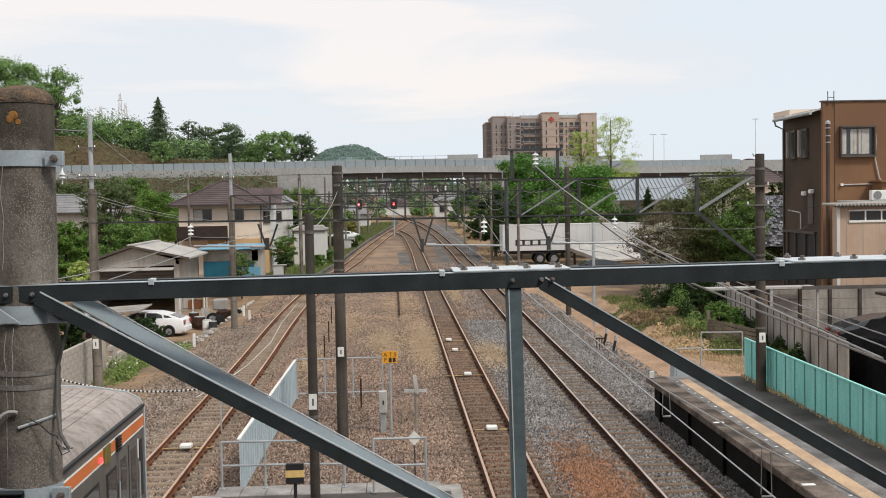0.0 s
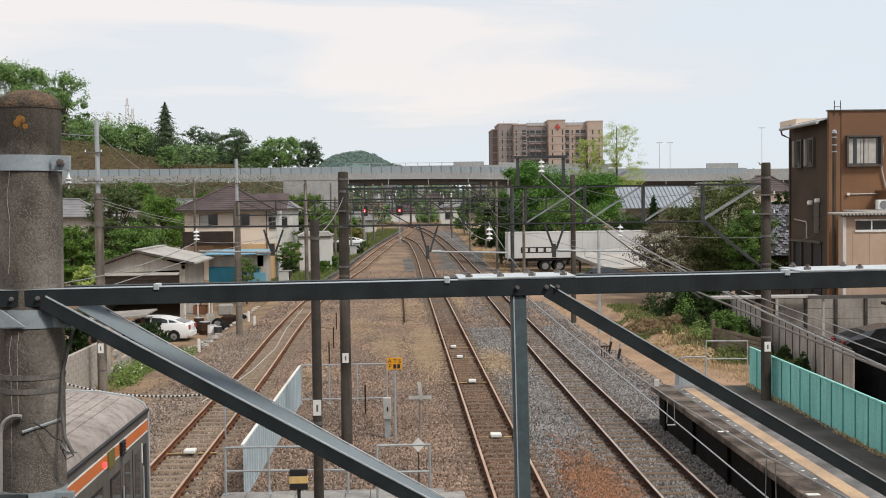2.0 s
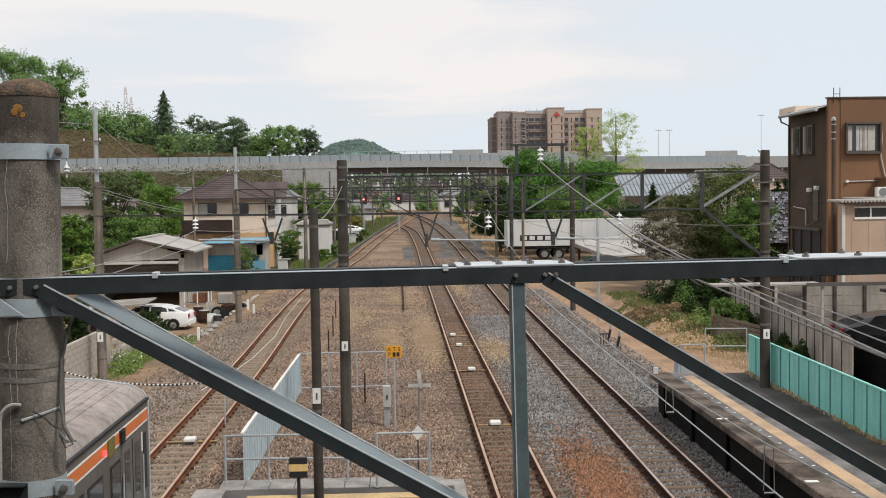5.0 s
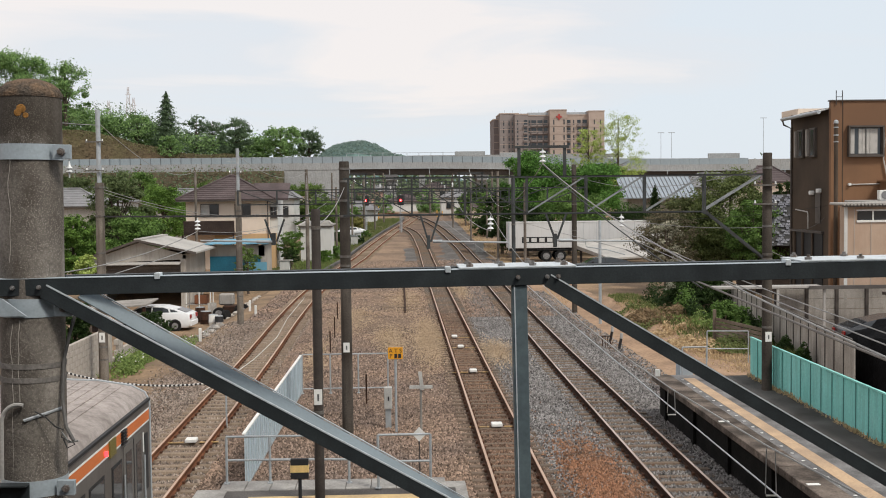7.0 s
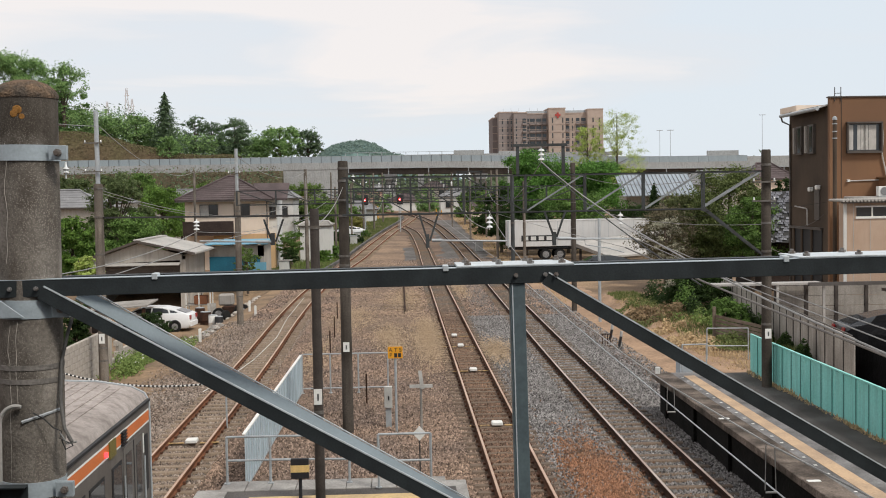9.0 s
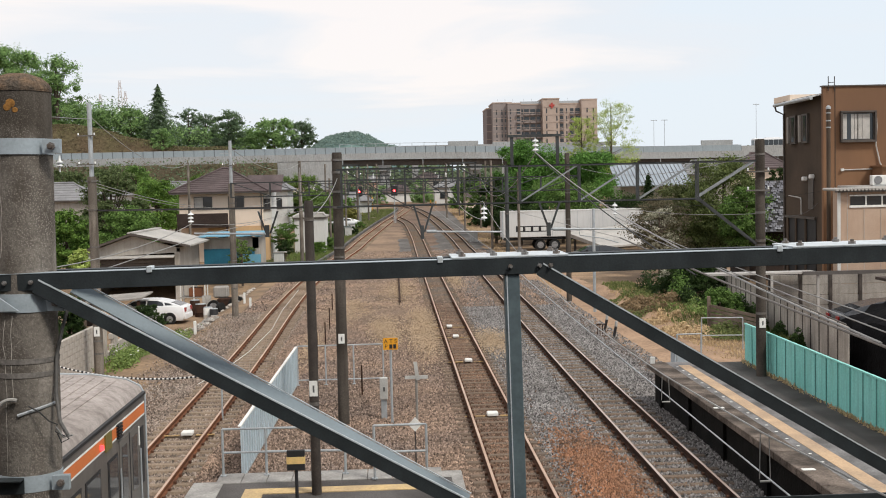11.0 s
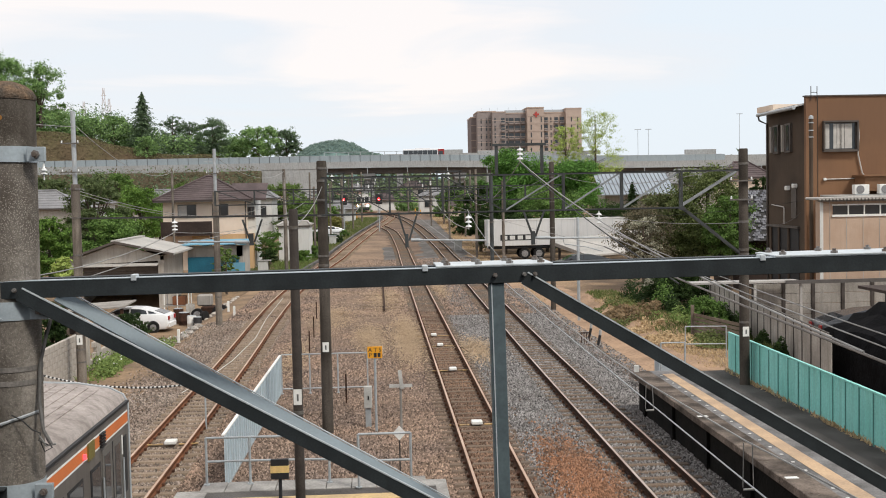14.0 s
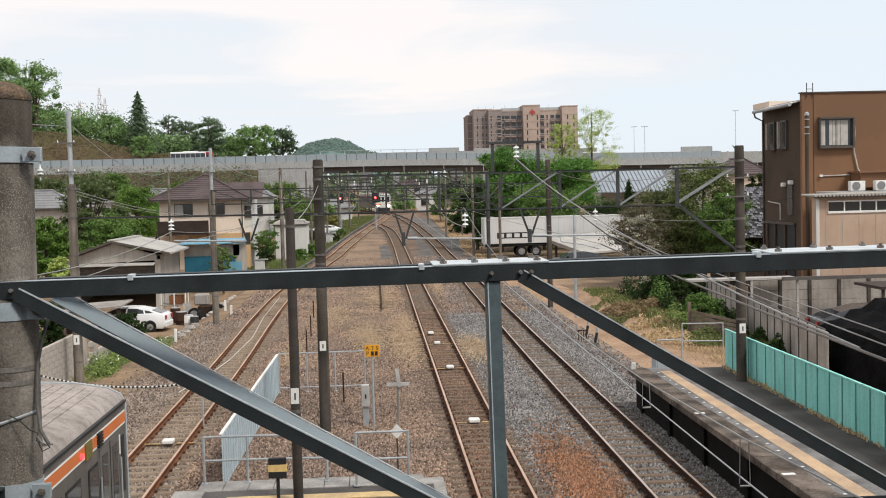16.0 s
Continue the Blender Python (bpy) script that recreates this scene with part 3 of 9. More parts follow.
def pole_material():
    """Exposed-aggregate concrete: dark matrix with small pale chips, stains, and a pale vertical crack here and there."""
    m = mat("exposed_aggregate_concrete", (0.28, 0.255, 0.225), 0.9, 0, 0.3, 2.6, 60, 0.22, (0.11, 0.098, 0.085), grime=0.75)
    n, l = m.node_tree.nodes, m.node_tree.links
    b = n["Principled BSDF"]
    src = b.inputs["Base Color"].links[0].from_socket
    t = n.new("ShaderNodeTexCoord")
    v = n.new("ShaderNodeTexVoronoi")
    v.inputs["Scale"].default_value = 120
    l.new(t.outputs["Object"], v.inputs["Vector"])
    nz = n.new("ShaderNodeTexNoise")
    nz.inputs["Scale"].default_value = 2.2
    l.new(t.outputs["Object"], nz.inputs["Vector"])
    sz = n.new("ShaderNodeMapRange")
    sz.inputs[1].default_value, sz.inputs[2].default_value, sz.inputs[3].default_value, sz.inputs[4].default_value = 0.34, 0.66, 0.16, 0.36
    l.new(nz.outputs[0], sz.inputs[0])
    lt = n.new("ShaderNodeMath")
    lt.operation = "LESS_THAN"
    l.new(v.outputs["Distance"], lt.inputs[0]), l.new(sz.outputs[0], lt.inputs[1])
    # black algae on the top of the pole, with a ragged lower edge
    xyz = n.new("ShaderNodeSeparateXYZ")
    l.new(t.outputs["Object"], xyz.inputs[0])
    rag = n.new("ShaderNodeTexNoise")
    rag.inputs["Scale"].default_value, rag.inputs["Detail"].default_value = 9.0, 5.0
    l.new(t.outputs["Object"], rag.inputs["Vector"])
    total = n.new("ShaderNodeMath")
    total.operation = "MULTIPLY_ADD"
    total.inputs[1].default_value = 0.45
    l.new(rag.outputs[0], total.inputs[0]), l.new(xyz.outputs[2], total.inputs[2])
    zone = n.new("ShaderNodeMapRange")
    zone.inputs[1].default_value, zone.inputs[2].default_value, zone.inputs[4].default_value = 6.68, 6.86, 0.72
    l.new(total.outputs[0], zone.inputs[0])
    mx2 = n.new("ShaderNodeMixRGB")
    mx2.inputs[2].default_value = (0.33, 0.30, 0.265, 1)
    alg = n.new("ShaderNodeMixRGB")
    alg.inputs[2].default_value = (0.036, 0.029, 0.022, 1)
    l.new(lt.outputs[0], mx2.inputs[0]), l.new(src, mx2.inputs[1])
    l.new(zone.outputs[0], alg.inputs[0]), l.new(mx2.outputs[0], alg.inputs[1])
    l.new(alg.outputs[0], b.inputs["Base Color"])
    return m


AGG = pole_material()


def near_pole():
    cx, cy, r = -2.02, 6.45, 0.168
    root = thing("overhead_line_pole", "thick weathered concrete pole with a mossy cap and steel bands", "pole")
    part("shaft", B().lathe(cx, cy, [(r + 0.03, -0.3), (r + 0.012, 3), (r, 6.86)], 40), AGG, root, smooth=True)
    part("cap", B().lathe(cx, cy, [(r + 0.004, 6.845), (r + 0.006, 6.865), (r - 0.012, 6.895), (r - 0.05, 6.925), (0.06, 6.945), (0.01, 6.948)], 40), LICHEN, root, "rounded cap covered in brown moss", smooth=True)
    for z, h in ((6.505, 0.085), (5.655, 0.10), (4.675, 0.09)):
        part("band", B().lathe(cx, cy, [(r - 0.02, z), (r + 0.009, z), (r + 0.009, z + h), (r - 0.02, z + h)], 40), GALV_BRIGHT, root, "galvanised steel clamp band", smooth=True)
        lug = B().box(cx + r - 0.01, cy - 0.11, z + 0.004, cx + r + 0.085, cy - 0.10, z + h - 0.004)
        lug.box(cx + r - 0.01, cy - 0.135, z + 0.004, cx + r + 0.085, cy - 0.125, z + h - 0.004)
        part("lug", lug, GALV_BRIGHT, root, bevel=0.002)
        b = B()
        bolt(b, (cx + r + 0.04, cy - 0.135, z + h / 2), (0, -1, 0), 0.022, 0.02)
        part("bolt", b, BOLT, root, "rusty bolt")
    for z in (5.30, 5.375):
        part("old_band", B().lathe(cx, cy, [(r, z), (r + 0.008, z), (r + 0.008, z + 0.028), (r, z + 0.028)], 40), mat("dull_band", (0.20, 0.185, 0.17), 0.8, 0.1, 0.3, 4, 50, 0.2), root, smooth=True)
    part("bracket", B().box(cx - 0.3, cy - 0.20, 4.675, cx + 0.03, cy - 0.19, 4.765).box(cx - 0.3, cy - 0.26, 4.755, cx + 0.03, cy - 0.19, 4.765), GALV, root, bevel=0.002)
    part("gusset", B().prism([(cx - 0.1, cy - 0.185, 5.76), (cx + 0.03, cy - 0.185, 5.665), (cx - 0.13, cy - 0.185, 5.665), (cx - 0.13, cy - 0.185, 5.76)], (0, -0.008, 0)), GALV_BRIGHT, root, bevel=0.001)
    grey = mat("grey_conduit", (0.36, 0.35, 0.33), 0.7, 0, 0.15, 5, 60, 0.1)
    arc = [(cx - 0.115 + 0.10 * (1 - math.cos(a)) * 0.9, cy - 0.185 - 0.01 * math.sin(a), 5.09 + 0.10 * math.sin(a)) for a in [i * math.pi / 20 for i in range(13)]]
    part("conduit", B().tube([(cx - 0.12, cy - 0.18, 4.78)] + arc, 0.011, 8), grey, root, "grey bent conduit", smooth=True)
    strap = [(cx + 0.0, cy - 0.182, 5.10), (cx + 0.10, cy - 0.15, 5.13), (cx + r + 0.01, cy - 0.05, 5.15)]
    part("cable_strap", B().tube(strap, 0.009, 6), ALU, root)
    part("loose_cable", B().tube([(cx + 0.06, cy - 0.18, 5.15), (cx + 0.12, cy - 0.19, 5.12), (cx + 0.17, cy - 0.19, 5.07), (cx + 0.21, cy - 0.18, 5.05), (cx + 0.20, cy - 0.18, 5.01), (cx + 0.25, cy - 0.18, 4.985)], 0.004, 5), CABLE, root)
    part("cable_tail", B().tube([(cx + 0.2, cy - 0.18, 5.04), (cx + 0.24, cy - 0.18, 4.98), (cx + 0.29, cy - 0.18, 4.99)], 0.006, 5), WIRE, root)
    part("cable_end", B().tube([(cx + 0.21, cy - 0.18, 5.0), (cx + 0.23, cy - 0.18, 4.95), (cx + 0.27, cy - 0.18, 4.97), (cx + 0.24, cy - 0.18, 5.02)], 0.004, 5), CABLE, root)
    drop = [(cx + 0.22, cy + 0.1, 5.70), (cx + 0.20, cy, 5.55), (cx + 0.178, cy - 0.05, 5.40), (cx + 0.185, cy - 0.1, 5.20), (cx + 0.22, cy - 0.16, 5.06), (cx + 0.265, cy - 0.18, 4.99)]
    part("hanging_cable", B().tube(drop, 0.010, 8), mat("weathered_cable", (0.11, 0.105, 0.10), 0.7, 0, 0.2, 8, 50, 0.1), root, smooth=True)
    ins = B().lathe(cx + 0.21, cy, [(0.005, 6.41), (0.005, 6.44), (0.02, 6.443), (0.008, 6.455), (0.02, 6.462), (0.008, 6.475), (0.004, 6.50)], 10)
    part("insulator", ins, PORCELAIN, root, "small white porcelain insulator", smooth=True)


near_pole()
ochre = mat("ochre_lichen", (0.30, 0.15, 0.045), 0.95, 0, 0.3, 30, 90, 0.3)
pale_crack = mat("pale_lime_streak", (0.42, 0.39, 0.35), 0.95, 0, 0.2, 20, 60, 0.1)
NP = bpy.data.objects["overhead_line_pole"]
for ang, z, rr in ((-88, 6.775, 0.026), (-94, 6.755, 0.022), (-80, 6.74, 0.016)):
    a = radians(ang)
    c, d = Vector((-2.02 + 0.167 * math.cos(a), 6.45 + 0.167 * math.sin(a), z)), Vector((math.cos(a), math.sin(a), 0))
    part("lichen", B().cyl(c, c + d * 0.004, rr, rr * 0.8, 9), ochre, NP, "orange lichen patch")
for ang, z0, z1, k in ((-112, 5.95, 6.60, 2), (-112, 4.78, 5.62, 5), (-98, 5.2, 5.64, 7)):
    pts = []
    for i in range(13):
        z = z0 + (z1 - z0) * i / 12
        a = radians(ang + 6.0 * noise.noise((z * 7, k, 0)))
        pts.append((-2.02 + 0.1725 * math.cos(a), 6.45 + 0.1725 * math.sin(a), z))
    part("lime_streak", B().tube(pts, 0.0018, 5), pale_crack, NP, "pale lime streak along a crack")

NP.matrix_basis = Matrix.Translation((-2.02, 6.45, 6.5)) @ Matrix.Rotation(radians(0.75), 4, "Y") @ Matrix.Translation((2.02, -6.45, -6.5))


# ---- the footbridge the view is from: unseen, built dark to shade the near truss ----
def footbridge():
    root = thing("footbridge", "dark covered station footbridge", "footbridge", kind="structure")
    m = mat("footbridge_cladding", (0.06, 0.058, 0.055), 0.8, 0, 0.2, 1, 20, 0.1)
    # Wall reaches the ground and stays dark to cut light from behind.
    part("rear_wall", B().box(-22, -3.2, -0.3, 24, -3.0, 8.6), m, root)
    part("deck", B().box(-14, -3.0, 4.3, 16, 0.9, 4.6), m, root)
    part("bridge_roof", B().box(-14, -3.2, 7.9, 16, 1.3, 8.1), m, root)
    part("lower_wall", B().box(-14, 0.8, 4.2, 16, 0.9, 5.55), m, root)


footbridge()


# ---- poles ----
BAND_STEEL = mat("dull_clamp_steel", (0.17, 0.165, 0.16), 0.6, 0.3, 0.25, 8, 50, 0.1, (0.10, 0.085, 0.07))
GREY_MARK = mat("faded_black_mark", (0.10, 0.10, 0.10), 0.7, 0, 0.2)


def plate_label(parent, x, y, z, w, h):
    p = part("number_plate", B().box(x - w / 2, y - 0.012, z, x + w / 2, y, z + h), WHITE, parent, "small white plate")
    part("plate_mark", B().box(x - w * 0.10, y - 0.016, z + h * 0.25, x + w * 0.12, y - 0.011, z + h * 0.7), GREY_MARK, p, "dark unreadable mark")


def pole(x, y, z0, z1, r, label="weathered grey-brown concrete overhead line pole", material=None, plate=None, bands=(), thin=None):
    root = thing("line_pole", label, "pole", "poles beside the tracks")
    m = material or POLE_CON
    part("shaft", B().lathe(x, y, [(r * 1.12, z0 - 0.1), (r, z1 - 0.04), (r * 0.9, z1)], 18), m, root, smooth=True)
    for z in bands:
        part("band", B().lathe(x, y, [(r * 1.0, z), (r * 1.12, z), (r * 1.12, z + 0.06), (r * 1.0, z + 0.06)], 18), BAND_STEEL, root, "dull steel clamp band", smooth=True)
    if thin:
        part("extension", B().lathe(x, y, [(r * 0.55, z1 - 0.4), (r * 0.55, thin)], 12), ALU, root, "thin galvanised extension tube", smooth=True)
    if plate:
        plate_label(root, x, y - r * 1.06, plate[0], plate[1], plate[2])
    return root


pole(-1.48, 31.2, -0.2, 7.18, 0.135, material=POLE_DARK, plate=(2.05, 0.17, 0.26), bands=(6.95, 6.62, 6.1, 5.68, 4.35, 4.6))
pole(9.78, 30.5, 0.9, 7.28, 0.122, material=POLE_DARK, plate=(2.25, 0.17, 0.26), bands=(6.85, 4.42, 4.55, 5.3, 2.6))
pole(-1.45, 20.0, 0.93, 6.05, 0.078, "slim dark brown pole on the platform end with a white plate", mat("brown_steel_pole", (0.055, 0.044, 0.037), 0.7, 0.1, 0.3, 3, 40, 0.2), plate=(2.67, 0.14, 0.27), bands=(5.7, 2.5))
pole(-10.5, 41.0, -0.2, 6.8, 0.15, plate=(1.2, 0.2, 0.34), bands=(5.6, 4.3, 3.0, 1.0, 1.75, 0.55, 6.6), thin=9.35)
pole(-8.1, 58.5, -0.2, 6.5, 0.15, bands=(5.5, 4.0, 2.6, 1.2), thin=8.65)
pole(9.3, 61.5, -0.15, 7.75, 0.13, material=POLE_DARK, bands=(5.6, 6.9, 4.2))
pole(9.72, 56.0, -0.1, 4.9, 0.07, "slim grey steel post", ALU)
pole(-7.75, 97.0, -0.2, 8.4, 0.13, bands=(5.5, 7.5))
pole(-16.6, 95.0, -0.2, 8.4, 0.10)
pole(3.2, 46.0, -0.2, 6.9, 0.075, "slim dark steel catenary mast", DARK_STEEL, bands=(5.0, 3.2)).location = (1.32, 0, 0)


for px, py, pz, pr in ((-10.5, 41.0, 8.2, 0.09), (-10.5, 41.0, 7.2, 0.12), (-8.1, 58.5, 7.4, 0.09), (9.78, 30.5, 5.9, 0.14), (9.78, 30.5, 6.4, 0.14)):
    br = thing("pole_bracket", "small steel bracket with white insulators on a pole", "bracket", "pole brackets")
    part("arm", B().box(px - 0.42, py - pr - 0.05, pz, px + 0.2, py - pr, pz + 0.04), BAND_STEEL, br)
    for q in (-0.38, 0.17):
        part("insulator", B().lathe(px + q, py - pr - 0.025, [(0.012, pz + 0.03), (0.028, pz + 0.05), (0.02, pz + 0.08), (0.028, pz + 0.09), (0.012, pz + 0.12)], 8), PORCELAIN, br, "white porcelain insulator", smooth=True)


# ---- trusses over the tracks ----
MID_STEEL = mat("mid_grey_brace", (0.27, 0.29, 0.30), 0.6, 0.2, 0.2, 3, 40, 0.1)
def truss(x0, x1, y, zt, zb, xs, flip, w, label, depth=0.35, material=None):
    m = material or DARK_STEEL
    root = thing("track_truss", label, "truss", "trusses over the tracks")
    for yy in (y, y + depth):
        part("top_chord", B().box(x0, yy, zt - w, x1, yy + 0.012, zt).box(x0, yy, zt - 0.012, x1, yy + w * 0.8, zt), m, root)
        part("bottom_chord", B().box(x0, yy, zb, xs[-1], yy + 0.012, zb + w).box(x0, yy, zb, xs[-1], yy + w * 0.8, zb + 0.012), m, root)
        for i, x in enumerate(xs):
            part("upright", B().box(x - w / 2, yy - 0.004, zb, x + w / 2, yy + 0.02, zt), m, root)
            if i + 1 < len(xs):
                a, b = (xs[i], zt - w / 2), (xs[i + 1], zb + w / 2)
                if i >= flip:
                    a, b = (xs[i], zb + w / 2), (xs[i + 1], zt - w / 2)
                part("diagonal", B().bar((a[0], yy + 0.02, a[1]), (b[0], yy + 0.02, b[1]), (0, 0, 1), (0, 1, 0), 0.02, w * 0.6), MID_STEEL if (i >= flip and y < 40) else m, root)
    return root


MID = truss(-1.48, 9.78, 30.45, 6.73, 5.71, [-1.35, 0.32, 1.72, 3.36, 4.94, 6.5, 8.1], 3, 0.048, "dark grey steel lattice truss spanning the tracks", 0.22)
for yy in (30.45, 30.67):
    part("knee_brace", B().bar((8.08, yy, 5.74), (9.72, yy, 4.42), (0, 0, 1), (0, 1, 0), 0.03, 0.07), DARK_STEEL, MID)
    part("end_diagonal", B().bar((8.1, yy, 5.76), (9.6, yy, 6.66), (0, 0, 1), (0, 1, 0), 0.03, 0.05), MID_STEEL, MID)
part("gusset", B().prism([(8.0, 30.43, 5.70), (8.1, 30.43, 5.82), (8.22, 30.43, 5.68), (8.1, 30.43, 5.66)], (0, 0.012, 0)), DARK_STEEL, MID)
part("wire_anchor_frame", B().box(3.12, 30.5, 6.7, 3.20, 30.58, 7.5).box(4.33, 30.5, 6.7, 4.41, 30.58, 7.5).box(3.05, 30.48, 7.46, 4.48, 30.6, 7.53), DARK_STEEL, MID)


def insulator(parent, x, y, z, h=0.36, r=0.075):
    """A string of white porcelain sheds hanging from (x, y, z)."""
    prof = [(0.012, z - h)]
    k = 3
    for i in range(k):
        zz = z - h + h * (0.12 + 0.28 * i)
        prof += [(0.02, zz), (r, zz + 0.015), (r * 0.75, zz + h * 0.12), (0.025, zz + h * 0.17)]
    prof += [(0.012, z)]
    return part("insulator", B().lathe(x, y, prof, 12), PORCELAIN, parent, "white porcelain insulator", smooth=True)


insulator(MID, 3.79, 30.54, 7.46, 0.42, 0.09)
insulator(MID, 2.39, 30.5, 5.70, 0.42, 0.09)
insulator(MID, 5.87, 30.5, 5.70, 0.38, 0.08)
V = B().bar((3.82, 30.4, 5.72), (4.06, 30.4, 5.05), (1, 0, 0), (0, 1, 0), 0.05, 0.055)
V.bar((4.36, 30.4, 5.72), (4.12, 30.4, 5.05), (1, 0, 0), (0, 1, 0), 0.05, 0.055)
V.box(4.04, 30.38, 4.84, 4.14, 30.46, 5.2)
part("v_bracket", V, DARK_STEEL, MID, bevel=0.003)
part("registration_arm", B().cyl((1.05, 30.45, 5.03), (2.85, 30.45, 4.98), 0.024).cyl((0.86, 30.45, 5.035), (1.1, 30.45, 5.03), 0.045, 0.045, 10), ALU, MID, "pale grey tube with a white insulator", smooth=True)
part("registration_arm", B().cyl((4.14, 30.45, 5.02), (6.25, 30.45, 4.98), 0.024).cyl((4.2, 30.45, 5.02), (4.55, 30.45, 5.015), 0.045, 0.045, 10), ALU, MID, "pale grey tube with a white insulator", smooth=True)
part("steady_arm", B().tube([(4.9, 30.45, 4.98), (4.92, 30.45, 4.84), (5.5, 30.45, 4.75), (5.95, 30.45, 4.62)], 0.012), ALU, MID)

part("v_bracket", B().bar((0.5, 30.4, 5.77), (0.72, 30.4, 5.02), (1, 0, 0), (0, 1, 0), 0.045, 0.05).bar((1.02, 30.4, 5.77), (0.78, 30.4, 5.02), (1, 0, 0), (0, 1, 0), 0.045, 0.05).box(0.70, 30.38, 4.84, 0.79, 30.46, 5.2), DARK_STEEL, MID)
LEFT = thing("span_beam", "thin dark steel beam with hanging brackets between two poles", "truss")
part("beam", B().bar((-10.4, 41.0, 5.58), (-1.5, 31.1, 5.70), (0, 0, 1), (0, 1, 0), 0.05, 0.055), DARK_STEEL, LEFT)
insulator(LEFT, -6.3, 36.3, 5.60, 0.40, 0.10)
part("v_bracket", B().bar((-3.94, 33.7, 5.6), (-3.72, 33.7, 4.95), (1, 0, 0), (0, 1, 0), 0.05, 0.055).bar((-3.36, 33.5, 5.6), (-3.60, 33.6, 4.95), (1, 0, 0), (0, 1, 0), 0.05, 0.055).box(-3.72, 33.6, 4.85, -3.6, 33.68, 5.2), DARK_STEEL, LEFT)
part("registration_arm", B().cyl((-3.7, 33.6, 4.95), (-5.9, 34.5, 4.97), 0.028).cyl((-3.75, 33.6, 4.95), (-4.15, 33.75, 4.955), 0.05, 0.05, 10), ALU, LEFT, "pale grey tube with a white insulator", smooth=True)

# lighter portals further along the line
far_label = "distant dark steel portal over the tracks"
for y, a, b, zt in ((57.5, -8.0, 9.3, 6.55), (97, -7.7, 10.5, 6.5), (128, -7.0, 11, 6.5), (146, -6, 11, 7.0), (176, -5.5, 10, 7.7), (200, -5, 9, 8.4), (228, -9, 6, 8.8)):
    n = 9
    xs = [a + (b - a) * i / n for i in range(n + 1)]
    t = truss(a, b, y, zt, zt - 0.75, xs, 5, 0.055, far_label, 0.25)
    for x in (a, b):
        if y > 60:
            part("leg", B().lathe(x, y, [(0.13, -0.3), (0.11, zt + 0.6)], 10), POLE_CON, t)
    for x in (xs[3], xs[6]):
        part("wire_frame", B().box(x - 0.6, y, zt, x - 0.53, y + 0.06, zt + 0.75).box(x + 0.53, y, zt, x + 0.6, y + 0.06, zt + 0.75).box(x - 0.65, y, zt + 0.7, x + 0.65, y + 0.06, zt + 0.77), DARK_STEEL, t)
        insulator(t, x, y, zt + 0.7, 0.4, 0.09)


# ---- overhead wires ----
def wire(name, pts, r, material, label):
    solid(name, B().tube(pts, r, 5), material, label, "wire", "overhead wires")


def rope(a, b, drop, r=0.008, material=None, n=14, label="thin grey overhead wire"):
    wire("overhead_wire", sag(a, b, drop, n), r * (0.7 if min(a[1], b[1]) > 29 else 0.9), material or WIRE, label)


rope((2.33, -1, 4.33), (2.66, 30.5, 4.45), 0.05, 0.0066, ALU, label="worn contact wire over the middle track")
rope((2.66, 30.5, 4.45), (2.55, 97, 4.95), 0.1, 0.011)
CAT = [Vector((2.35, y, 4.56 + 0.0035 * (y - 11.5) ** 2 + (0.0015 * (y - 11.5) ** 2 if y < 11.5 else 0))) for y in (3, 5.5, 7.3, 10, 12, 15, 18, 21, 24, 27, 30.4)]
wire("messenger_wire", CAT, 0.0062, WIRE, "grey messenger wire over the middle track")
for y, z in ((7.2, 4.66), (9.9, 4.575)):
    d = B()
    for s in (-0.035, 0.035):
        d.cyl((2.335 + s, y, 4.37), (2.335 + s * 0.8, y, z), 0.0035, 0.0035, 5)
    d.cyl((2.305, y, 4.355), (2.375, y, 4.355), 0.008, 0.008, 6)
    solid("dropper", d, WIRE, "thin twin dropper joining two overhead wires", "wire", "overhead wires")
rope((6.1, 12, 4.08), (6.1, 31, 4.72), 0.04, 0.022, mat("thick_feeder", (0.20, 0.185, 0.17), 0.6, 0.2, 0.2, 2, 30, 0), label="thick grey-brown feeder wire")
rope((6.1, 31, 4.72), (6.9, 110, 5.0), 0.1, 0.012)
rope((6.1, 12, 4.25), (6.1, 30.6, 5.05), 0.05, 0.011)
rope((6.1, 12, 4.42), (5.9, 30.6, 5.3), 0.1, 0.010)
rope((4.29, 10.0, 4.80), (3.79, 30.5, 7.05), 0.28, 0.013)
rope((3.95, 15, 5.02), (3.79, 30.5, 7.02), 0.12, 0.012, CABLE)
rope((3.79, 30.5, 7.05), (7.4, 97, 6.6), 1.3, 0.015)
rope((2.39, 30.5, 5.3), (2.7, 57.5, 6.2), 0.35, 0.014)
rope((-5.55, 34.4, 4.95), (-5.6, 97, 5.0), 0.15, 0.014)
rope((-5.6, 12, 4.75), (-5.55, 34.4, 4.95), 0.05, 0.012)
rope((-6.3, 36.3, 5.2), (-7.35, 14, 5.3), 0.5, 0.014)
rope((-6.3, 36.3, 5.2), (-3.6, 57.5, 5.9), 0.5, 0.014)
rope((-10.5, 41, 6.6), (-7.9, 97, 6.0), 1.2, 0.020)
rope((-10.5, 41, 6.5), (-8.1, 58.5, 5.2), 0.25, 0.016)
rope((-10.5, 41, 8.9), (-16.6, 95, 8.3), 0.9, 0.022)
rope((-10.5, 41, 8.8), (-9.6, 6, 9.0), 0.5, 0.014)
rope((-8.1, 58.5, 8.3), (-7.75, 97, 8.2), 0.8, 0.022)
rope((9.78, 30.5, 6.9), (9.3, 61.5, 7.2), 0.6, 0.014)
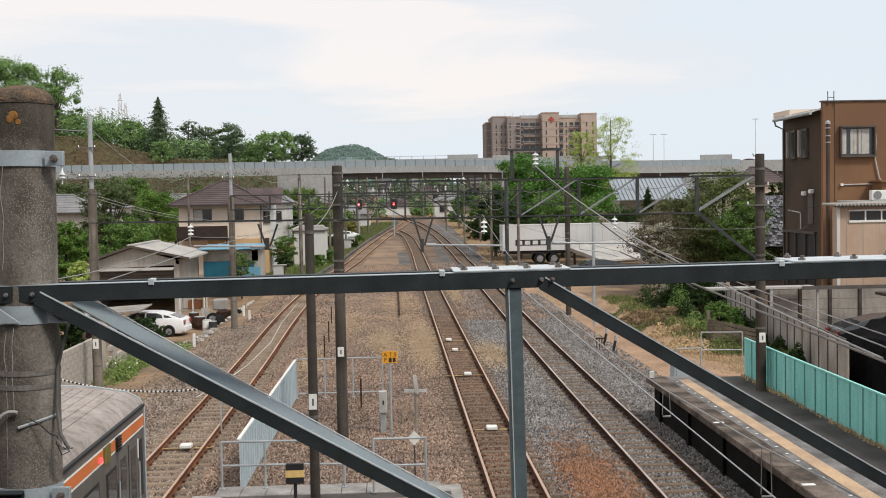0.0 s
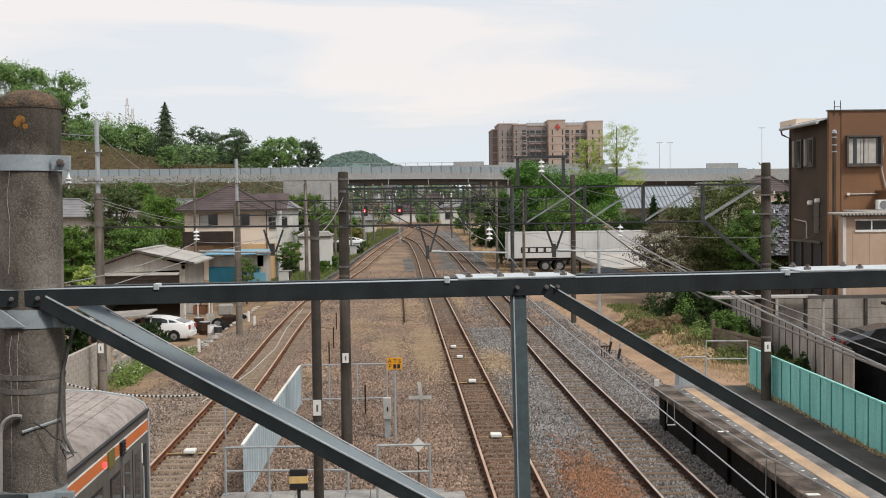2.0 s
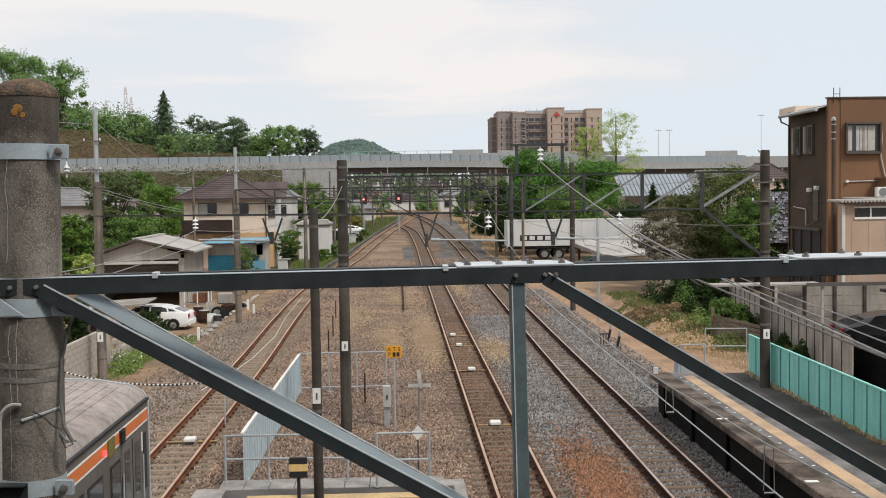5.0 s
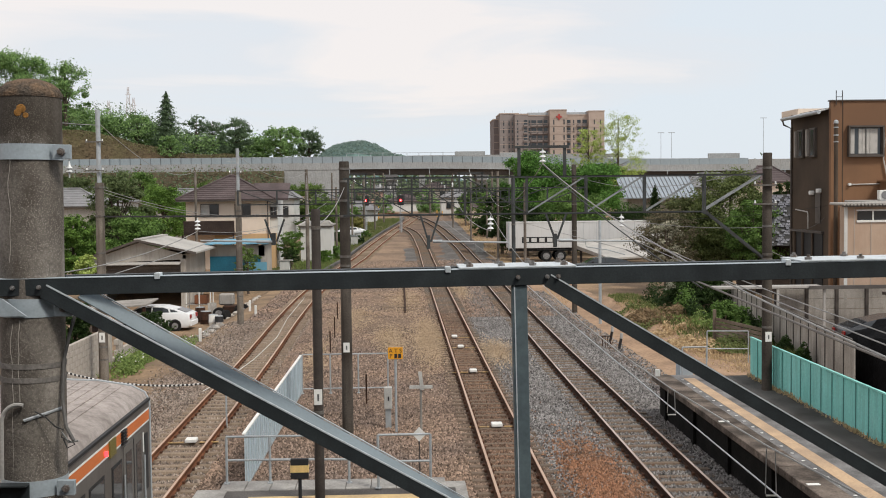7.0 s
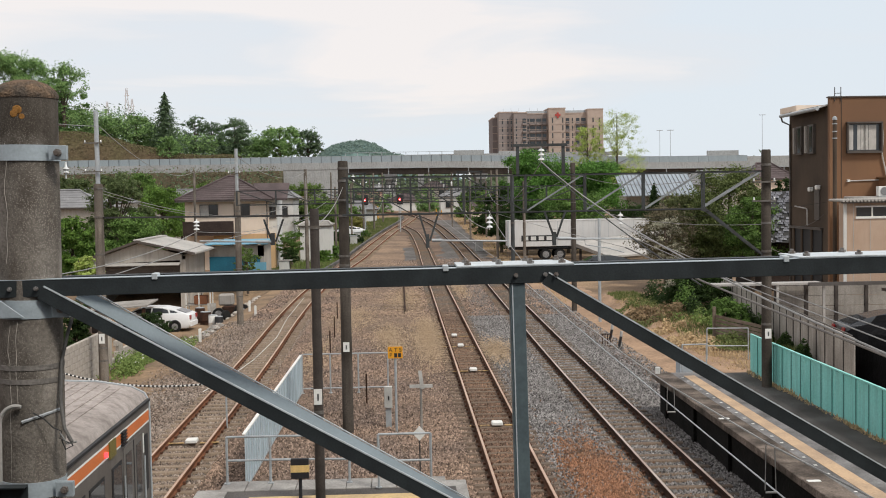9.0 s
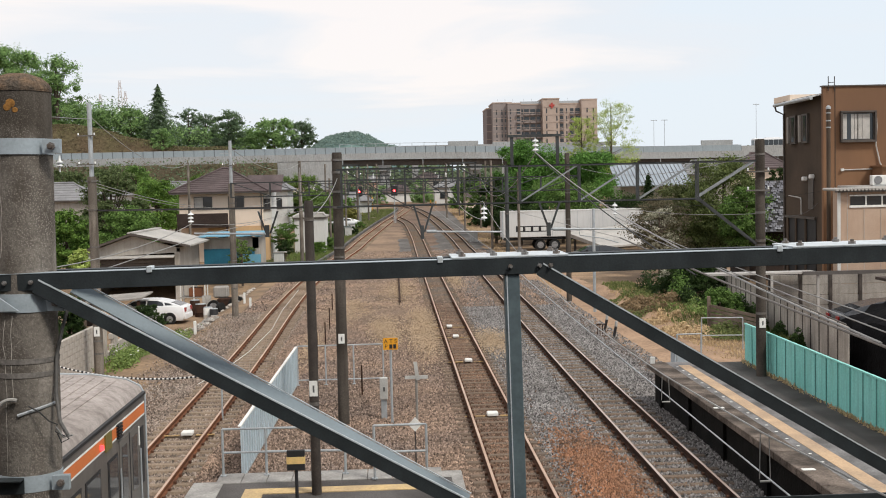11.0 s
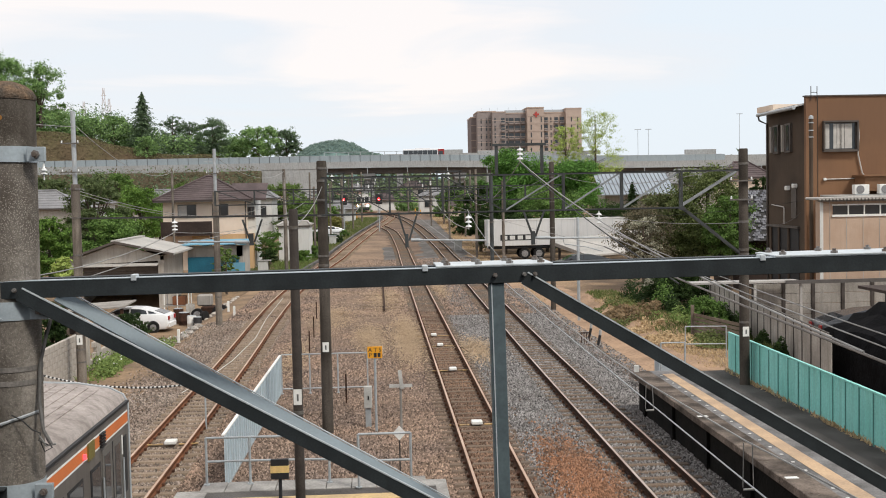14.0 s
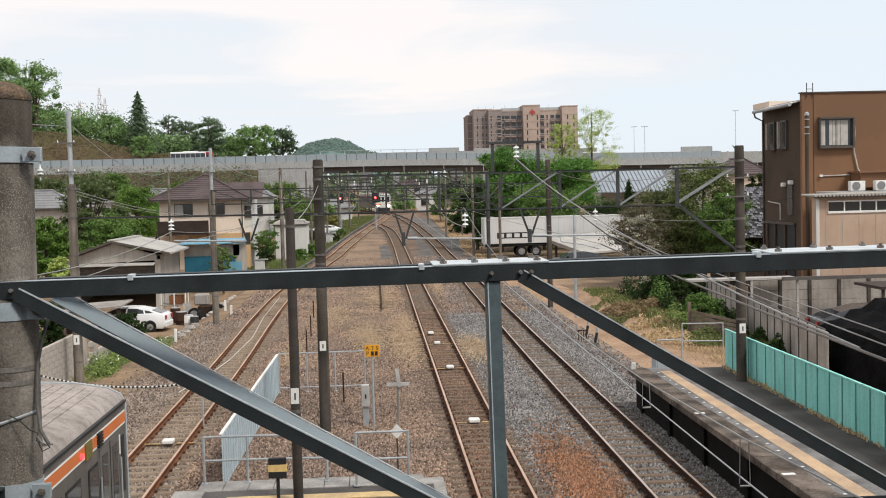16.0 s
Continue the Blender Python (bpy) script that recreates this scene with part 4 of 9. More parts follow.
rope((9.3, 61.5, 7.2), (10.5, 97, 6.9), 0.6, 0.018)
rope((9.78, 30.5, 5.3), (8.1, 46, 5.4), 0.2, 0.012)
rope((-1.48, 31.2, 5.9), (-1.2, 97, 6.2), 0.9, 0.016)
rope((-1.45, 20, 5.75), (-1.48, 31.2, 6.5), 0.15, 0.010)
rope((-1.45, 20, 5.9), (-7.75, 97, 7.9), 1.4, 0.012)
rope((9.3, 61.5, 5.0), (20.8, 55.5, 5.5), 0.4, 0.012, CABLE)
rope((9.78, 30.5, 5.35), (20.8, 56, 4.9), 0.35, 0.010, CABLE)
rope((9.78, 30.5, 4.7), (18.3, 48, 3.2), 0.2, 0.012)
STRIPE = B().tube(sag((-10.4, 34.5, 1.25), (-4.9, 32.2, 1.15), 0.30, 84), 0.028, 6)
solid("barrier_rope", STRIPE, WHITE, "black and white striped barrier rope sagging between posts", "rope")
DARKS = B()
pts = sag((-10.4, 34.5, 1.25), (-4.9, 32.2, 1.15), 0.30, 84)
for i in range(0, 84, 2):
    DARKS.cyl(pts[i], pts[i + 1], 0.030, 0.030, 6)
for x, y, z in ((-10.4, 34.5, 1.27), (-4.9, 32.2, 1.17)):
    part("stake", B().cyl((x, y, -0.3), (x, y, z), 0.025, 0.025, 8), ALU, bpy.data.objects["barrier_rope"])
wire("ground_rope", [Vector(q) for q in ((-6.4, 37.2, 0.03), (-5.95, 40.5, 0.02), (-5.75, 45, -0.08), (-5.6, 52, -0.1), (-5.9, 60, -0.1), (-6.0, 72, -0.1))], 0.011, WHITE, "pale rope lying along the sleepers")
part("dark_stripe", DARKS, BLACK, bpy.data.objects["barrier_rope"], "black stripes", kind="stuff")


# ---- signals ----
RED_CORE = glow("pale_red_lamp_centre", (1.0, 0.55, 0.5), 6.0)
RED = glow("red_signal_light", (1.0, 0.035, 0.04), 7.0)
for x in (-4.7, 0.13):
    s = thing("signal", "railway signal on a post showing a red light", "signal", "signals")
    part("mast", B().lathe(x, 160.3, [(0.09, -0.3), (0.07, 6.2)], 10), ALU, s)
    part("head", B().box(x - 0.45, 160, 4.7, x + 0.45, 160.2, 6.1), BLACK, s, "black backing board", bevel=0.06)
    part("lamp", B().cyl((x, 160.0, 5.4), (x, 159.9, 5.4), 0.17, 0.17, 16), RED, s, "glowing red lamp")
    part("lamp_core", B().cyl((x, 159.9, 5.4), (x, 159.88, 5.4), 0.075, 0.075, 12), RED_CORE, s, "hot pale lamp centre")
    h = B()
    for i in range(13):
        a = math.pi * i / 12
        h.box(x + 0.33 * math.cos(a) - 0.03, 159.9, 5.4 + 0.33 * math.sin(a) - 0.02, x + 0.33 * math.cos(a) + 0.03, 160.0, 5.4 + 0.33 * math.sin(a) + 0.02)
    part("hood", h, BLACK, s)
    part("ladder", B().box(x + 0.2, 160.35, 0, x + 0.23, 160.4, 4.6).box(x - 0.23, 160.35, 0, x - 0.2, 160.4, 4.6), ALU, s)


# ---- fences and railings ----
TEAL = mat("teal_fence_panel", (0.29, 0.67, 0.62), 0.6, 0, 0.1, 0.8, 25, 0.1, (0.23, 0.60, 0.545), grime=0.2)
TEAL_DARK = mat("dark_teal_post", (0.075, 0.26, 0.235), 0.6, 0, 0.15, 2, 30, 0.1)
fence = thing("panel_fence", "teal corrugated metal panel fence along the platform", "fence")
for i in range(38):
    ya, yb = 32.9 - 0.72 * i, 32.9 - 0.72 * (i + 1)
    xa = 10.08 - 0.006 * i
    b = B()
    k = 6
    prof = []
    for j in range(k * 4 + 1):
        u = j / (k * 4)
        prof.append((xa + (0.012 if (j // 2) % 2 else -0.012), ya + (yb - ya + 0.012) * u))
    vs = [(x, y, z) for z in (0.97, 2.04) for x, y in prof]
    n = len(prof)
    b.add(vs, [(j, j + 1, n + j + 1, n + j) for j in range(n - 1)])
    b.box(xa + 0.014, yb + 0.02, 1.0, xa + 0.03, ya, 2.02)
    p = part("panel", b, TEAL, fence)
    part("cap_rail", B().box(xa - 0.03, yb, 2.03, xa + 0.03, ya, 2.065), TEAL, p)
    part("fence_post", B().box(xa - 0.034, yb - 0.018, 0.9, xa - 0.012, yb + 0.018, 2.04), TEAL_DARK, p, "dark joint post")

WEATHER = mat("weathered_concrete_plank", (0.33, 0.31, 0.285), 0.9, 0, 0.2, 0.8, 25, 0.3, (0.24, 0.225, 0.205), grime=0.3)
DARKPOST = mat("dark_fence_post", (0.075, 0.065, 0.06), 0.85, 0, 0.3, 3, 40, 0.2)
cf = thing("concrete_plank_fence", "weathered grey precast plank wall with dark posts", "fence")
for i in range(2, 12):
    x = 13.6 + 1.32 * i
    part("fence_post", B().box(x - 0.07, 49.3, -0.3, x + 0.07, 49.45, 2.1), DARKPOST, cf)
    for k in range(5):
        z = -0.25 + 0.45 * k
        part("plank", B().box(x + 0.075, 49.35, z, x + 1.245, 49.42, z + 0.435), WEATHER, cf, bevel=0.01)
ROOF_LIGHT = mat("weathered_clear_sheet", (0.42, 0.40, 0.38), 0.5, 0, 0.15, 1.5, 20, 0.1)
cp = thing("carport_frame", "low white carport roof on thin white posts", "carport")
part("roof_sheet", B().box(13.2, 48.4, 2.16, 17.9, 49.1, 2.2).box(13.2, 48.36, 2.10, 17.9, 48.4, 2.2), ROOF_LIGHT, cp, bevel=0.01)
for x in (16.0, 18.0):
    part("carport_post", B().box(x - 0.05, 48.4, -0.2, x + 0.05, 48.5, 2.15), ROOF_LIGHT, cp)
part("roof_beam", B().box(17.3, 48.3, 2.05, 24, 48.45, 2.2), mat("dark_roof_edge", (0.10, 0.09, 0.085), 0.7, 0, 0.2, 2, 30, 0.1), cp)
PALE_SLAB = mat("pale_weathered_slab", (0.42, 0.395, 0.36), 0.9, 0, 0.2, 0.7, 25, 0.3, (0.28, 0.26, 0.235), grime=0.35)
lf = thing("boundary_fence", "old concrete fence with dark posts running beside the tracks", "fence")
for i in range(21):
    y = 60 - 1.15 * i
    x = 16.8 - 0.12 * i
    part("fence_post", B().box(x - 0.016, y - 0.04, -0.3, x - 0.004, y + 0.04, 1.50), DARKPOST, lf)
    part("fence_slab", B().prism([(x, y - 0.005, -0.3), (x - 0.12, y - 1.145, -0.3), (x - 0.12, y - 1.145, 1.46), (x, y - 0.005, 1.46)], (0.05, 0, 0)), PALE_SLAB, lf)
part("top_rail", B().tube([(16.78, 60, 1.53), (14.28, 36, 1.53)], 0.025), BAND_STEEL, lf)


def railing(name, pts, z0, h, rails, label, r=0.024, group="railings"):
    root = thing(name, label, "railing", group)
    for x, y in pts:
        part("post", B().cyl((x, y, z0), (x, y, z0 + h), r, r, 8).cyl((x, y, z0), (x, y, z0 + 0.02), r * 2.4, r * 2.4, 8), ALU, root, smooth=True)
    for k in rails:
        part("rail_tube", B().tube([(x, y, z0 + h * k) for x, y in pts], r * 0.9, 8), ALU, root, smooth=True)
    return root


railing("guard_railing", [(-3.27, 21.4), (-2.47, 21.4), (-1.5, 21.35), (-1.0, 21.3)], 0.95, 0.88, (1.0, 0.5), "grey tube guard railing on the platform end")
railing("guard_railing", [(-0.45, 20.85), (0.5, 20.85)], 0.95, 0.98, (1.0, 0.5), "grey tube guard railing on the platform end")
railing("guard_railing", [(-3.2, 37.1), (-2.3, 37.1), (-1.4, 37.1), (-0.45, 37.1)], -0.1, 1.27, (1.0, 0.13), "grey tube railing across the ballast")
railing("guard_railing", [(11.4, 42.6), (12.9, 42.4)], -0.15, 1.2, (1.0, 0.45), "grey tube railing beside the platform end")
railing("guard_railing", [(8.6, 35.0), (9.35, 35.0)], -0.22, 1.72, (1.0,), "small grey tube gate frame")

panel = thing("panel_screen", "pale blue-grey metal panel screen beside the track", "fence")
PALE_RIB = mat("blue_grey_rib", (0.40, 0.47, 0.51), 0.6, 0.1, 0.1)
PALE = mat("pale_blue_grey_panel", (0.50, 0.58, 0.63), 0.5, 0.1, 0.08, 1.5, 30, 0.05, (0.44, 0.52, 0.57))
for i in range(16):
    ya, yb = 37.0 - 0.76 * i, 37.0 - 0.76 * (i + 1)
    xa = -3.22 - 0.012 * i
    b = B().box(xa - 0.012, yb + 0.008, 0.0, xa + 0.012, ya, 1.15)
    p = part("panel", b, PALE, panel)
    for k in range(2):
        part("rib", B().box(xa + 0.012, yb + 0.02 + 0.38 * k, 0.02, xa + 0.03, yb + 0.06 + 0.38 * k, 1.13), PALE_RIB, p)
part("cap_rail", B().bar((-3.26, 37, 1.15), (-3.46, 24.85, 1.15), (0, 0, 1), (1, 0, 0), 0.07, 0.03), WHITE, panel)
part("bottom_rail", B().bar((-3.25, 37, -0.02), (-3.45, 24.85, -0.02), (0, 0, 1), (1, 0, 0), 0.07, 0.03), ALU, panel)


# ---- signs and small railway things ----
def text(body, size, parent, m, material, name):
    c = bpy.data.curves.new(name, "FONT")
    c.body, c.size, c.align_x, c.align_y, c.extrude = body, size, "CENTER", "CENTER", 0.002
    o = new(name, c)
    o.data.materials.append(material)
    o.parent, o.matrix_basis = parent, m
    return o


CONCRETE_PALE = mat("pale_grey_paint", (0.50, 0.50, 0.48), 0.7, 0, 0.15, 3, 30, 0.1, grime=0.2)


def ats_sign():
    x, y = -0.17, 31.2
    s = thing("yellow_sign", "small yellow square sign on a grey post beside the track", "sign")
    part("post", B().cyl((x, y, -0.3), (x, y, 2.1), 0.036, 0.034, 12), ALU, s, smooth=True)
    plate = part("sign_plate", B().box(x - 0.2, y - 0.05, 1.93, x + 0.2, y - 0.036, 2.25), YELLOW, s, bevel=0.004)
    text("A T S", 0.155, plate, pose(x, y - 0.053, 2.155, 90), BLACK, "sign_text")
    text("P", 0.155, plate, pose(x - 0.12, y - 0.053, 2.015, 90), BLACK, "sign_text")
    part("sign_bars", B().box(x - 0.03, y - 0.055, 1.96, x + 0.05, y - 0.05, 2.075).box(x + 0.075, y - 0.055, 1.96, x + 0.155, y - 0.05, 2.075), BLACK, plate, "dark unreadable characters")
    b = thing("trackside_box", "narrow pale grey equipment box on a stub post", "equipment box")
    part("case", B().box(-0.50, 31.8, 0.45, -0.28, 32.0, 1.05), CONCRETE_PALE, b, bevel=0.012)
    part("stub_post", B().box(-0.47, 31.85, -0.25, -0.31, 31.97, 0.45), ALU, b, bevel=0.008)
    part("lock", B().box(-0.40, 31.79, 0.68, -0.36, 31.8, 0.8), BLACK, b)
    c = thing("cross_marker", "grey weathered X-shaped stop marker on a post", "sign")
    part("post", B().cyl((0.51, 31.4, -0.3), (0.51, 31.4, 1.5), 0.035, 0.035, 10), CONCRETE, c)
    part("arm", B().box(0.20, 31.34, 1.08, 0.83, 31.37, 1.17), CONCRETE_PALE, c, bevel=0.004)
    part("arm", B().bar((0.44, 31.33, 1.55), (0.50, 31.33, 1.05), (1, 0, 0), (0, 1, 0), 0.03, 0.1), CONCRETE_PALE, c)
    d = thing("diamond_marker", "white diamond plate on a thin dark post", "sign")
    part("post", B().cyl((0.39, 26.6, -0.2), (0.38, 26.6, 0.75), 0.018, 0.018, 8), DARKPOST, d)
    part("plate", B().prism([(0.22, 26.56, 0.78), (0.38, 26.56, 0.61), (0.54, 26.56, 0.78), (0.38, 26.56, 0.95)], (0, 0.012, 0)), WHITE, d, bevel=0.002)
    e = thing("stop_sign", "black and yellow square platform stop sign on a post", "sign")
    part("post", B().cyl((-1.75, 19.5, 0.9), (-1.75, 19.5, 1.55), 0.03, 0.03, 10), BLACK, e)
    bd = part("board", B().box(-1.90, 19.44, 1.50, -1.60, 19.52, 1.84), BLACK, e, bevel=0.006)
    part("yellow_stripe", B().box(-1.905, 19.435, 1.61, -1.595, 19.53, 1.73), mat("pale_yellow_stripe", (0.72, 0.50, 0.20), 0.6, 0, 0.1, 5, 40, 0.05), bd)

    for o, drop in ((s, 0.1), (b, 0.1), (c, 0.1), (d, 0.05)):
        o.location.z = -drop


ats_sign()
OCHRE_PAINT = mat("worn_yellow_paint", (0.48, 0.32, 0.14), 0.85, 0, 0.4, 6, 30, 0.2, (0.25, 0.18, 0.11))
for x, y, w in ((2.35, 51.1, 0.24), (2.45, 47.7, 0.24), (2.55, 41.1, 0.26), (2.58, 31.4, 0.30), (-5.5, 30.1, 0.30)):
    t = thing("track_beacon", "white flat track beacon between the rails", "beacon", "track beacons")
    part("case", B().box(x - w / 2, y - 0.16, -0.1, x + w / 2, y + 0.16, 0.0), WHITE, t, bevel=0.02)
    for xa, xb in ((x - 0.75, x - w / 2 - 0.06), (x + w / 2 + 0.06, x + 0.7)):
        part("mount", B().box(xa, y - 0.05, -0.12, xb, y + 0.05, -0.10), OCHRE_PAINT, t, "worn yellow painted mount")
for x, y, h in ((-2.95, 41, 0.75), (-3.0, 43.5, 0.8), (-2.9, 47, 0.75), (-3.0, 52, 0.8), (-1.1, 35.5, 0.75), (-3.3, 60, 0.7)):
    s = thing("marker_stake", "thin rusty steel stake in the ballast", "stake", "stakes")
    part("stake_bar", B().box(x - 0.025, y - 0.025, -0.3, x + 0.025, y + 0.025, h), RUST, s)
WALL_MARK = mat("dulled_white_paint", (0.42, 0.42, 0.41), 0.7, 0, 0.2, 5, 30, 0.1)
for x, y in ((9.05, 49.2), (8.98, 46.8)):
    s = thing("bollard", "white-topped black marker post in sandy earth", "post", "marker posts")
    part("lower", B().cyl((x - 0.10, y, -0.2), (x, y, 0.28), 0.055, 0.06, 10), BLACK, s)
    part("upper", B().cyl((x, y, 0.28), (x + 0.02, y, 0.50), 0.062, 0.062, 10), WALL_MARK, s)
for x, y in ((-9.1, 52.5), (-8.6, 66), (-7.9, 63)):
    s = thing("kilometre_post", "short white concrete marker post", "post", "marker posts")
    part("post", B().box(x - 0.06, y - 0.06, -0.3, x + 0.06, y + 0.06, 0.32), WHITE, s, bevel=0.015)
gr = thing("rusty_grate", "small rusty steel grate standing in the sand", "grate")
for k in range(4):
    part("grate_bar", B().box(8.32 + 0.11 * k, 47.5, -0.2, 8.35 + 0.11 * k, 47.53, 0.32), RUST, gr)
part("grate_top", B().box(8.3, 47.49, 0.28, 8.7, 47.54, 0.32), RUST, gr)
stub = thing("stub_rail", "short rusty end of a disused rail", "rail")
part("rail", B().prism([(0.23 + u, 62.4, z - 0.02) for u, z in RAIL_PROFILE], (0.0, 19, 0)), RUST, stub)
for k in range(6):
    part("old_sleeper", B().box(-0.9 - 0.15 * (k % 2), 64 + 1.7 * k, -0.2, 1.25, 64.22 + 1.7 * k, -0.13), mat("old_timber_sleeper", (0.30, 0.22, 0.15), 0.95, 0, 0.3, 3, 25, 0.3), stub)
cabinet = thing("signal_cabinet", "grey metal cabinet beside the platform end", "cabinet")
part("case", B().box(8.8, 36.2, -0.2, 9.25, 36.7, 0.9), mat("grey_cabinet", (0.40, 0.45, 0.49), 0.6, 0.1, 0.1, 2, 30, 0.05), cabinet, bevel=0.02)
part("cap", B().box(8.76, 36.15, 0.9, 9.29, 36.75, 0.94), ALU, cabinet)
end_post = thing("platform_end_post", "white short post at the platform end", "post")
part("post", B().box(7.32, 32.95, 0.94, 7.45, 33.05, 1.14), WHITE, end_post, bevel=0.01)
kiosk = thing("switch_machine", "small white switch machine between the rails", "switch machine")
part("case", B().box(0.0, 150, -0.2, 0.8, 150.7, 0.45), WHITE, kiosk, bevel=0.05)
part("lid", B().box(-0.05, 149.95, 0.45, 0.85, 150.75, 0.52), ALU, kiosk)


# ---- the road viaduct ----
VIA_Y = 279.0
VCON = mat("viaduct_concrete", (0.36, 0.372, 0.375), 0.9, 0, 0.15, 0.15, 3, 0.2, (0.31, 0.315, 0.31), grime=0.25)
BARRIER = mat("grey_noise_barrier", (0.33, 0.38, 0.41), 0.6, 0.1, 0.12, 0.1, 4, 0.05, (0.27, 0.32, 0.35))
GIRDER = mat("dark_steel_girder", (0.10, 0.085, 0.075), 0.7, 0.1, 0.2, 0.2, 3, 0.1)


def via_z(x):
    """The road dips gently towards the east."""
    return -1.25 * smooth(0, 70, x)


def bent(xa, xb, y0, z0, y1, z1):
    """A long bar along the road that follows its dip."""
    xs = sorted({xa, xb} | {float(v) for v in range(-5, 76, 5) if xa < v < xb})
    b = B()
    vs = []
    for x in xs:
        d = via_z(x)
        vs += [(x, y0, z0 + d), (x, y1, z0 + d), (x, y1, z1 + d), (x, y0, z1 + d)]
    fs = [(4 * j + i, 4 * j + (i + 1) % 4, 4 * j + 4 + (i + 1) % 4, 4 * j + 4 + i) for j in range(len(xs) - 1) for i in range(4)]
    k = 4 * (len(xs) - 1)
    return b.add(vs, fs + [(3, 2, 1, 0), (k, k + 1, k + 2, k + 3)])


def viaduct():
    root = thing("viaduct", "long concrete road viaduct with grey noise barrier panels", "viaduct")
    part("deck", bent(-420, 580, VIA_Y, 12.9, VIA_Y + 12, 13.5), VCON, root)
    part("edge_beam", bent(-420, 580, VIA_Y - 0.3, 12.2, VIA_Y, 13.85), VCON, root)
    part("girder", bent(-14, 220, VIA_Y + 1.2, 10.9, VIA_Y + 1.6, 12.9), GIRDER, root)
    part("girder", bent(-14, 220, VIA_Y + 9, 10.9, VIA_Y + 9.4, 12.9), GIRDER, root)
    post_steel = mat("dark_barrier_post", (0.13, 0.15, 0.165), 0.6, 0.2, 0.1)
    panel = B().box(0.05, -0.2, 13.85, 2.35, -0.1, 15.25).mesh("barrier_panel", BARRIER)
    post = B().box(-0.06, -0.3, 13.7, 0.06, -0.05, 15.3).mesh("barrier_post", post_steel)
    slim_post = B().box(-0.03, -0.22, 13.8, 0.03, -0.05, 15.28).mesh("barrier_post", BARRIER)
    for i in range(102):
        x = -160 + 2.4 * i
        for nm, me in (("barrier_panel", panel), ("barrier_post", post if x < 32 else slim_post)):
            o = new(nm, me)
            o.parent, o.location = root, (x, VIA_Y, via_z(x + 1.2))
    part("top_rail", bent(-160, 84, VIA_Y - 0.22, 15.25, VIA_Y - 0.08, 15.32), ALU, root)
    part("drain_pipe", bent(-14, 200, VIA_Y - 0.45, 12.3, VIA_Y - 0.33, 12.42), ALU, root)
    for i in range(16):
        part("drain_outlet", B().box(-12 + 9.6 * i, VIA_Y - 0.5, 10.9 + via_z(-12 + 9.6 * i), -11.85 + 9.6 * i, VIA_Y - 0.35, 12.4 + via_z(-12 + 9.6 * i)), ALU, root)
    ramp = part("far_ramp", B().box(2, VIA_Y + 30, 15.4, 60, VIA_Y + 31, 16.4), VCON, root)
    part("ramp_shelter", B().box(15, VIA_Y + 31, 15.4, 23, VIA_Y + 34, 17.4).box(27, VIA_Y + 31, 15.4, 34, VIA_Y + 34, 17.0), VCON, ramp)
    part("ramp_rail", B().box(-14, VIA_Y + 30, 17.1, 15, VIA_Y + 30.1, 17.2), ALU, ramp)
    for i in range(10):
        part("ramp_post", B().box(-14 + 3.2 * i, VIA_Y + 30, 15.6, -13.85 + 3.2 * i, VIA_Y + 30.1, 17.2), ALU, ramp)
    for x in (6, 30, 55):
        part("ramp_pier", B().box(x - 0.8, VIA_Y + 30, -0.3, x + 0.8, VIA_Y + 31, 15.4), VCON, ramp)
    part("far_parapet", bent(-160, 220, VIA_Y + 11.7, 13.5, VIA_Y + 12, 14.5), VCON, root)
    part("near_parapet", bent(84.8, 220, VIA_Y - 0.25, 13.85, VIA_Y - 0.05, 15.0), VCON, root)
    for x in (-2, 20, 48, 76, 104, 132, 180, 230, 290, 350, 420, 500):
        p = part("pier", B().box(x - 1.2, VIA_Y + 3, -0.3, x + 1.2, VIA_Y + 8, 9.6 + via_z(x)), VCON, root)
        part("pier_cap", B().prism([(x - 1.6, VIA_Y + 1, 10.9 + via_z(x)), (x - 1.2, VIA_Y + 1, 9.6 + via_z(x)), (x + 1.2, VIA_Y + 1, 9.6 + via_z(x)), (x + 1.6, VIA_Y + 1, 10.9 + via_z(x))], (0, 9, 0)), VCON, p)
    part("abutment", B().box(-27.5, VIA_Y - 0.2, -0.3, -14, VIA_Y + 12, 12.9), VCON, root)
    part("retaining_wall", B().box(-420, VIA_Y - 0.4, 12.0, -27.5, VIA_Y, 12.8), VCON, root)
    for x in (65.9, 68.6, 92):
        part("lamp_mast", B().cyl((x, VIA_Y + 11, 12.0), (x, VIA_Y + 11, 21 + (3.5 if x > 80 else 0)), 0.07, 0.05, 8), ALU, root)
        part("lamp_arm", B().box(x - 0.8, VIA_Y + 10.9, 20.8 + (3.5 if x > 80 else 0), x + 0.8, VIA_Y + 11.1, 20.95 + (3.5 if x > 80 else 0)), ALU, root)
    part("sign_box", B().box(78, VIA_Y + 11.2, 12.0, 86, VIA_Y + 11.8, 15.6), VCON, root)


viaduct()
bank = B()
bank.prism([(-420, 262, -0.3), (-420, VIA_Y - 0.3, 12.1), (-420, VIA_Y - 0.3, -0.3)], (392.5, 0, 0))
solid("embankment", bank, mat("rough_bank_grass", (0.075, 0.072, 0.04), 0.95, 0, 0.35, 0.25, 3, 0.8, (0.10, 0.08, 0.055)), "rough brown-green grass bank under the road", "embankment", kind="structure")


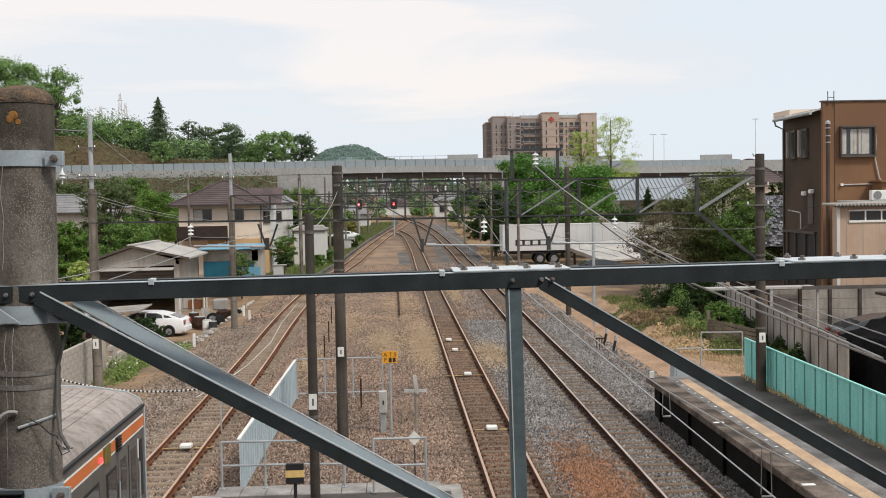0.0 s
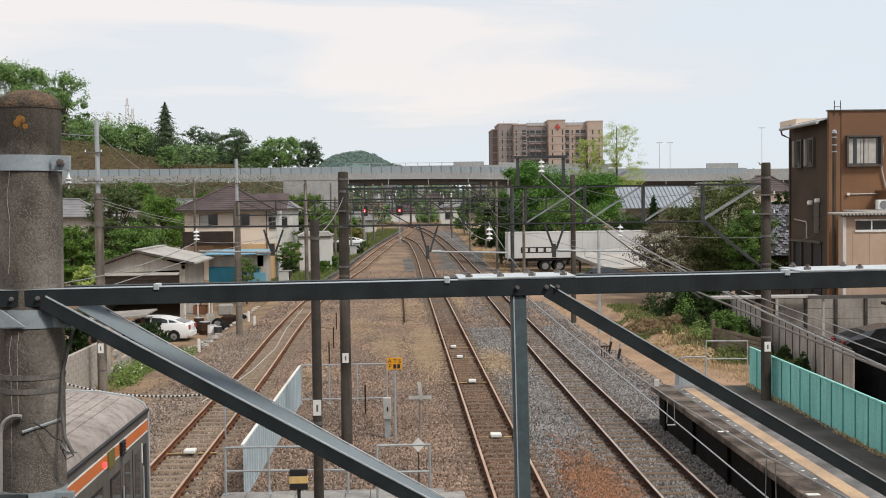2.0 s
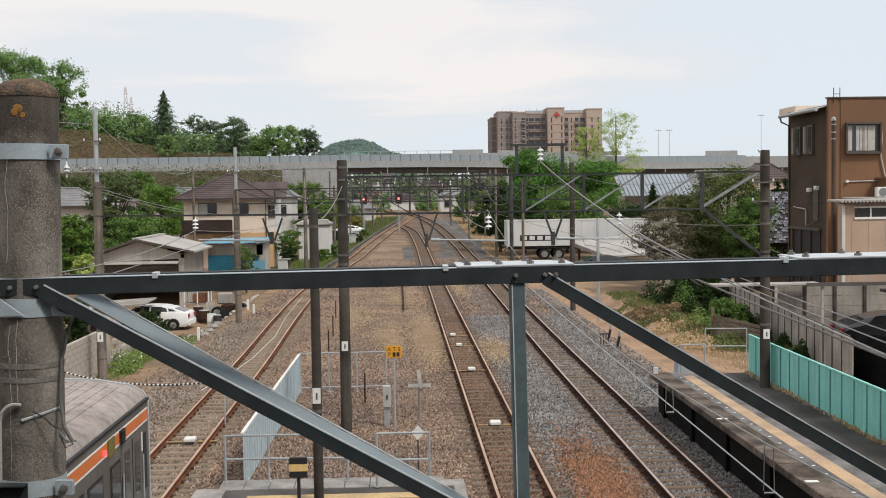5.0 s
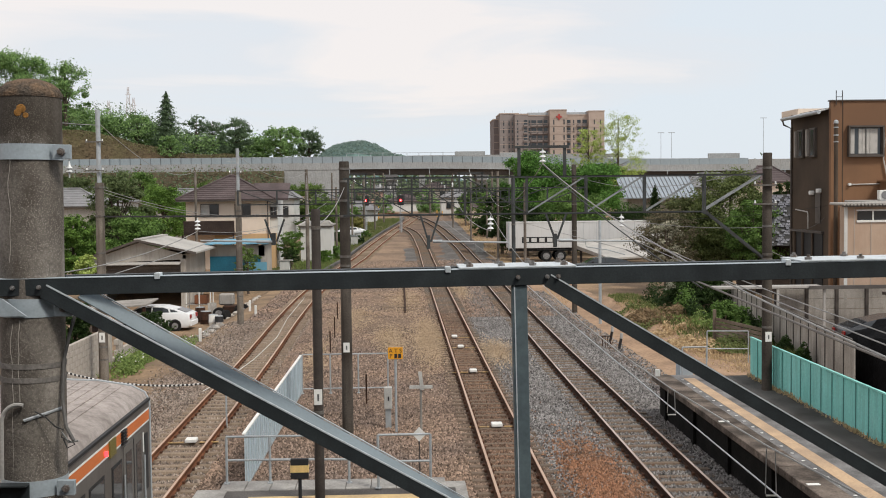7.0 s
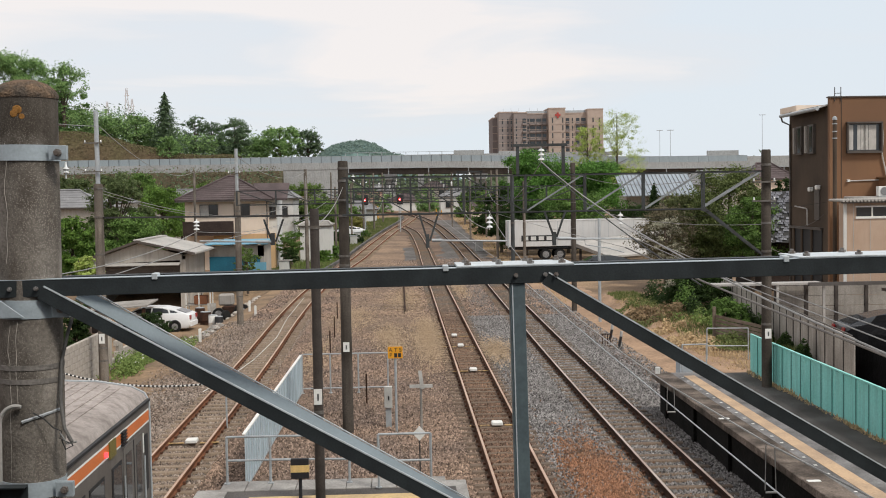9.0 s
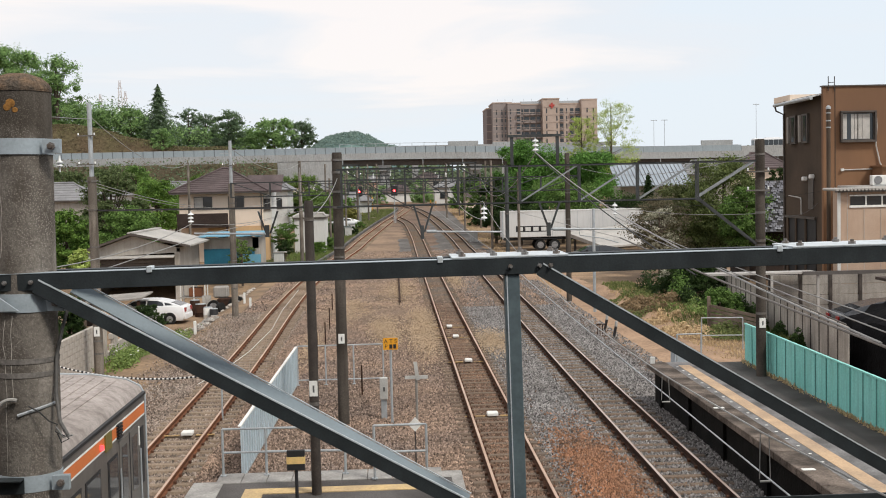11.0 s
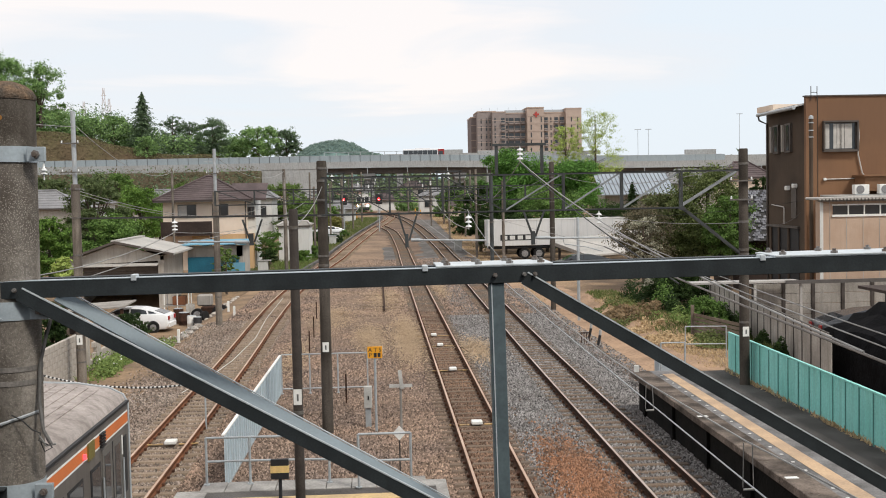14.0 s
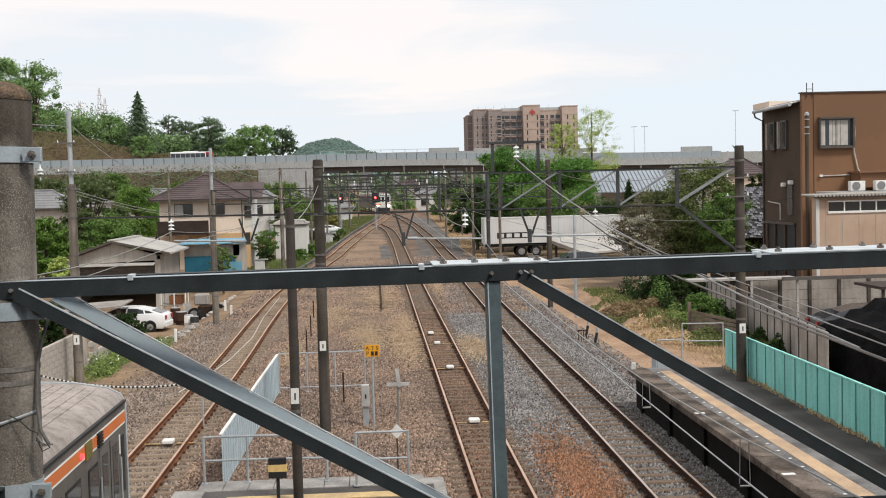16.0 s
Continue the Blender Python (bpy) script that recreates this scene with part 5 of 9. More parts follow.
def hillside(name, x0, x1, y0, y1, hfun, material, label, step):
    nx, ny = int((x1 - x0) / step) + 1, int((y1 - y0) / step) + 1
    vs = [(x0 + i * step, y0 + j * step, hfun(x0 + i * step, y0 + j * step)) for j in range(ny) for i in range(nx)]
    fs = [(j * nx + i, j * nx + i + 1, (j + 1) * nx + i + 1, (j + 1) * nx + i) for j in range(ny - 1) for i in range(nx - 1)]
    return solid(name, B().add(vs, fs), material, label, "hill", kind="structure")


def left_hill(x, y):
    k = smooth(288, 306, y) * smooth(-26, -42, x)
    return -0.3 + (16.6 + 7.5 * smooth(-48, -92, x)) * k * (1 - smooth(350, 420, y)) + 0.5 * noise.noise((x * 0.15, y * 0.15, 2))


hillside("hillside", -240, -20, 288, 430, left_hill, mat("brown_hill_scrub", (0.10, 0.085, 0.045), 0.95, 0, 0.35, 0.12, 1.5, 1.0, (0.095, 0.066, 0.042)), "brown and green scrub-covered hillside", 3)


# ---- houses ----
WALL_CREAM = mat("cream_render", (0.78, 0.66, 0.55), 0.85, 0, 0.06, 0.5, 20, 0.15, (0.70, 0.585, 0.48), grime=0.04)
WALL_PEACH = mat("peach_render", (0.60, 0.40, 0.22), 0.85, 0, 0.08, 0.5, 20, 0.15, grime=0.1)
WALL_PINK = mat("salmon_render", (0.55, 0.34, 0.28), 0.85, 0, 0.08, 0.5, 20, 0.15, grime=0.1)
WALL_GREY = mat("grey_mortar_wall", (0.42, 0.39, 0.35), 0.9, 0, 0.12, 0.7, 20, 0.2, (0.34, 0.315, 0.28), grime=0.25)
WALL_WHITE = mat("white_render", (0.62, 0.62, 0.60), 0.85, 0, 0.08, 0.5, 20, 0.1, grime=0.12)
ROOF_BROWN = mat("brown_roof_tile", (0.095, 0.070, 0.070), 0.7, 0, 0.3, 0.8, 12, 0.3, (0.06, 0.043, 0.043))
ROOF_GREY = mat("grey_roof_tile", (0.22, 0.22, 0.225), 0.6, 0, 0.2, 0.8, 12, 0.3, (0.16, 0.16, 0.165))
ROOF_PALE = mat("pale_sheet_roof", (0.44, 0.42, 0.39), 0.8, 0, 0.12, 0.5, 14, 0.2, (0.34, 0.33, 0.31), grime=0.2)
BROWN_WOOD = mat("dark_brown_timber", (0.05, 0.033, 0.027), 0.75, 0, 0.25, 2, 30, 0.2)
FRAME_MAT = mat("bronze_window_frame", (0.10, 0.085, 0.075), 0.5, 0.3, 0.15, 3, 30, 0.05)
CURTAIN = mat("pale_curtain", (0.50, 0.48, 0.45), 0.9, 0, 0.15, 3, 20, 0.2)


def window(parent, x0, x1, z0, z1, y, curtain=False):
    """A window in a wall that faces the tracks' near end: frame, sill, glass and bars."""
    w = part("window", B().box(x0 - 0.06, y - 0.06, z0 - 0.06, x1 + 0.06, y - 0.02, z0).box(x0 - 0.06, y - 0.06, z1, x1 + 0.06, y - 0.02, z1 + 0.06).box(x0 - 0.06, y - 0.06, z0, x0, y - 0.02, z1).box(x1, y - 0.06, z0, x1 + 0.06, y - 0.02, z1), FRAME_MAT, parent)
    m = (x0 + x1) / 2
    part("pane", B().box(x0, y - 0.035, z0, m - 0.02, y - 0.02, z1), CURTAIN if curtain else GLASS, w)
    part("pane", B().box(m + 0.02, y - 0.035, z0, x1, y - 0.02, z1), GLASS, w)
    part("mullion", B().box(m - 0.02, y - 0.05, z0, m + 0.02, y - 0.02, z1), FRAME_MAT, w)
    part("window_sill", B().box(x0 - 0.1, y - 0.12, z0 - 0.1, x1 + 0.1, y - 0.02, z0 - 0.06), FRAME_MAT, w)
    return w


def hip_roof(root, x0, x1, y0, y1, z, h, over, material, ridge=0.0, rows=9):
    """A hipped roof laid in stepped courses of tiles, with an eaves board and ridge caps."""
    a, b, c, d = x0 - over, x1 + over, y0 - over, y1 + over
    cx0, cx1 = (a + b) / 2 - ridge, (a + b) / 2 + ridge
    cy = (c + d) / 2
    roof = B()
    for i in range(rows):
        t0, t1 = i / rows, (i + 1) / rows + 0.02
        t1 = min(t1, 1)
        q0 = [(a + (cx0 - a) * t0, c + (cy - c) * t0), (b + (cx1 - b) * t0, c + (cy - c) * t0), (b + (cx1 - b) * t0, d + (cy - d) * t0), (a + (cx0 - a) * t0, d + (cy - d) * t0)]
        q1 = [(a + (cx0 - a) * t1, c + (cy - c) * t1), (b + (cx1 - b) * t1, c + (cy - c) * t1), (b + (cx1 - b) * t1, d + (cy - d) * t1), (a + (cx0 - a) * t1, d + (cy - d) * t1)]
        lo, hi = z + h * t0 + 0.05, z + h * t1
        vs = [(*p, lo) for p in q0] + [(*p, hi) for p in q1] + [(*p, lo - 0.07) for p in q0]
        fs = [(k, (k + 1) % 4, 4 + (k + 1) % 4, 4 + k) for k in range(4)] + [(8 + k, 8 + (k + 1) % 4, (k + 1) % 4, k) for k in range(4)]
        if i == 0:
            r = part("roof", B().add([(*p, z) for p in q0] + [(cx0, cy, z + h - 0.03), (cx1, cy, z + h - 0.03)], [(0, 1, 5, 4), (1, 2, 5), (2, 3, 4, 5), (3, 0, 4), (3, 2, 1, 0)]), material, root)
        part("tile_course", B().add(vs, fs), material, r)
    part("eaves_board", B().box(a + 0.03, c + 0.03, z - 0.16, b - 0.03, d - 0.03, z - 0.02), FRAME_MAT, r)
    for p, q in (((a, c), (cx0, cy)), ((b, c), (cx1, cy))):
        part("hip_cap", B().cyl((*p, z + 0.06), (*q, z + h + 0.06), 0.09, 0.09, 6), material, r)
    if ridge:
        part("ridge_cap", B().cyl((cx0, cy, z + h + 0.05), (cx1, cy, z + h + 0.05), 0.13, 0.13, 6), material, r)


def house_left():
    root = thing("house", "two-storey cream house with a brown hipped tile roof", "house")
    x0, x1, y0, y1 = -18.9, -11.7, 103.0, 110.0
    part("ground_floor_wall", B().box(-16.4, y0, -0.3, x1 + 0.6, y1, 2.9), WALL_PEACH, root)
    part("lower_wing_wall", B().box(x0, y0 + 0.6, -0.3, -16.4, y1, 2.9), WALL_CREAM, root)
    part("upper_wall", B().box(x0, y0 + 0.1, 2.9, x1, y1, 5.9), WALL_CREAM, root)
    hip_roof(root, x0, x1, y0, y1, 5.95, 2.1, 0.75, ROOF_BROWN, 0.25, 12)
    side = B().prism([(x1 - 1.0, y0 + 1.2, 5.85), (x1 + 1.7, y0 + 1.2, 5.85), (x1 + 1.7, y0 + 3.8, 7.25), (x1 - 1.6, y0 + 3.8, 7.25)], (0, 0, 0.16))
    part("side_roof", side, ROOF_BROWN, root)
    part("side_wall", B().box(x1, y0 + 1.6, -0.3, x1 + 0.75, y1 - 1, 5.8), WALL_WHITE, root)
    window(root, -17.55, -16.05, 4.58, 5.5, y0 + 0.1, True)
    window(root, -14.55, -13.25, 4.58, 5.5, y0 + 0.1)
    window(root, x1 + 0.12, x1 + 0.6, 4.3, 5.2, y0 + 1.6)
    bal = part("balcony", B().box(-18.9, y0 - 1.1, 2.85, -14.5, y0 + 0.1, 3.0).box(-18.9, y0 - 1.1, 3.0, -14.5, y0 - 1.04, 4.1), BROWN_WOOD, root, "dark brown balcony")
    for i in range(6):
        part("balcony_board", B().box(-18.92, y0 - 1.15, 3.05 + 0.18 * i, -14.48, y0 - 1.1, 3.19 + 0.18 * i), BROWN_WOOD, bal)
    for x in (-18.8, -14.6):
        part("balcony_post", B().box(x - 0.06, y0 - 1.1, -0.3, x + 0.06, y0 - 0.98, 2.9), BROWN_WOOD, bal)
    window(root, -15.5, -14.9, 0.6, 2.2, y0)
    window(root, -13.6, -12.6, 0.9, 2.1, y0)
    part("downpipe", B().cyl((x1 + 0.02, y0 - 0.02, -0.2), (x1 + 0.02, y0 - 0.02, 5.8), 0.05, 0.05, 8), FRAME_MAT, root)
    part("tv_aerial", B().cyl((-15.3, 106.5, 7.9), (-15.3, 106.5, 9.6), 0.02, 0.02, 5).box(-15.7, 106.48, 9.4, -14.9, 106.52, 9.44), ALU, root)


house_left()


def garage():
    root = thing("garage", "low grey mortar garage with gabled sheet roof, dark open front", "garage")
    x0, x1, y0, y1, zb = -21.2, -14.75, 80.0, 88.0, -1.4
    part("gable", B().prism([(x0, y0, 1.75), (x1, y0, 1.95), (x1, y0, 2.25), (-17.9, y0, 3.15), (x0, y0, 2.0)], (0, 0.2, 0)), WALL_GREY, root)
    part("side_wall", B().box(x1 - 0.2, y0, zb, x1, y1, 2.3), WALL_GREY, root)
    part("side_wall", B().box(x0, y0, zb, x0 + 0.2, y1, 2.0), WALL_GREY, root)
    part("rear_wall", B().box(x0, y1 - 0.2, zb, x1, y1, 2.3), BROWN_WOOD, root)
    part("front_post", B().box(x1 - 0.35, y0 - 0.02, zb, x1 + 0.02, y0 + 0.22, 2.0), WALL_GREY, root)
    for a, za, b, zb2 in ((x0 - 0.7, 1.9, -17.9, 3.25), (-17.9, 3.25, x1 + 0.8, 2.35)):
        part("roof_slope", B().prism([(a, y0 - 0.5, za), (b, y0 - 0.5, zb2), (b, y0 - 0.5, zb2 + 0.12), (a, y0 - 0.5, za + 0.12)], (0, 9.2, 0)), ROOF_PALE, root)
        part("verge", B().bar((a, y0 - 0.53, za - 0.04), (b, y0 - 0.53, zb2 - 0.04), (0, 0, 1), (0, 1, 0), 0.04, 0.16), FRAME_MAT, root)
    part("ridge_cap", B().box(-18.15, y0 - 0.5, 3.33, -17.65, y1 + 0.7, 3.42), ROOF_PALE, root)
    part("awning", B().prism([(x0, y0 - 0.02, 1.76), (x0, y0 - 0.75, 1.64), (x0, y0 - 0.75, 1.69), (x0, y0 - 0.02, 1.81)], (x1 - x0 - 0.3, 0, 0)), ROOF_PALE, root, "corrugated awning sheet")
    for i in range(4):
        part("shutter_slat", B().box(x0 + 0.2, y0 + 0.3, 0.75 + 0.25 * i, x1 - 0.4, y0 + 0.36, 0.98 + 0.25 * i), FRAME_MAT, root)


garage()


def blue_shed():
    root = thing("shed", "low shed with pale blue sheet roof and dark blue tarpaulin front", "shed")
    blue = mat("blue_tarpaulin", (0.015, 0.13, 0.20), 0.6, 0, 0.2, 0.9, 10, 0.3, (0.012, 0.10, 0.16))
    sky_blue = mat("pale_blue_sheet", (0.14, 0.35, 0.48), 0.5, 0, 0.1, 1, 20, 0.1)
    part("front_wall", B().box(-14.4, 88, -0.8, -10.6, 88.15, 1.7), blue, root)
    part("upper_band", B().box(-14.4, 88.1, 1.7, -10.3, 88.2, 2.55), WALL_GREY, root)
    part("side_wall", B().box(-10.75, 88.1, -0.6, -10.3, 93, 2.5), WALL_GREY, root)
    part("blue_side", B().box(-11.7, 87.7, -0.7, -10.1, 87.78, 1.25), sky_blue, root)
    for i in range(7):
        part("roof_sheet", B().prism([(-14.8 + 0.7 * i, 87.4, 2.62 + 0.02 * (i % 2)), (-14.12 + 0.7 * i, 87.4, 2.62 + 0.02 * (i % 2)), (-14.12 + 0.7 * i, 93, 2.78), (-14.8 + 0.7 * i, 93, 2.78)], (0, 0, 0.06)), sky_blue, root)


blue_shed()


def small_house(x0, x1, y0, y1, zw, hr, wall, roof, label, ridge=1.0, over=0.5, wins=()):
    root = thing("house", label, "house", "houses beyond the tracks")
    part("wall", B().box(x0, y0, -0.3, x1, y1, zw), wall, root)
    hip_roof(root, x0, x1, y0, y1, zw + 0.1, hr, over, roof, ridge, 7)
    for a, b, c, d in wins:
        window(root, a, b, c, d, y0)
    return root


small_house(-9.6, -6.7, 112, 118, 3.2, 0.25, WALL_WHITE, ROOF_PALE, "small grey-white shed with a flat sheet roof", 1.2, 0.15)
small_house(-9.2, -3.8, 190, 198, 3.6, 1.4, WALL_WHITE, ROOF_GREY, "distant white house with a grey roof")
small_house(-20, -13.6, 150, 158, 5.8, 1.8, WALL_WHITE, ROOF_GREY, "white two-storey house with a grey roof", 1.2, 0.5, ((-15.6, -14.4, 3.6, 4.8),))
small_house(-30, -22, 140, 148, 5.2, 1.8, WALL_GREY, ROOF_GREY, "grey house with a grey tile roof", 1.5)
small_house(-44, -32.5, 128, 135, 5.2, 1.9, WALL_GREY, ROOF_GREY, "grey-tiled house behind the garden trees", 2.5)
small_house(-9.5, -3.6, 262, 268, 6.8, 0.8, WALL_PINK, ROOF_GREY, "far salmon-pink house under the viaduct", 1, 0.4, ((-8.6, -7.4, 4.6, 5.8), (-5.8, -4.6, 4.6, 5.8)))
small_house(-48, -38, 160, 170, 5.5, 2.0, WALL_WHITE, ROOF_GREY, "grey-roofed house among trees", 2)
small_house(11, 18, 175, 183, 4.0, 1.6, WALL_CREAM, ROOF_BROWN, "distant cream house with a brown roof", 1.2)
small_house(37, 46, 150, 158, 6.6, 1.8, WALL_GREY, ROOF_GREY, "distant grey house with a grey roof", 1.5)
small_house(46, 56, 140, 148, 6.0, 2.0, WALL_WHITE, ROOF_GREY, "distant white house with a grey roof", 1.5)
small_house(36.5, 40.5, 118, 124, 7.0, 1.6, WALL_CREAM, ROOF_BROWN, "distant house with a dark gable roof", 0.8)
small_house(58, 70, 165, 173, 6.5, 2.2, WALL_WHITE, ROOF_GREY, "distant white house with a grey roof", 2)
small_house(-2, 5, 262, 268, 4.5, 1.5, WALL_WHITE, ROOF_BROWN, "far pale house under the viaduct", 1)
small_house(13, 22, 250, 258, 4.2, 1.6, WALL_CREAM, ROOF_BROWN, "far cream house with a brown roof", 1.5)


def blue_roof_house():
    root = thing("house", "low house with a ribbed blue-grey sheet roof", "house", "houses beyond the tracks")
    part("wall", B().box(26.0, 131.5, -0.3, 33.2, 137, 5.5), WALL_GREY, root)
    m = mat("blue_grey_ribbed_roof", (0.30, 0.345, 0.39), 0.6, 0.0, 0.1, 0.5, 15, 0.1, (0.24, 0.275, 0.315))
    n = 18
    for i in range(n):
        x = 25.3 + 8.6 * i / n
        part("roof_sheet", B().prism([(x, 129.8, 5.45), (x + 0.44, 129.8, 5.45), (x + 0.44, 135, 7.9), (x, 135, 7.9)], (0, 0, 0.10)), m, root)
        part("rib", B().prism([(x + 0.42, 129.8, 5.5), (x + 0.48, 129.8, 5.5), (x + 0.48, 135, 7.95), (x + 0.42, 135, 7.95)], (0, 0, 0.14)), ROOF_GREY, root)
    part("ridge", B().box(25.2, 134.9, 7.9, 34, 135.4, 8.1), ROOF_GREY, root)


blue_roof_house()

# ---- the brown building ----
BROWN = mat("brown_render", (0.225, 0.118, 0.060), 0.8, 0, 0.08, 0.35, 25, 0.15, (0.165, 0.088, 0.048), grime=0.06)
# Side copy of the render, darkened in colour for the shaded walls.
BROWN_SIDE = mat("brown_render_with_side_shade", (0.092, 0.068, 0.05), 0.85, 0, 0.14, 0.35, 25, 0.15, (0.058, 0.044, 0.034), grime=0.1)


def brown_building():
    root = thing("building", "three-storey brown rendered building with bronze windows", "building")
    x0, y0, y1 = 20.72, 55.0, 60.5
    part("front_wall", B().box(x0, y0, -0.3, 40, y0 + 0.25, 10.5), BROWN, root)
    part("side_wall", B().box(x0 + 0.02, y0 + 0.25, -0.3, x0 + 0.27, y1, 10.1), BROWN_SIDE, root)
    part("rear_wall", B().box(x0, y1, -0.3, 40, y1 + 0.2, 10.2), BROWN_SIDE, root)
    part("roof", B().box(x0 + 0.2, y0 + 0.25, 10.1, 40, y1 + 0.1, 10.25), ROOF_GREY, root)
    part("parapet_cap", B().box(x0 - 0.05, y0 - 0.06, 10.5, 40, y0 + 0.32, 10.56), FRAME_MAT, root)
    part("stair_house", B().box(x0 + 0.1, y1 - 0.6, 10.2, 30, y1 + 2, 10.5), WALL_CREAM, root)
    for i in range(7):
        y = y0 + 0.35 + 0.72 * i
        part("eave_sheet", B().prism([(x0 - 0.45, y, 10.02), (x0 + 0.4, y, 10.22), (x0 + 0.4, y + 0.70, 10.22), (x0 - 0.45, y + 0.70, 10.02)], (0, 0, 0.05)), WALL_WHITE, root)
    part("gutter", B().cyl((x0 - 0.48, y0 + 0.3, 10.0), (x0 - 0.48, y1 + 0.2, 9.98), 0.09, 0.09, 8), ALU, root)
    part("downpipe", B().tube([(x0 - 0.48, y1 + 0.1, 9.95), (x0 - 0.42, y1 + 0.1, 9.7), (x0 - 0.04, y1 + 0.02, 9.5), (x0 - 0.04, y1 + 0.02, 0)], 0.05, 8), FRAME_MAT, root)
    for xa in (21.63, 25.6, 28.5):
        w = window(root, xa, xa + 1.5, 7.95, 9.2, y0)
        part("box_frame", B().box(xa - 0.12, y0 - 0.22, 7.82, xa + 1.62, y0 - 0.02, 7.92).box(xa - 0.12, y0 - 0.22, 9.24, xa + 1.62, y0 - 0.02, 9.32).box(xa - 0.12, y0 - 0.22, 7.9, xa - 0.04, y0 - 0.02, 9.26).box(xa + 1.54, y0 - 0.22, 7.9, xa + 1.62, y0 - 0.02, 9.26), FRAME_MAT, w)
        for k, wd in ((0.0, 0.22), (0.42, 0.16), (0.6, 0.2), (0.82, 0.14), (0.98, 0.36)):
            part("curtain", B().box(xa + k, y0 - 0.05, 7.98, xa + k + wd, y0 - 0.036, 9.17), CURTAIN, w)
    for ya in (56.9, 58.6):
        w = part("side_window", B().box(x0 - 0.12, ya, 7.9, x0 + 0.02, ya + 0.8, 9.35), FRAME_MAT, root)
        part("pane", B().box(x0 - 0.14, ya + 0.12, 8.0, x0 - 0.12, ya + 0.5, 9.25), GLASS, w)
        part("shutter", B().box(x0 - 0.22, ya + 0.78, 7.95, x0 - 0.12, ya + 1.0, 9.3), WEATHER, w)
    for ya, z in ((57.2, 6.0), (56.2, 6.1)):
        part("vent_hood", B().box(x0 - 0.2, ya, z, x0 + 0.02, ya + 0.3, z + 0.22), WHITE, root, bevel=0.04)
    # Black sheet on the wall draws the shaded undercroft; no recess is cut.
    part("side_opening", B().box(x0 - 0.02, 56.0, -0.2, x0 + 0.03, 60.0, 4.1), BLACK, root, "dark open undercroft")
    part("ledge", B().box(x0 - 0.12, 55.9, 4.1, x0 + 0.02, 60.4, 4.22), FRAME_MAT, root)
    for ya in (57.2, 58.6, 59.8):
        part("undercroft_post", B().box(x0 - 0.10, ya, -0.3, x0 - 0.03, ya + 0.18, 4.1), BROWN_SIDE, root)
    part("side_pipe", B().tube([(x0 - 0.1, 59.6, 5.25), (x0 - 0.1, 57.9, 5.15), (x0 - 0.1, 57.8, 5.05), (x0 - 0.1, 57.8, 4.3)], 0.035, 6), CURTAIN, root)
    part("side_panel", B().box(x0 - 0.03, 56.3, 4.6, x0 + 0.02, 57.0, 6.2), FRAME_MAT, root)
    part("wall_light", B().box(21.55, y0 - 0.12, 6.45, 21.68, y0, 6.57), WHITE, root)
    part("conduit", B().tube([(21.7, y0 - 0.03, 6.5), (23.2, y0 - 0.03, 6.52)], 0.03, 6), CURTAIN, root)
    part("drain_hose", B().tube([(23.25, y0 - 0.08, 9.3), (23.3, y0 - 0.08, 8.6), (23.25, y0 - 0.08, 7.7), (23.45, y0 - 0.08, 6.8), (23.9, y0 - 0.1, 6.1)], 0.035, 6), CURTAIN, root, "pale hanging hose")
    for x in (20.95, 21.25):
        part("ladder_rail", B().cyl((x, y0 - 0.05, 10.3), (x, y0 - 0.05, 11.0), 0.02, 0.02, 6), DARKPOST, root)
    part("ladder_rung", B().cyl((20.95, y0 - 0.05, 10.7), (21.25, y0 - 0.05, 10.7), 0.015, 0.015, 6), DARKPOST, root)
    part("wall_joint", B().box(21.27, y0 - 0.01, 5.0, 21.31, y0, 10.5), BROWN_SIDE, root)
    part("porch", B().box(23.1, y0 - 1.2, 5.9, 30, y0, 6.6).box(23.0, y0 - 1.35, 6.6, 30, y0, 6.68), BROWN, root)


brown_building()
duct = thing("flue_pipe", "tall dark brown flue pipe with steel bands", "pipe")
part("pipe", B().lathe(19.75, 51.8, [(0.09, 0), (0.09, 9.25), (0.07, 9.35)], 14), BROWN_SIDE, duct, smooth=True)
for z in (9.05, 8.7, 8.4):
    part("band", B().lathe(19.75, 51.8, [(0.09, z), (0.11, z), (0.11, z + 0.05), (0.09, z + 0.05)], 14), ALU, duct)
part("cowl", B().lathe(19.75, 51.8, [(0.11, 9.25), (0.10, 9.36), (0.03, 9.42)], 14), ALU, duct, smooth=True)


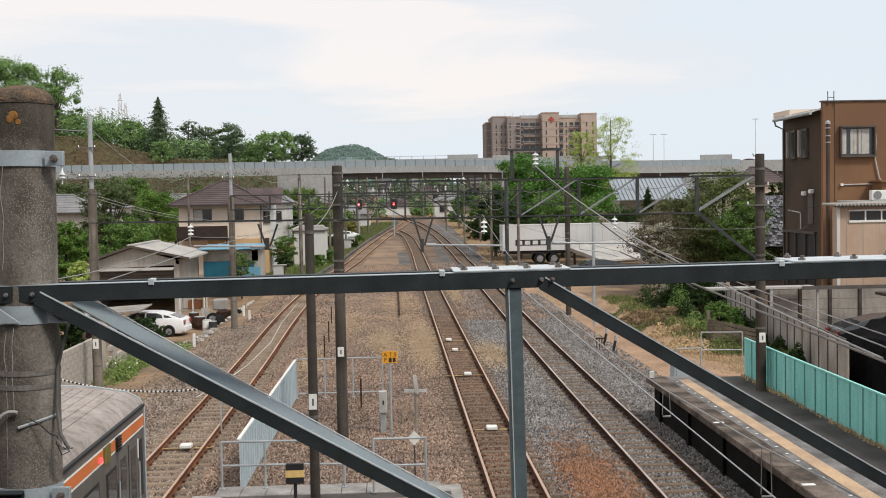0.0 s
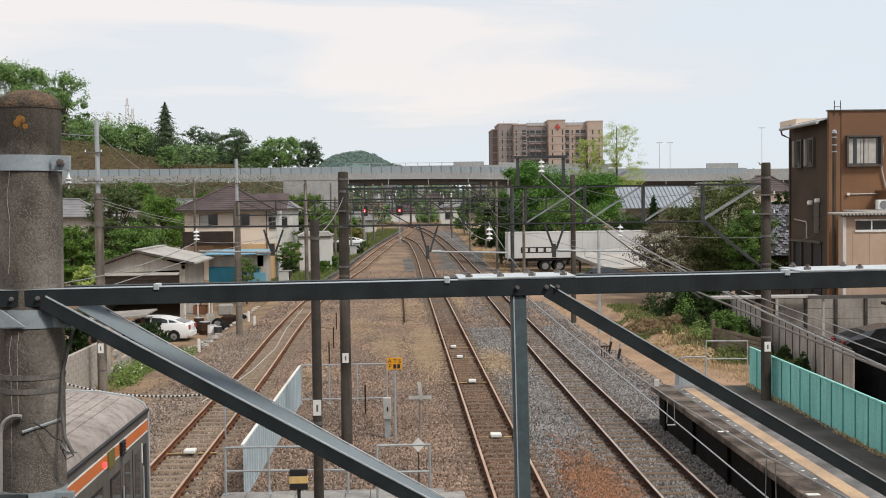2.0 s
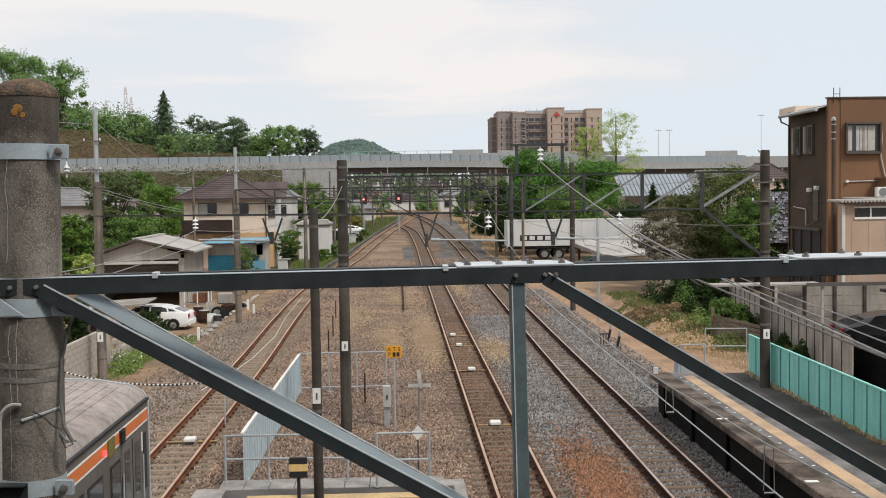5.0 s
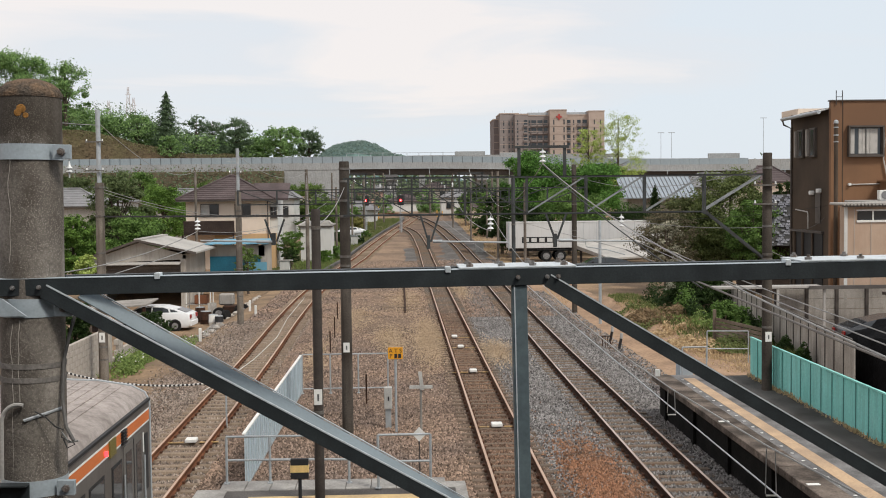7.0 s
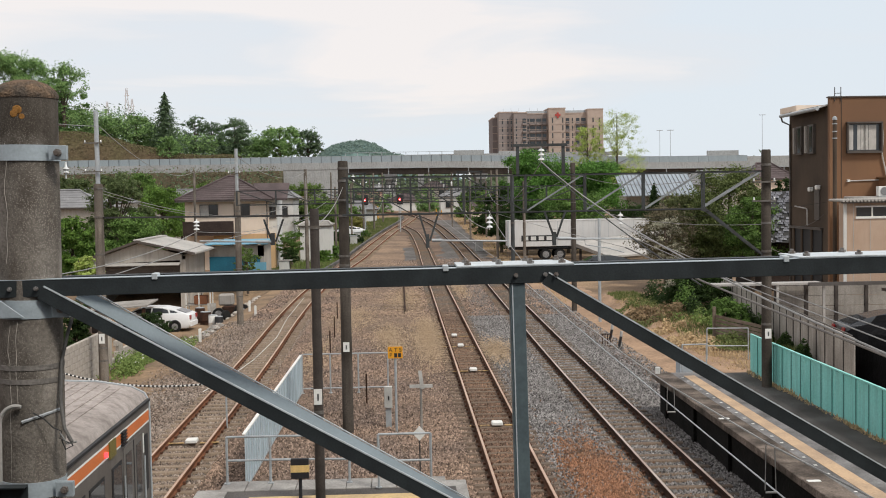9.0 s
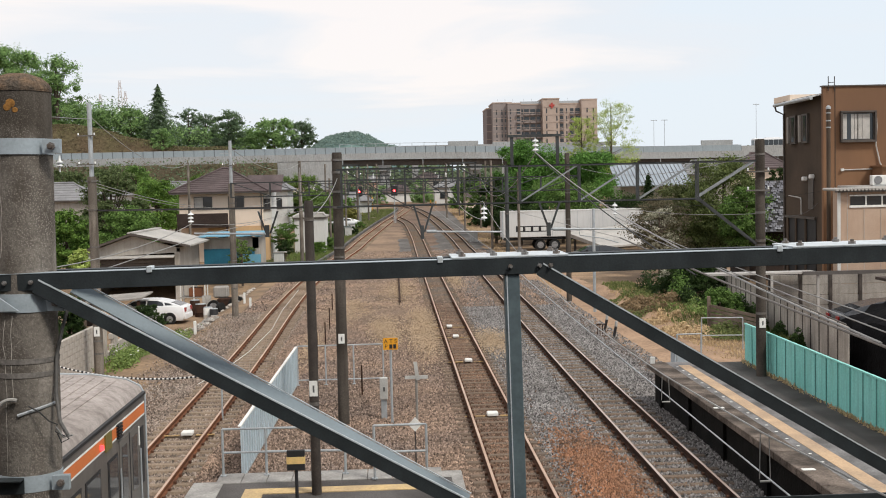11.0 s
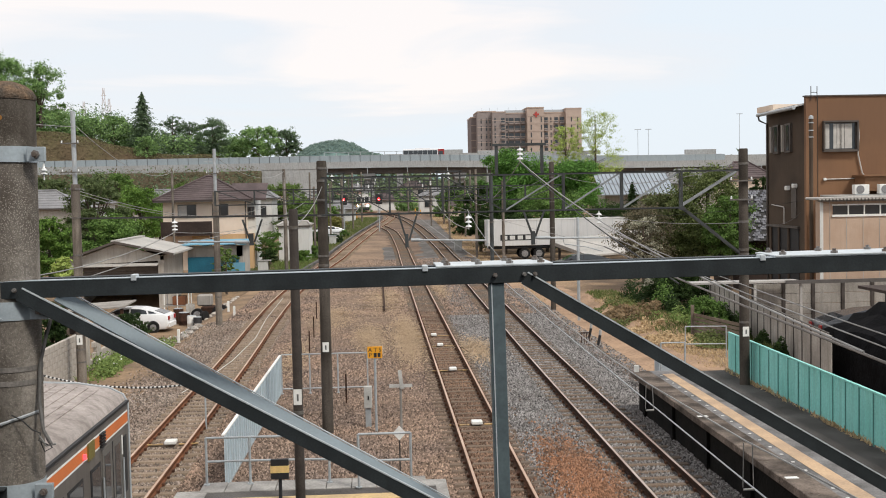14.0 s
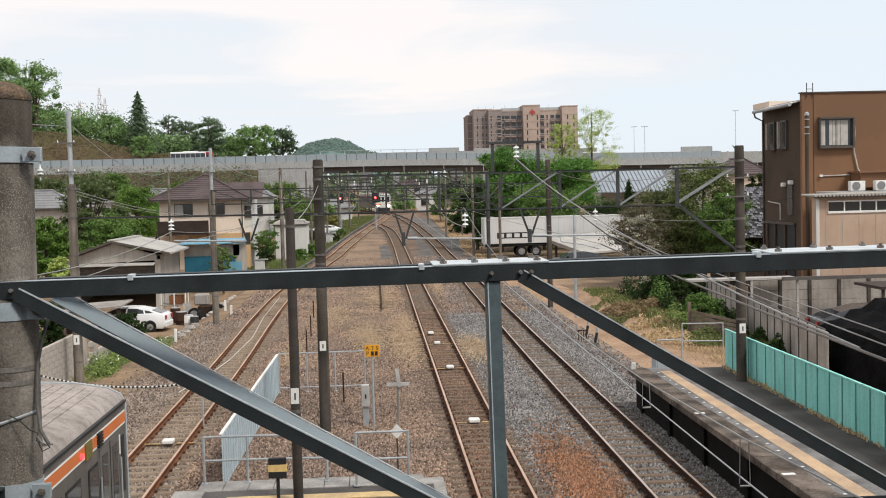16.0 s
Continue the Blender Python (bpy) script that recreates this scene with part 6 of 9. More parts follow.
def annex():
    root = thing("annex", "low beige sheet-metal annex with rust streaks and a corrugated roof edge", "building")
    m = mat("rust_streaked_beige_sheet", (0.47, 0.35, 0.265), 0.75, 0, 0.1, 0.5, 25, 0.1, (0.38, 0.26, 0.185), grime=0.12)
    x0, y0 = 19.48, 50.0
    part("front_wall", B().box(x0, y0, -0.3, 32, y0 + 0.12, 5.55), m, root)
    part("side_wall", B().box(x0, y0 + 0.12, -0.3, x0 + 0.12, 50.6, 5.55), m, root)
    part("corner_trim", B().box(x0 - 0.04, y0 - 0.04, -0.3, x0 + 0.1, y0, 5.5), WALL_WHITE, root)
    for i in range(64):
        x = x0 - 0.15 + 0.16 * i
        part("corrugation", B().cyl((x, y0 - 0.35, 5.62), (x, 51.3 if x < 21.4 else 54.9, 5.64 if x < 21.4 else 5.7), 0.06, 0.06, 8), ROOF_PALE, root)
    # Dark strip painted in as the shade line below the roof edge.
    part("eaves_shade", B().box(x0 - 0.1, y0 - 0.28, 5.5, 30, y0 + 0.1, 5.56), FRAME_MAT, root)
    w = part("window", B().box(19.98, y0 - 0.05, 4.82, 22.9, y0 - 0.01, 4.92).box(19.98, y0 - 0.05, 5.32, 22.9, y0 - 0.01, 5.38), WHITE, root)
    for i in range(4):
        a = 20.02 + 0.72 * i
        part("pane", B().box(a, y0 - 0.03, 4.92, a + 0.66, y0 - 0.01, 5.32), GLASS, w)
        part("mullion", B().box(a + 0.66, y0 - 0.05, 4.92, a + 0.72, y0 - 0.01, 5.32), WHITE, w)
    for i in range(12):
        part("sheet_seam", B().box(x0 + 0.75 * i + 0.4, y0 - 0.012, 0, x0 + 0.75 * i + 0.42, y0, 5.5), ROOF_PALE, root)


annex()
for x in (22.35, 23.55):
    ac = thing("air_conditioner", "white outdoor air conditioner unit on a roof", "air conditioner", "air conditioners")
    part("case", B().box(x, 53.2, 5.76, x + 0.72, 53.5, 6.22), WHITE, ac, bevel=0.02)
    part("fan_grille", B().cyl((x + 0.28, 53.2, 5.99), (x + 0.28, 53.17, 5.99), 0.19, 0.19, 20), ROOF_GREY, ac)
    part("foot", B().box(x + 0.05, 53.2, 5.66, x + 0.67, 53.5, 5.76), ALU, ac)

tiles = thing("house", "old dark house with a weathered grey tiled roof slope", "house")
part("wall", B().box(22.3, 70, -0.3, 28, 76, 4.0), BROWN_WOOD, tiles)
slate = mat("weathered_slate", (0.50, 0.51, 0.57), 0.6, 0, 0.3, 1.0, 12, 0.3, (0.25, 0.26, 0.30))
sn, sl = slate.node_tree.nodes, slate.node_tree.links
soi, sgm = sn.new("ShaderNodeObjectInfo"), sn.new("ShaderNodeMixRGB")
sgm.blend_type, sgm.inputs[2].default_value = "MULTIPLY", (0.25, 0.25, 0.27, 1)
sl.new(sn["Principled BSDF"].inputs["Base Color"].links[0].from_socket, sgm.inputs[1])
sl.new(soi.outputs["Random"], sgm.inputs[0]), sl.new(sgm.outputs[0], sn["Principled BSDF"].inputs["Base Color"])
base = part("roof_slope", B().prism([(22.2, 68.9, 2.9), (28.5, 68.9, 2.9), (28.5, 70.2, 6.0), (22.2, 70.2, 6.0)], (0, 0.1, 0)), BLACK, tiles)
scale = B().prism([(0, 0, 0), (0.19, 0, 0), (0.17, 0.03, 0.11), (0.02, 0.03, 0.11)], (0, 0.02, 0.006)).mesh("roof_tile", slate)
for j in range(23):
    for i in range(12):
        if noise.noise((i * 0.55, j * 0.4, 9)) + 0.25 * noise.noise((i * 3.1, j * 2.7, 2)) > -0.14:
            o = new("roof_tile", scale)
            o.parent, o.matrix_basis = base, pose(22.22 + 0.21 * i + 0.1 * (j % 2) + 0.05 * noise.noise((i * 2.3, j * 1.9, 6)), 68.84 + 0.0557 * j, 2.95 + 0.1325 * j + 0.05 * noise.noise((i * 0.9, j * 1.3, 3)), 0, 14 * noise.noise((i * 1.7, j * 2.1, 1)), 0)


# ---- the hospital-like block far off ----
def big_block():
    root = thing("apartment_building", "large distant brown and beige tiled multi-storey block", "building")
    bm = mat("brown_tile_facade", (0.265, 0.235, 0.228), 0.85, 0, 0.06, 0.05, 0.8, 0.05, (0.25, 0.21, 0.195))
    bb = mat("beige_tile_facade", (0.43, 0.345, 0.295), 0.85, 0, 0.06, 0.05, 0.8, 0.05, (0.38, 0.305, 0.26))
    dark = mat("grey_brown_tile", (0.20, 0.17, 0.165), 0.85, 0, 0.06, 0.05, 0.8, 0.05)
    Y = 520
    blocks = [(43.4, 47, 10, 39.5, dark), (45.6, 54, 2, 41.5, bm), (52, 58, -1, 41.0, bm), (58, 68, 1, 40.5, bm), (67.5, 75, -3, 42.6, bb), (75, 86, 0, 40.5, bb), (85, 92, -3, 42.0, bb)]
    for a, b, off, z, m in blocks:
        w = part("wall", B().box(a, Y + off, -0.3, b, Y + off + 22, z), m, root)
        part("parapet", B().box(a - 0.15, Y + off - 0.15, z, b + 0.15, Y + off + 22, z + 0.5), bb, w)
        for k in range(6):
            part("floor_band", B().box(a - 0.05, Y + off - 0.12, z - 3.6 - 3.4 * k, b + 0.05, Y + off, z - 3.35 - 3.4 * k), bb, w)
    for k in range(6):
        z = 36.5 - 3.4 * k
        for x0, x1, off in ((47, 47.5, 2), (49.4, 49.9, 2), (51.0, 51.5, 2), (53.0, 53.5, -1), (56.0, 57.6, -1), (58.4, 59.2, 1), (59.6, 61.8, 1), (62.4, 64.6, 1), (65.2, 66.9, 1), (69.0, 69.5, -3), (73.6, 74.1, -3), (75.6, 77.2, 0), (78.4, 78.9, 0), (80.2, 81.8, 0), (82.6, 84.6, 0), (87.2, 87.7, -3), (90.0, 90.5, -3)):
            w = part("window", B().box(x0, Y + off - 0.1, z - 0.1, x1, Y + off - 0.02, z + 2.1), GLASS, root)
            if x1 - x0 > 1:
                part("balcony", B().box(x0 - 0.1, Y + off - 1.1, z - 0.75, x1 + 0.1, Y + off - 0.1, z + 0.0), bm, w)
    part("emblem", B().box(70.4, Y - 3.3, 39.4, 72.8, Y - 3.05, 40.2).box(71.2, Y - 3.32, 38.6, 72.0, Y - 3.06, 41.0), mat("red_emblem", (0.42, 0.06, 0.05), 0.6, 0, 0.1), root, "plain red emblem shape")
    part("roof_rail", B().box(58, 523, 41.0, 85, 523.2, 42.2), ALU, root)
    for x in (48, 51.5, 55, 60, 63.5, 80):
        part("roof_mast", B().cyl((x, 525, 41), (x, 525, 43.6), 0.06, 0.06, 5), ALU, root)


big_block()
pyl = mat("far_pylon_steel", (0.55, 0.52, 0.52), 0.7, 0.1, 0.1)
for x, h in ((-207, 90), (-203, 82), (-222, 80)):
    t = thing("pylon", "far pale lattice power pylon on the hill", "pylon", "pylons")
    leg = B()
    for sx in (-1, 1):
        leg.cyl((x + 6 * sx, 900, -0.5), (x + 0.5 * sx, 900, h), 0.35, 0.25, 5)
    part("lattice_leg", leg, pyl, t)
    br = B()
    for k in range(9):
        z = 30 + (h - 30) * k / 9
        w = 4 * (h - z) / (h - 20) + 0.5
        br.cyl((x - w, 900, z), (x + w * 0.85, 900, z + (h - 30) / 9), 0.2, 0.2, 4)
        br.cyl((x + w, 900, z), (x - w * 0.85, 900, z + (h - 30) / 9), 0.2, 0.2, 4)
    part("bracing", br, pyl, t)
    part("cross_arm", B().box(x - 2, 899.8, h - 6, x + 2, 900.2, h - 5.5), pyl, t)


# ---- vehicles ----
RIM = mat("dull_wheel_rim", (0.34, 0.34, 0.35), 0.4, 0.4, 0.2, 8, 40, 0.1, (0.2, 0.2, 0.2))


def wheel(parent, x, y, z, r, w, axis=(1, 0, 0)):
    a = Vector(axis) * w / 2
    c = Vector((x, y, z))
    t = part("wheel", B().cyl(c - a, c + a, r, r, 20), TYRE, parent, smooth=True)
    part("rim", B().cyl(c - a * 1.06, c + a * 1.06, r * 0.6, r * 0.6, 14), RIM, t, "dull grey wheel rim", smooth=True)


def car(name, label, paint, at, turn, L=4.45, W=1.74, Hh=1.48, group="cars"):
    """A hatchback with its length along its own x axis."""
    root = thing(name, label, "car", group, at=at, turn=turn)
    low = [(-0.5, 0.26), (-0.5, 0.55), (-0.48, 0.63), (-0.33, 0.715), (0.0, 0.735), (0.44, 0.735), (0.49, 0.68), (0.5, 0.30), (0.47, 0.14), (-0.47, 0.14)]
    n = len(low)
    vs, fs = [], []
    for s, k in ((-1, 0.975), (-0.92, 1.0), (0.92, 1.0), (1, 0.975)):
        vs += [(u * L * k, s * W / 2, v * Hh) for u, v in low]
    for j in range(3):
        fs += [(j * n + i, j * n + (i + 1) % n, (j + 1) * n + (i + 1) % n, (j + 1) * n + i) for i in range(n)]
    fs += [tuple(range(n)), tuple(3 * n + i for i in reversed(range(n)))]
    part("body", B().add(vs, fs), paint, root, smooth=True, bevel=0.03)

    def half(v):
        return W / 2 * (0.95 - 0.72 * (v - 0.71))

    cab = [(-0.35, 0.705), (-0.19, 0.955), (-0.12, 0.99), (0.0, 1.0), (0.13, 0.985), (0.30, 0.88), (0.46, 0.72)]
    m = len(cab)
    vs = [(u * L, s * half(v), v * Hh) for s in (-1, 1) for u, v in cab]
    fs = [tuple(range(m)), tuple(m + i for i in reversed(range(m)))] + [(i, (i + 1) % m, m + (i + 1) % m, m + i) for i in range(m)]
    part("cabin", B().add(vs, fs), paint, root, bevel=0.025)
    for s in (-1, 1):
        for pane in ([(-0.30, 0.75), (-0.185, 0.92), (-0.02, 0.955), (-0.02, 0.75)], [(0.0, 0.75), (0.0, 0.955), (0.13, 0.94), (0.20, 0.88), (0.22, 0.75)], [(0.24, 0.76), (0.225, 0.875), (0.29, 0.84), (0.34, 0.77)]):
            part("side_window", B().prism([(u * L, s * (half(v) + 0.003), v * Hh) for u, v in pane], (0, s * 0.008, 0)), GLASS, root, "dark side window")
        part("mirror", B().box(-0.245 * L, s * (W / 2 - 0.02) - 0.09, 0.73 * Hh, -0.21 * L, s * (W / 2 - 0.02) + 0.09, 0.81 * Hh), paint, root, bevel=0.02)
    part("windscreen", B().prism([(-0.335 * L, -0.70, 0.728 * Hh), (-0.335 * L, 0.70, 0.728 * Hh), (-0.20 * L, 0.58, 0.94 * Hh), (-0.20 * L, -0.58, 0.94 * Hh)], (-0.016, 0, 0.016)), GLASS, root)
    part("rear_window", B().prism([(0.31 * L, -0.60, 0.872 * Hh), (0.31 * L, 0.60, 0.872 * Hh), (0.44 * L, 0.66, 0.74 * Hh), (0.44 * L, -0.66, 0.74 * Hh)], (0.012, 0, 0.02)), GLASS, root)
    red = mat("red_tail_lens", (0.30, 0.02, 0.02), 0.3, 0, 0.1)
    for s in (-1, 1):
        part("tail_light", B().box(0.485 * L, s * 0.62 - 0.14, 0.50 * Hh, 0.503 * L, s * 0.62 + 0.14, 0.66 * Hh), red, root)
        part("headlight", B().box(-0.505 * L, s * 0.6 - 0.16, 0.46 * Hh, -0.485 * L, s * 0.6 + 0.16, 0.58 * Hh), GLASS, root)
        for u in (-0.31, 0.30):
            # Black disc draws the shaded arch opening, which is not cut out.
            part("wheel_arch", B().cyl((u * L, s * (W / 2 - 0.2), 0.33), (u * L, s * (W / 2 + 0.004), 0.33), 0.36, 0.36, 20), BLACK, root)
            wheel(root, u * L, s * (W / 2 - 0.085), 0.31, 0.31, 0.20, (0, 1, 0))
    part("rear_bumper", B().box(0.48 * L, -W / 2 * 0.85, 0.2 * Hh, 0.51 * L, W / 2 * 0.85, 0.4 * Hh), paint, root, bevel=0.02)
    return root


CAR_WHITE = mat("white_car_paint", (0.72, 0.73, 0.74), 0.25, 0, 0.03, 1, 10, 0, spec=0.6)
CAR_DARK = mat("dark_car_paint", (0.018, 0.019, 0.022), 0.25, 0, 0.05, 1, 10, 0, spec=0.6)
CAR_NAVY = mat("navy_car_paint", (0.035, 0.038, 0.044), 0.25, 0.1, 0.05, 1, 10, 0, spec=0.6)
car("parked_car", "white hatchback car parked on the earth yard", CAR_WHITE, (-13.95, 66.4, -1.32), -5, 4.3, 1.70, 1.42)
car("parked_car", "dark grey-blue estate car parked behind the fence", CAR_NAVY, (19.1, 43.6, -0.2), 176, 4.6, 1.75, 1.66)
car("parked_car", "small pale car parked far beside the tracks", CAR_WHITE, (-6.7, 150, 0.62), 20)
car("parked_car", "dark car parked behind the trailer yard", CAR_DARK, (15.6, 88, -0.2), 0)

DARKCLOTH = mat("black_vehicle_cover", (0.007, 0.007, 0.008), 0.8, 0, 0.5, 2.5, 14, 0.8, (0.003, 0.003, 0.0035), spec=0.04)
van = thing("covered_truck", "black truck under a dark cover in the yard", "truck")
rib = [(14.8, 0.0), (14.85, 1.35), (15.1, 1.8), (16.3, 2.1), (16.7, 2.6), (19.5, 2.7), (20.2, 0.0)]
vs, fs = [], []
for j in range(9):
    y = 31.5 + 1.05 * j
    k = 1 - 0.25 * abs(j - 4) ** 2 / 16
    vs += [(x + 0.15 * noise.noise((x, y, 1)), y, -0.25 + z * k + (0.35 * noise.noise((x * 2, y * 1.5, 4)) if z else 0)) for x, z in rib]
fs = [(j * 7 + i, j * 7 + i + 1, (j + 1) * 7 + i + 1, (j + 1) * 7 + i) for j in range(8) for i in range(6)] + [tuple(range(7)), tuple(56 + i for i in range(7))]
part("cover", B().add(vs, fs), DARKCLOTH, van)
part("cab_roof", B().box(17.0, 38.0, 2.55, 19.8, 40.2, 2.65), BROWN_WOOD, van)
for x in (17.1, 19.6):
    part("cab_post", B().box(x, 38.1, -0.25, x + 0.08, 38.2, 2.55), DARKPOST, van)


def trailer():
    root = thing("semi_trailer", "white box trailer parked beside the railway", "trailer")
    body = mat("white_trailer_panel", (0.60, 0.60, 0.59), 0.5, 0, 0.04, 0.3, 15, 0.03, (0.54, 0.54, 0.535), grime=0.1)
    x0, x1, y0, y1 = 10.15, 23.5, 108.0, 110.5
    part("box", B().box(x0, y0, 1.05, x1, y1, 3.5), body, root, bevel=0.03)
    part("top_rail", B().box(x0 - 0.02, y0 - 0.03, 3.42, x1, y0, 3.52), WALL_WHITE, root)
    part("corner_post", B().box(x0 - 0.03, y0 - 0.03, 0.95, x0 + 0.08, y0 + 0.08, 3.5), ALU, root)
    part("chassis", B().box(x0 + 0.2, y0 + 0.4, 0.75, x1, y1 - 0.4, 1.05), BLACK, root)
    t = part("marking", B().box(11.4, y0 - 0.012, 1.55, 14.5, y0 - 0.006, 2.1), BLACK, root, "dark band with pale marks")
    for i in range(4):
        part("pale_mark", B().box(11.55 + 0.74 * i, y0 - 0.018, 1.64, 12.05 + 0.74 * i, y0 - 0.012, 2.0).box(11.7 + 0.74 * i, y0 - 0.02, 1.72, 11.9 + 0.74 * i, y0 - 0.012, 1.9), WALL_WHITE, t)
    for i in range(7):
        part("panel_seam", B().box(14.8 + 1.2 * i, y0 - 0.01, 1.1, 14.83 + 1.2 * i, y0, 3.42), ALU, root)
    for x in (13.7, 15.05):
        for y in (y0 + 0.25, y1 - 0.25):
            wheel(root, x, y, 0.30, 0.52, 0.35, (0, 1, 0))
    part("mudguard", B().box(12.9, y0 + 0.05, 0.86, 15.8, y0 + 0.5, 0.92), BLACK, root)
    slab = thing("warehouse_roof", "low white sheet roof beside the trailer", "roof")
    part("sheet", B().prism([(15.9, 106.0, 1.35), (24.5, 106.0, 2.35), (21.5, 96.5, 0.75), (17.6, 96.5, 0.55)], (0, 0, 0.14)), ROOF_PALE, slab)
    part("edge_beam", B().bar((15.9, 106, 1.15), (17.6, 96.4, 0.40), (0, 0, 1), (1, 0, 0), 0.12, 0.28), WEATHER, slab)
    part("support", B().box(17.8, 97.5, -0.3, 18.0, 97.7, 0.6).box(21.2, 97.5, -0.3, 21.4, 97.7, 0.75).box(16.4, 105, -0.3, 16.6, 105.2, 1.3).box(23.4, 105, -0.3, 23.6, 105.2, 2.2), DARKPOST, slab)


trailer()


# ---- trains ----
STEEL = mat("brown_grey_train_side", (0.16, 0.146, 0.135), 0.45, 0.25, 0.15, 0.8, 40, 0.05, (0.11, 0.10, 0.092), grime=0.3)
ORANGE = mat("orange_train_band", (0.62, 0.17, 0.045), 0.55, 0, 0.08, 1, 30, 0.05)
TROOF = mat("grey_train_roof", (0.37, 0.325, 0.30), 0.7, 0, 0.2, 0.7, 25, 0.1, (0.23, 0.20, 0.18), grime=0.5)


def standing_train():
    cx, ye = -5.53, 18.9
    root = thing("train_carriage", "grey commuter train carriage with an orange band and ribbed roof", "train")
    prof = [(-1.40, 0.9), (-1.40, 2.98), (-1.33, 3.11), (-1.12, 3.22), (-0.6, 3.31), (0, 3.34), (0.6, 3.31), (1.12, 3.22), (1.33, 3.11), (1.40, 2.98), (1.40, 0.9)]
    side = B().box(cx - 1.40, -6, 0.95, cx + 1.40, ye, 2.98)
    part("body", side, STEEL, root, bevel=0.02)
    part("roof", B().prism([(cx + x, -6, z) for x, z in prof[1:-1]], (0, ye + 5.98, 0)), TROOF, root, smooth=True)
    for k in range(13):
        x = -1.0 + 2.0 * k / 12
        z = 3.34 - 0.11 * (x / 1.05) ** 2
        part("roof_rib", B().box(cx + x - 0.018, -5.9, z - 0.03, cx + x + 0.018, ye - 0.25, z + 0.012), TROOF, root)
    part("gutter", B().box(cx + 1.38, -6, 2.99, cx + 1.43, ye - 0.02, 3.03), BLACK, root)
    part("orange_band", B().box(cx + 1.398, -6, 2.69, cx + 1.408, ye - 0.05, 2.85), ORANGE, root, "orange stripe")
    part("band_line", B().box(cx + 1.396, -6, 2.66, cx + 1.407, ye - 0.05, 2.69).box(cx + 1.396, -6, 2.85, cx + 1.407, ye - 0.05, 2.875), WHITE, root, "thin white line")
    pts = [(cx + x * 1.005, ye, z * 1.002) for x, z in prof]
    part("end_rim", B().tube(pts, 0.02, 6), ALU, root, "pale rim round the carriage end", smooth=True)
    part("end_wall", B().prism([(cx + x, ye - 0.02, z) for x, z in prof], (0, 0.03, 0)), STEEL, root)
    leaf = mat("grey_door_leaf", (0.15, 0.142, 0.132), 0.45, 0.2, 0.1, 1, 30, 0.03)
    for y in (17.72, 13.0, 8.2):
        d = part("door", B().box(cx + 1.395, y - 0.62, 1.0, cx + 1.412, y + 0.62, 2.60), leaf, root)
        for k in (-0.33, 0.33):
            part("door_window", B().box(cx + 1.405, y + k - 0.17, 1.65, cx + 1.418, y + k + 0.17, 2.48), GLASS, d)
        part("door_seam", B().box(cx + 1.405, y - 0.012, 1.0, cx + 1.42, y + 0.012, 2.60), BLACK, d)
        for k in (-0.66, 0.66):
            part("grab_rail", B().cyl((cx + 1.43, y + k, 1.3), (cx + 1.43, y + k, 2.2), 0.015, 0.015, 6), ALU, d)
    for y0, y1 in ((15.2, 15.98), (16.4, 16.98), (14.2, 15.0), (10.0, 11.9)):
        w = part("window", B().box(cx + 1.395, y0, 1.62, cx + 1.41, y1, 2.46), BLACK, root)
        part("pane", B().box(cx + 1.408, y0 + 0.05, 1.67, cx + 1.415, y1 - 0.05, 2.42), GLASS, w)
    w = part("end_window", B().box(cx + 1.395, 18.5, 1.6, cx + 1.41, 18.72, 2.5), BLACK, root)
    part("red_lamp", B().box(cx + 1.405, 16.0, 2.71, cx + 1.45, 16.06, 2.78), glow("red_side_lamp", (1.0, 0.05, 0.06), 2.5), root, "glowing red door lamp")
    part("display", B().box(cx + 1.405, 16.25, 2.63, cx + 1.43, 16.6, 2.87), mat("olive_display", (0.16, 0.13, 0.03), 0.4, 0, 0.1), root, "dull yellow side display")
    for k in range(5):
        part("vent_slat", B().box(cx + 1.40, 16.95, 2.66 + 0.045 * k, cx + 1.45, 17.2, 2.685 + 0.045 * k), BLACK, root)
    part("marker", B().box(cx + 1.40, 18.36, 2.25, cx + 1.416, 18.42, 2.55), WHITE, root)
    part("roof_unit", B().box(cx - 0.9, 2, 3.3, cx + 0.9, 6.5, 3.62), TROOF, root, bevel=0.06)
    part("underframe", B().box(cx - 1.2, -6, 0.35, cx + 1.2, ye - 0.3, 0.95), BLACK, root)
    for y in (16.5, 14.4, 0, -2.1):
        for s in (-0.55, 0.55):
            wheel(root, cx + s, y, 0.42, 0.42, 0.13)


standing_train()


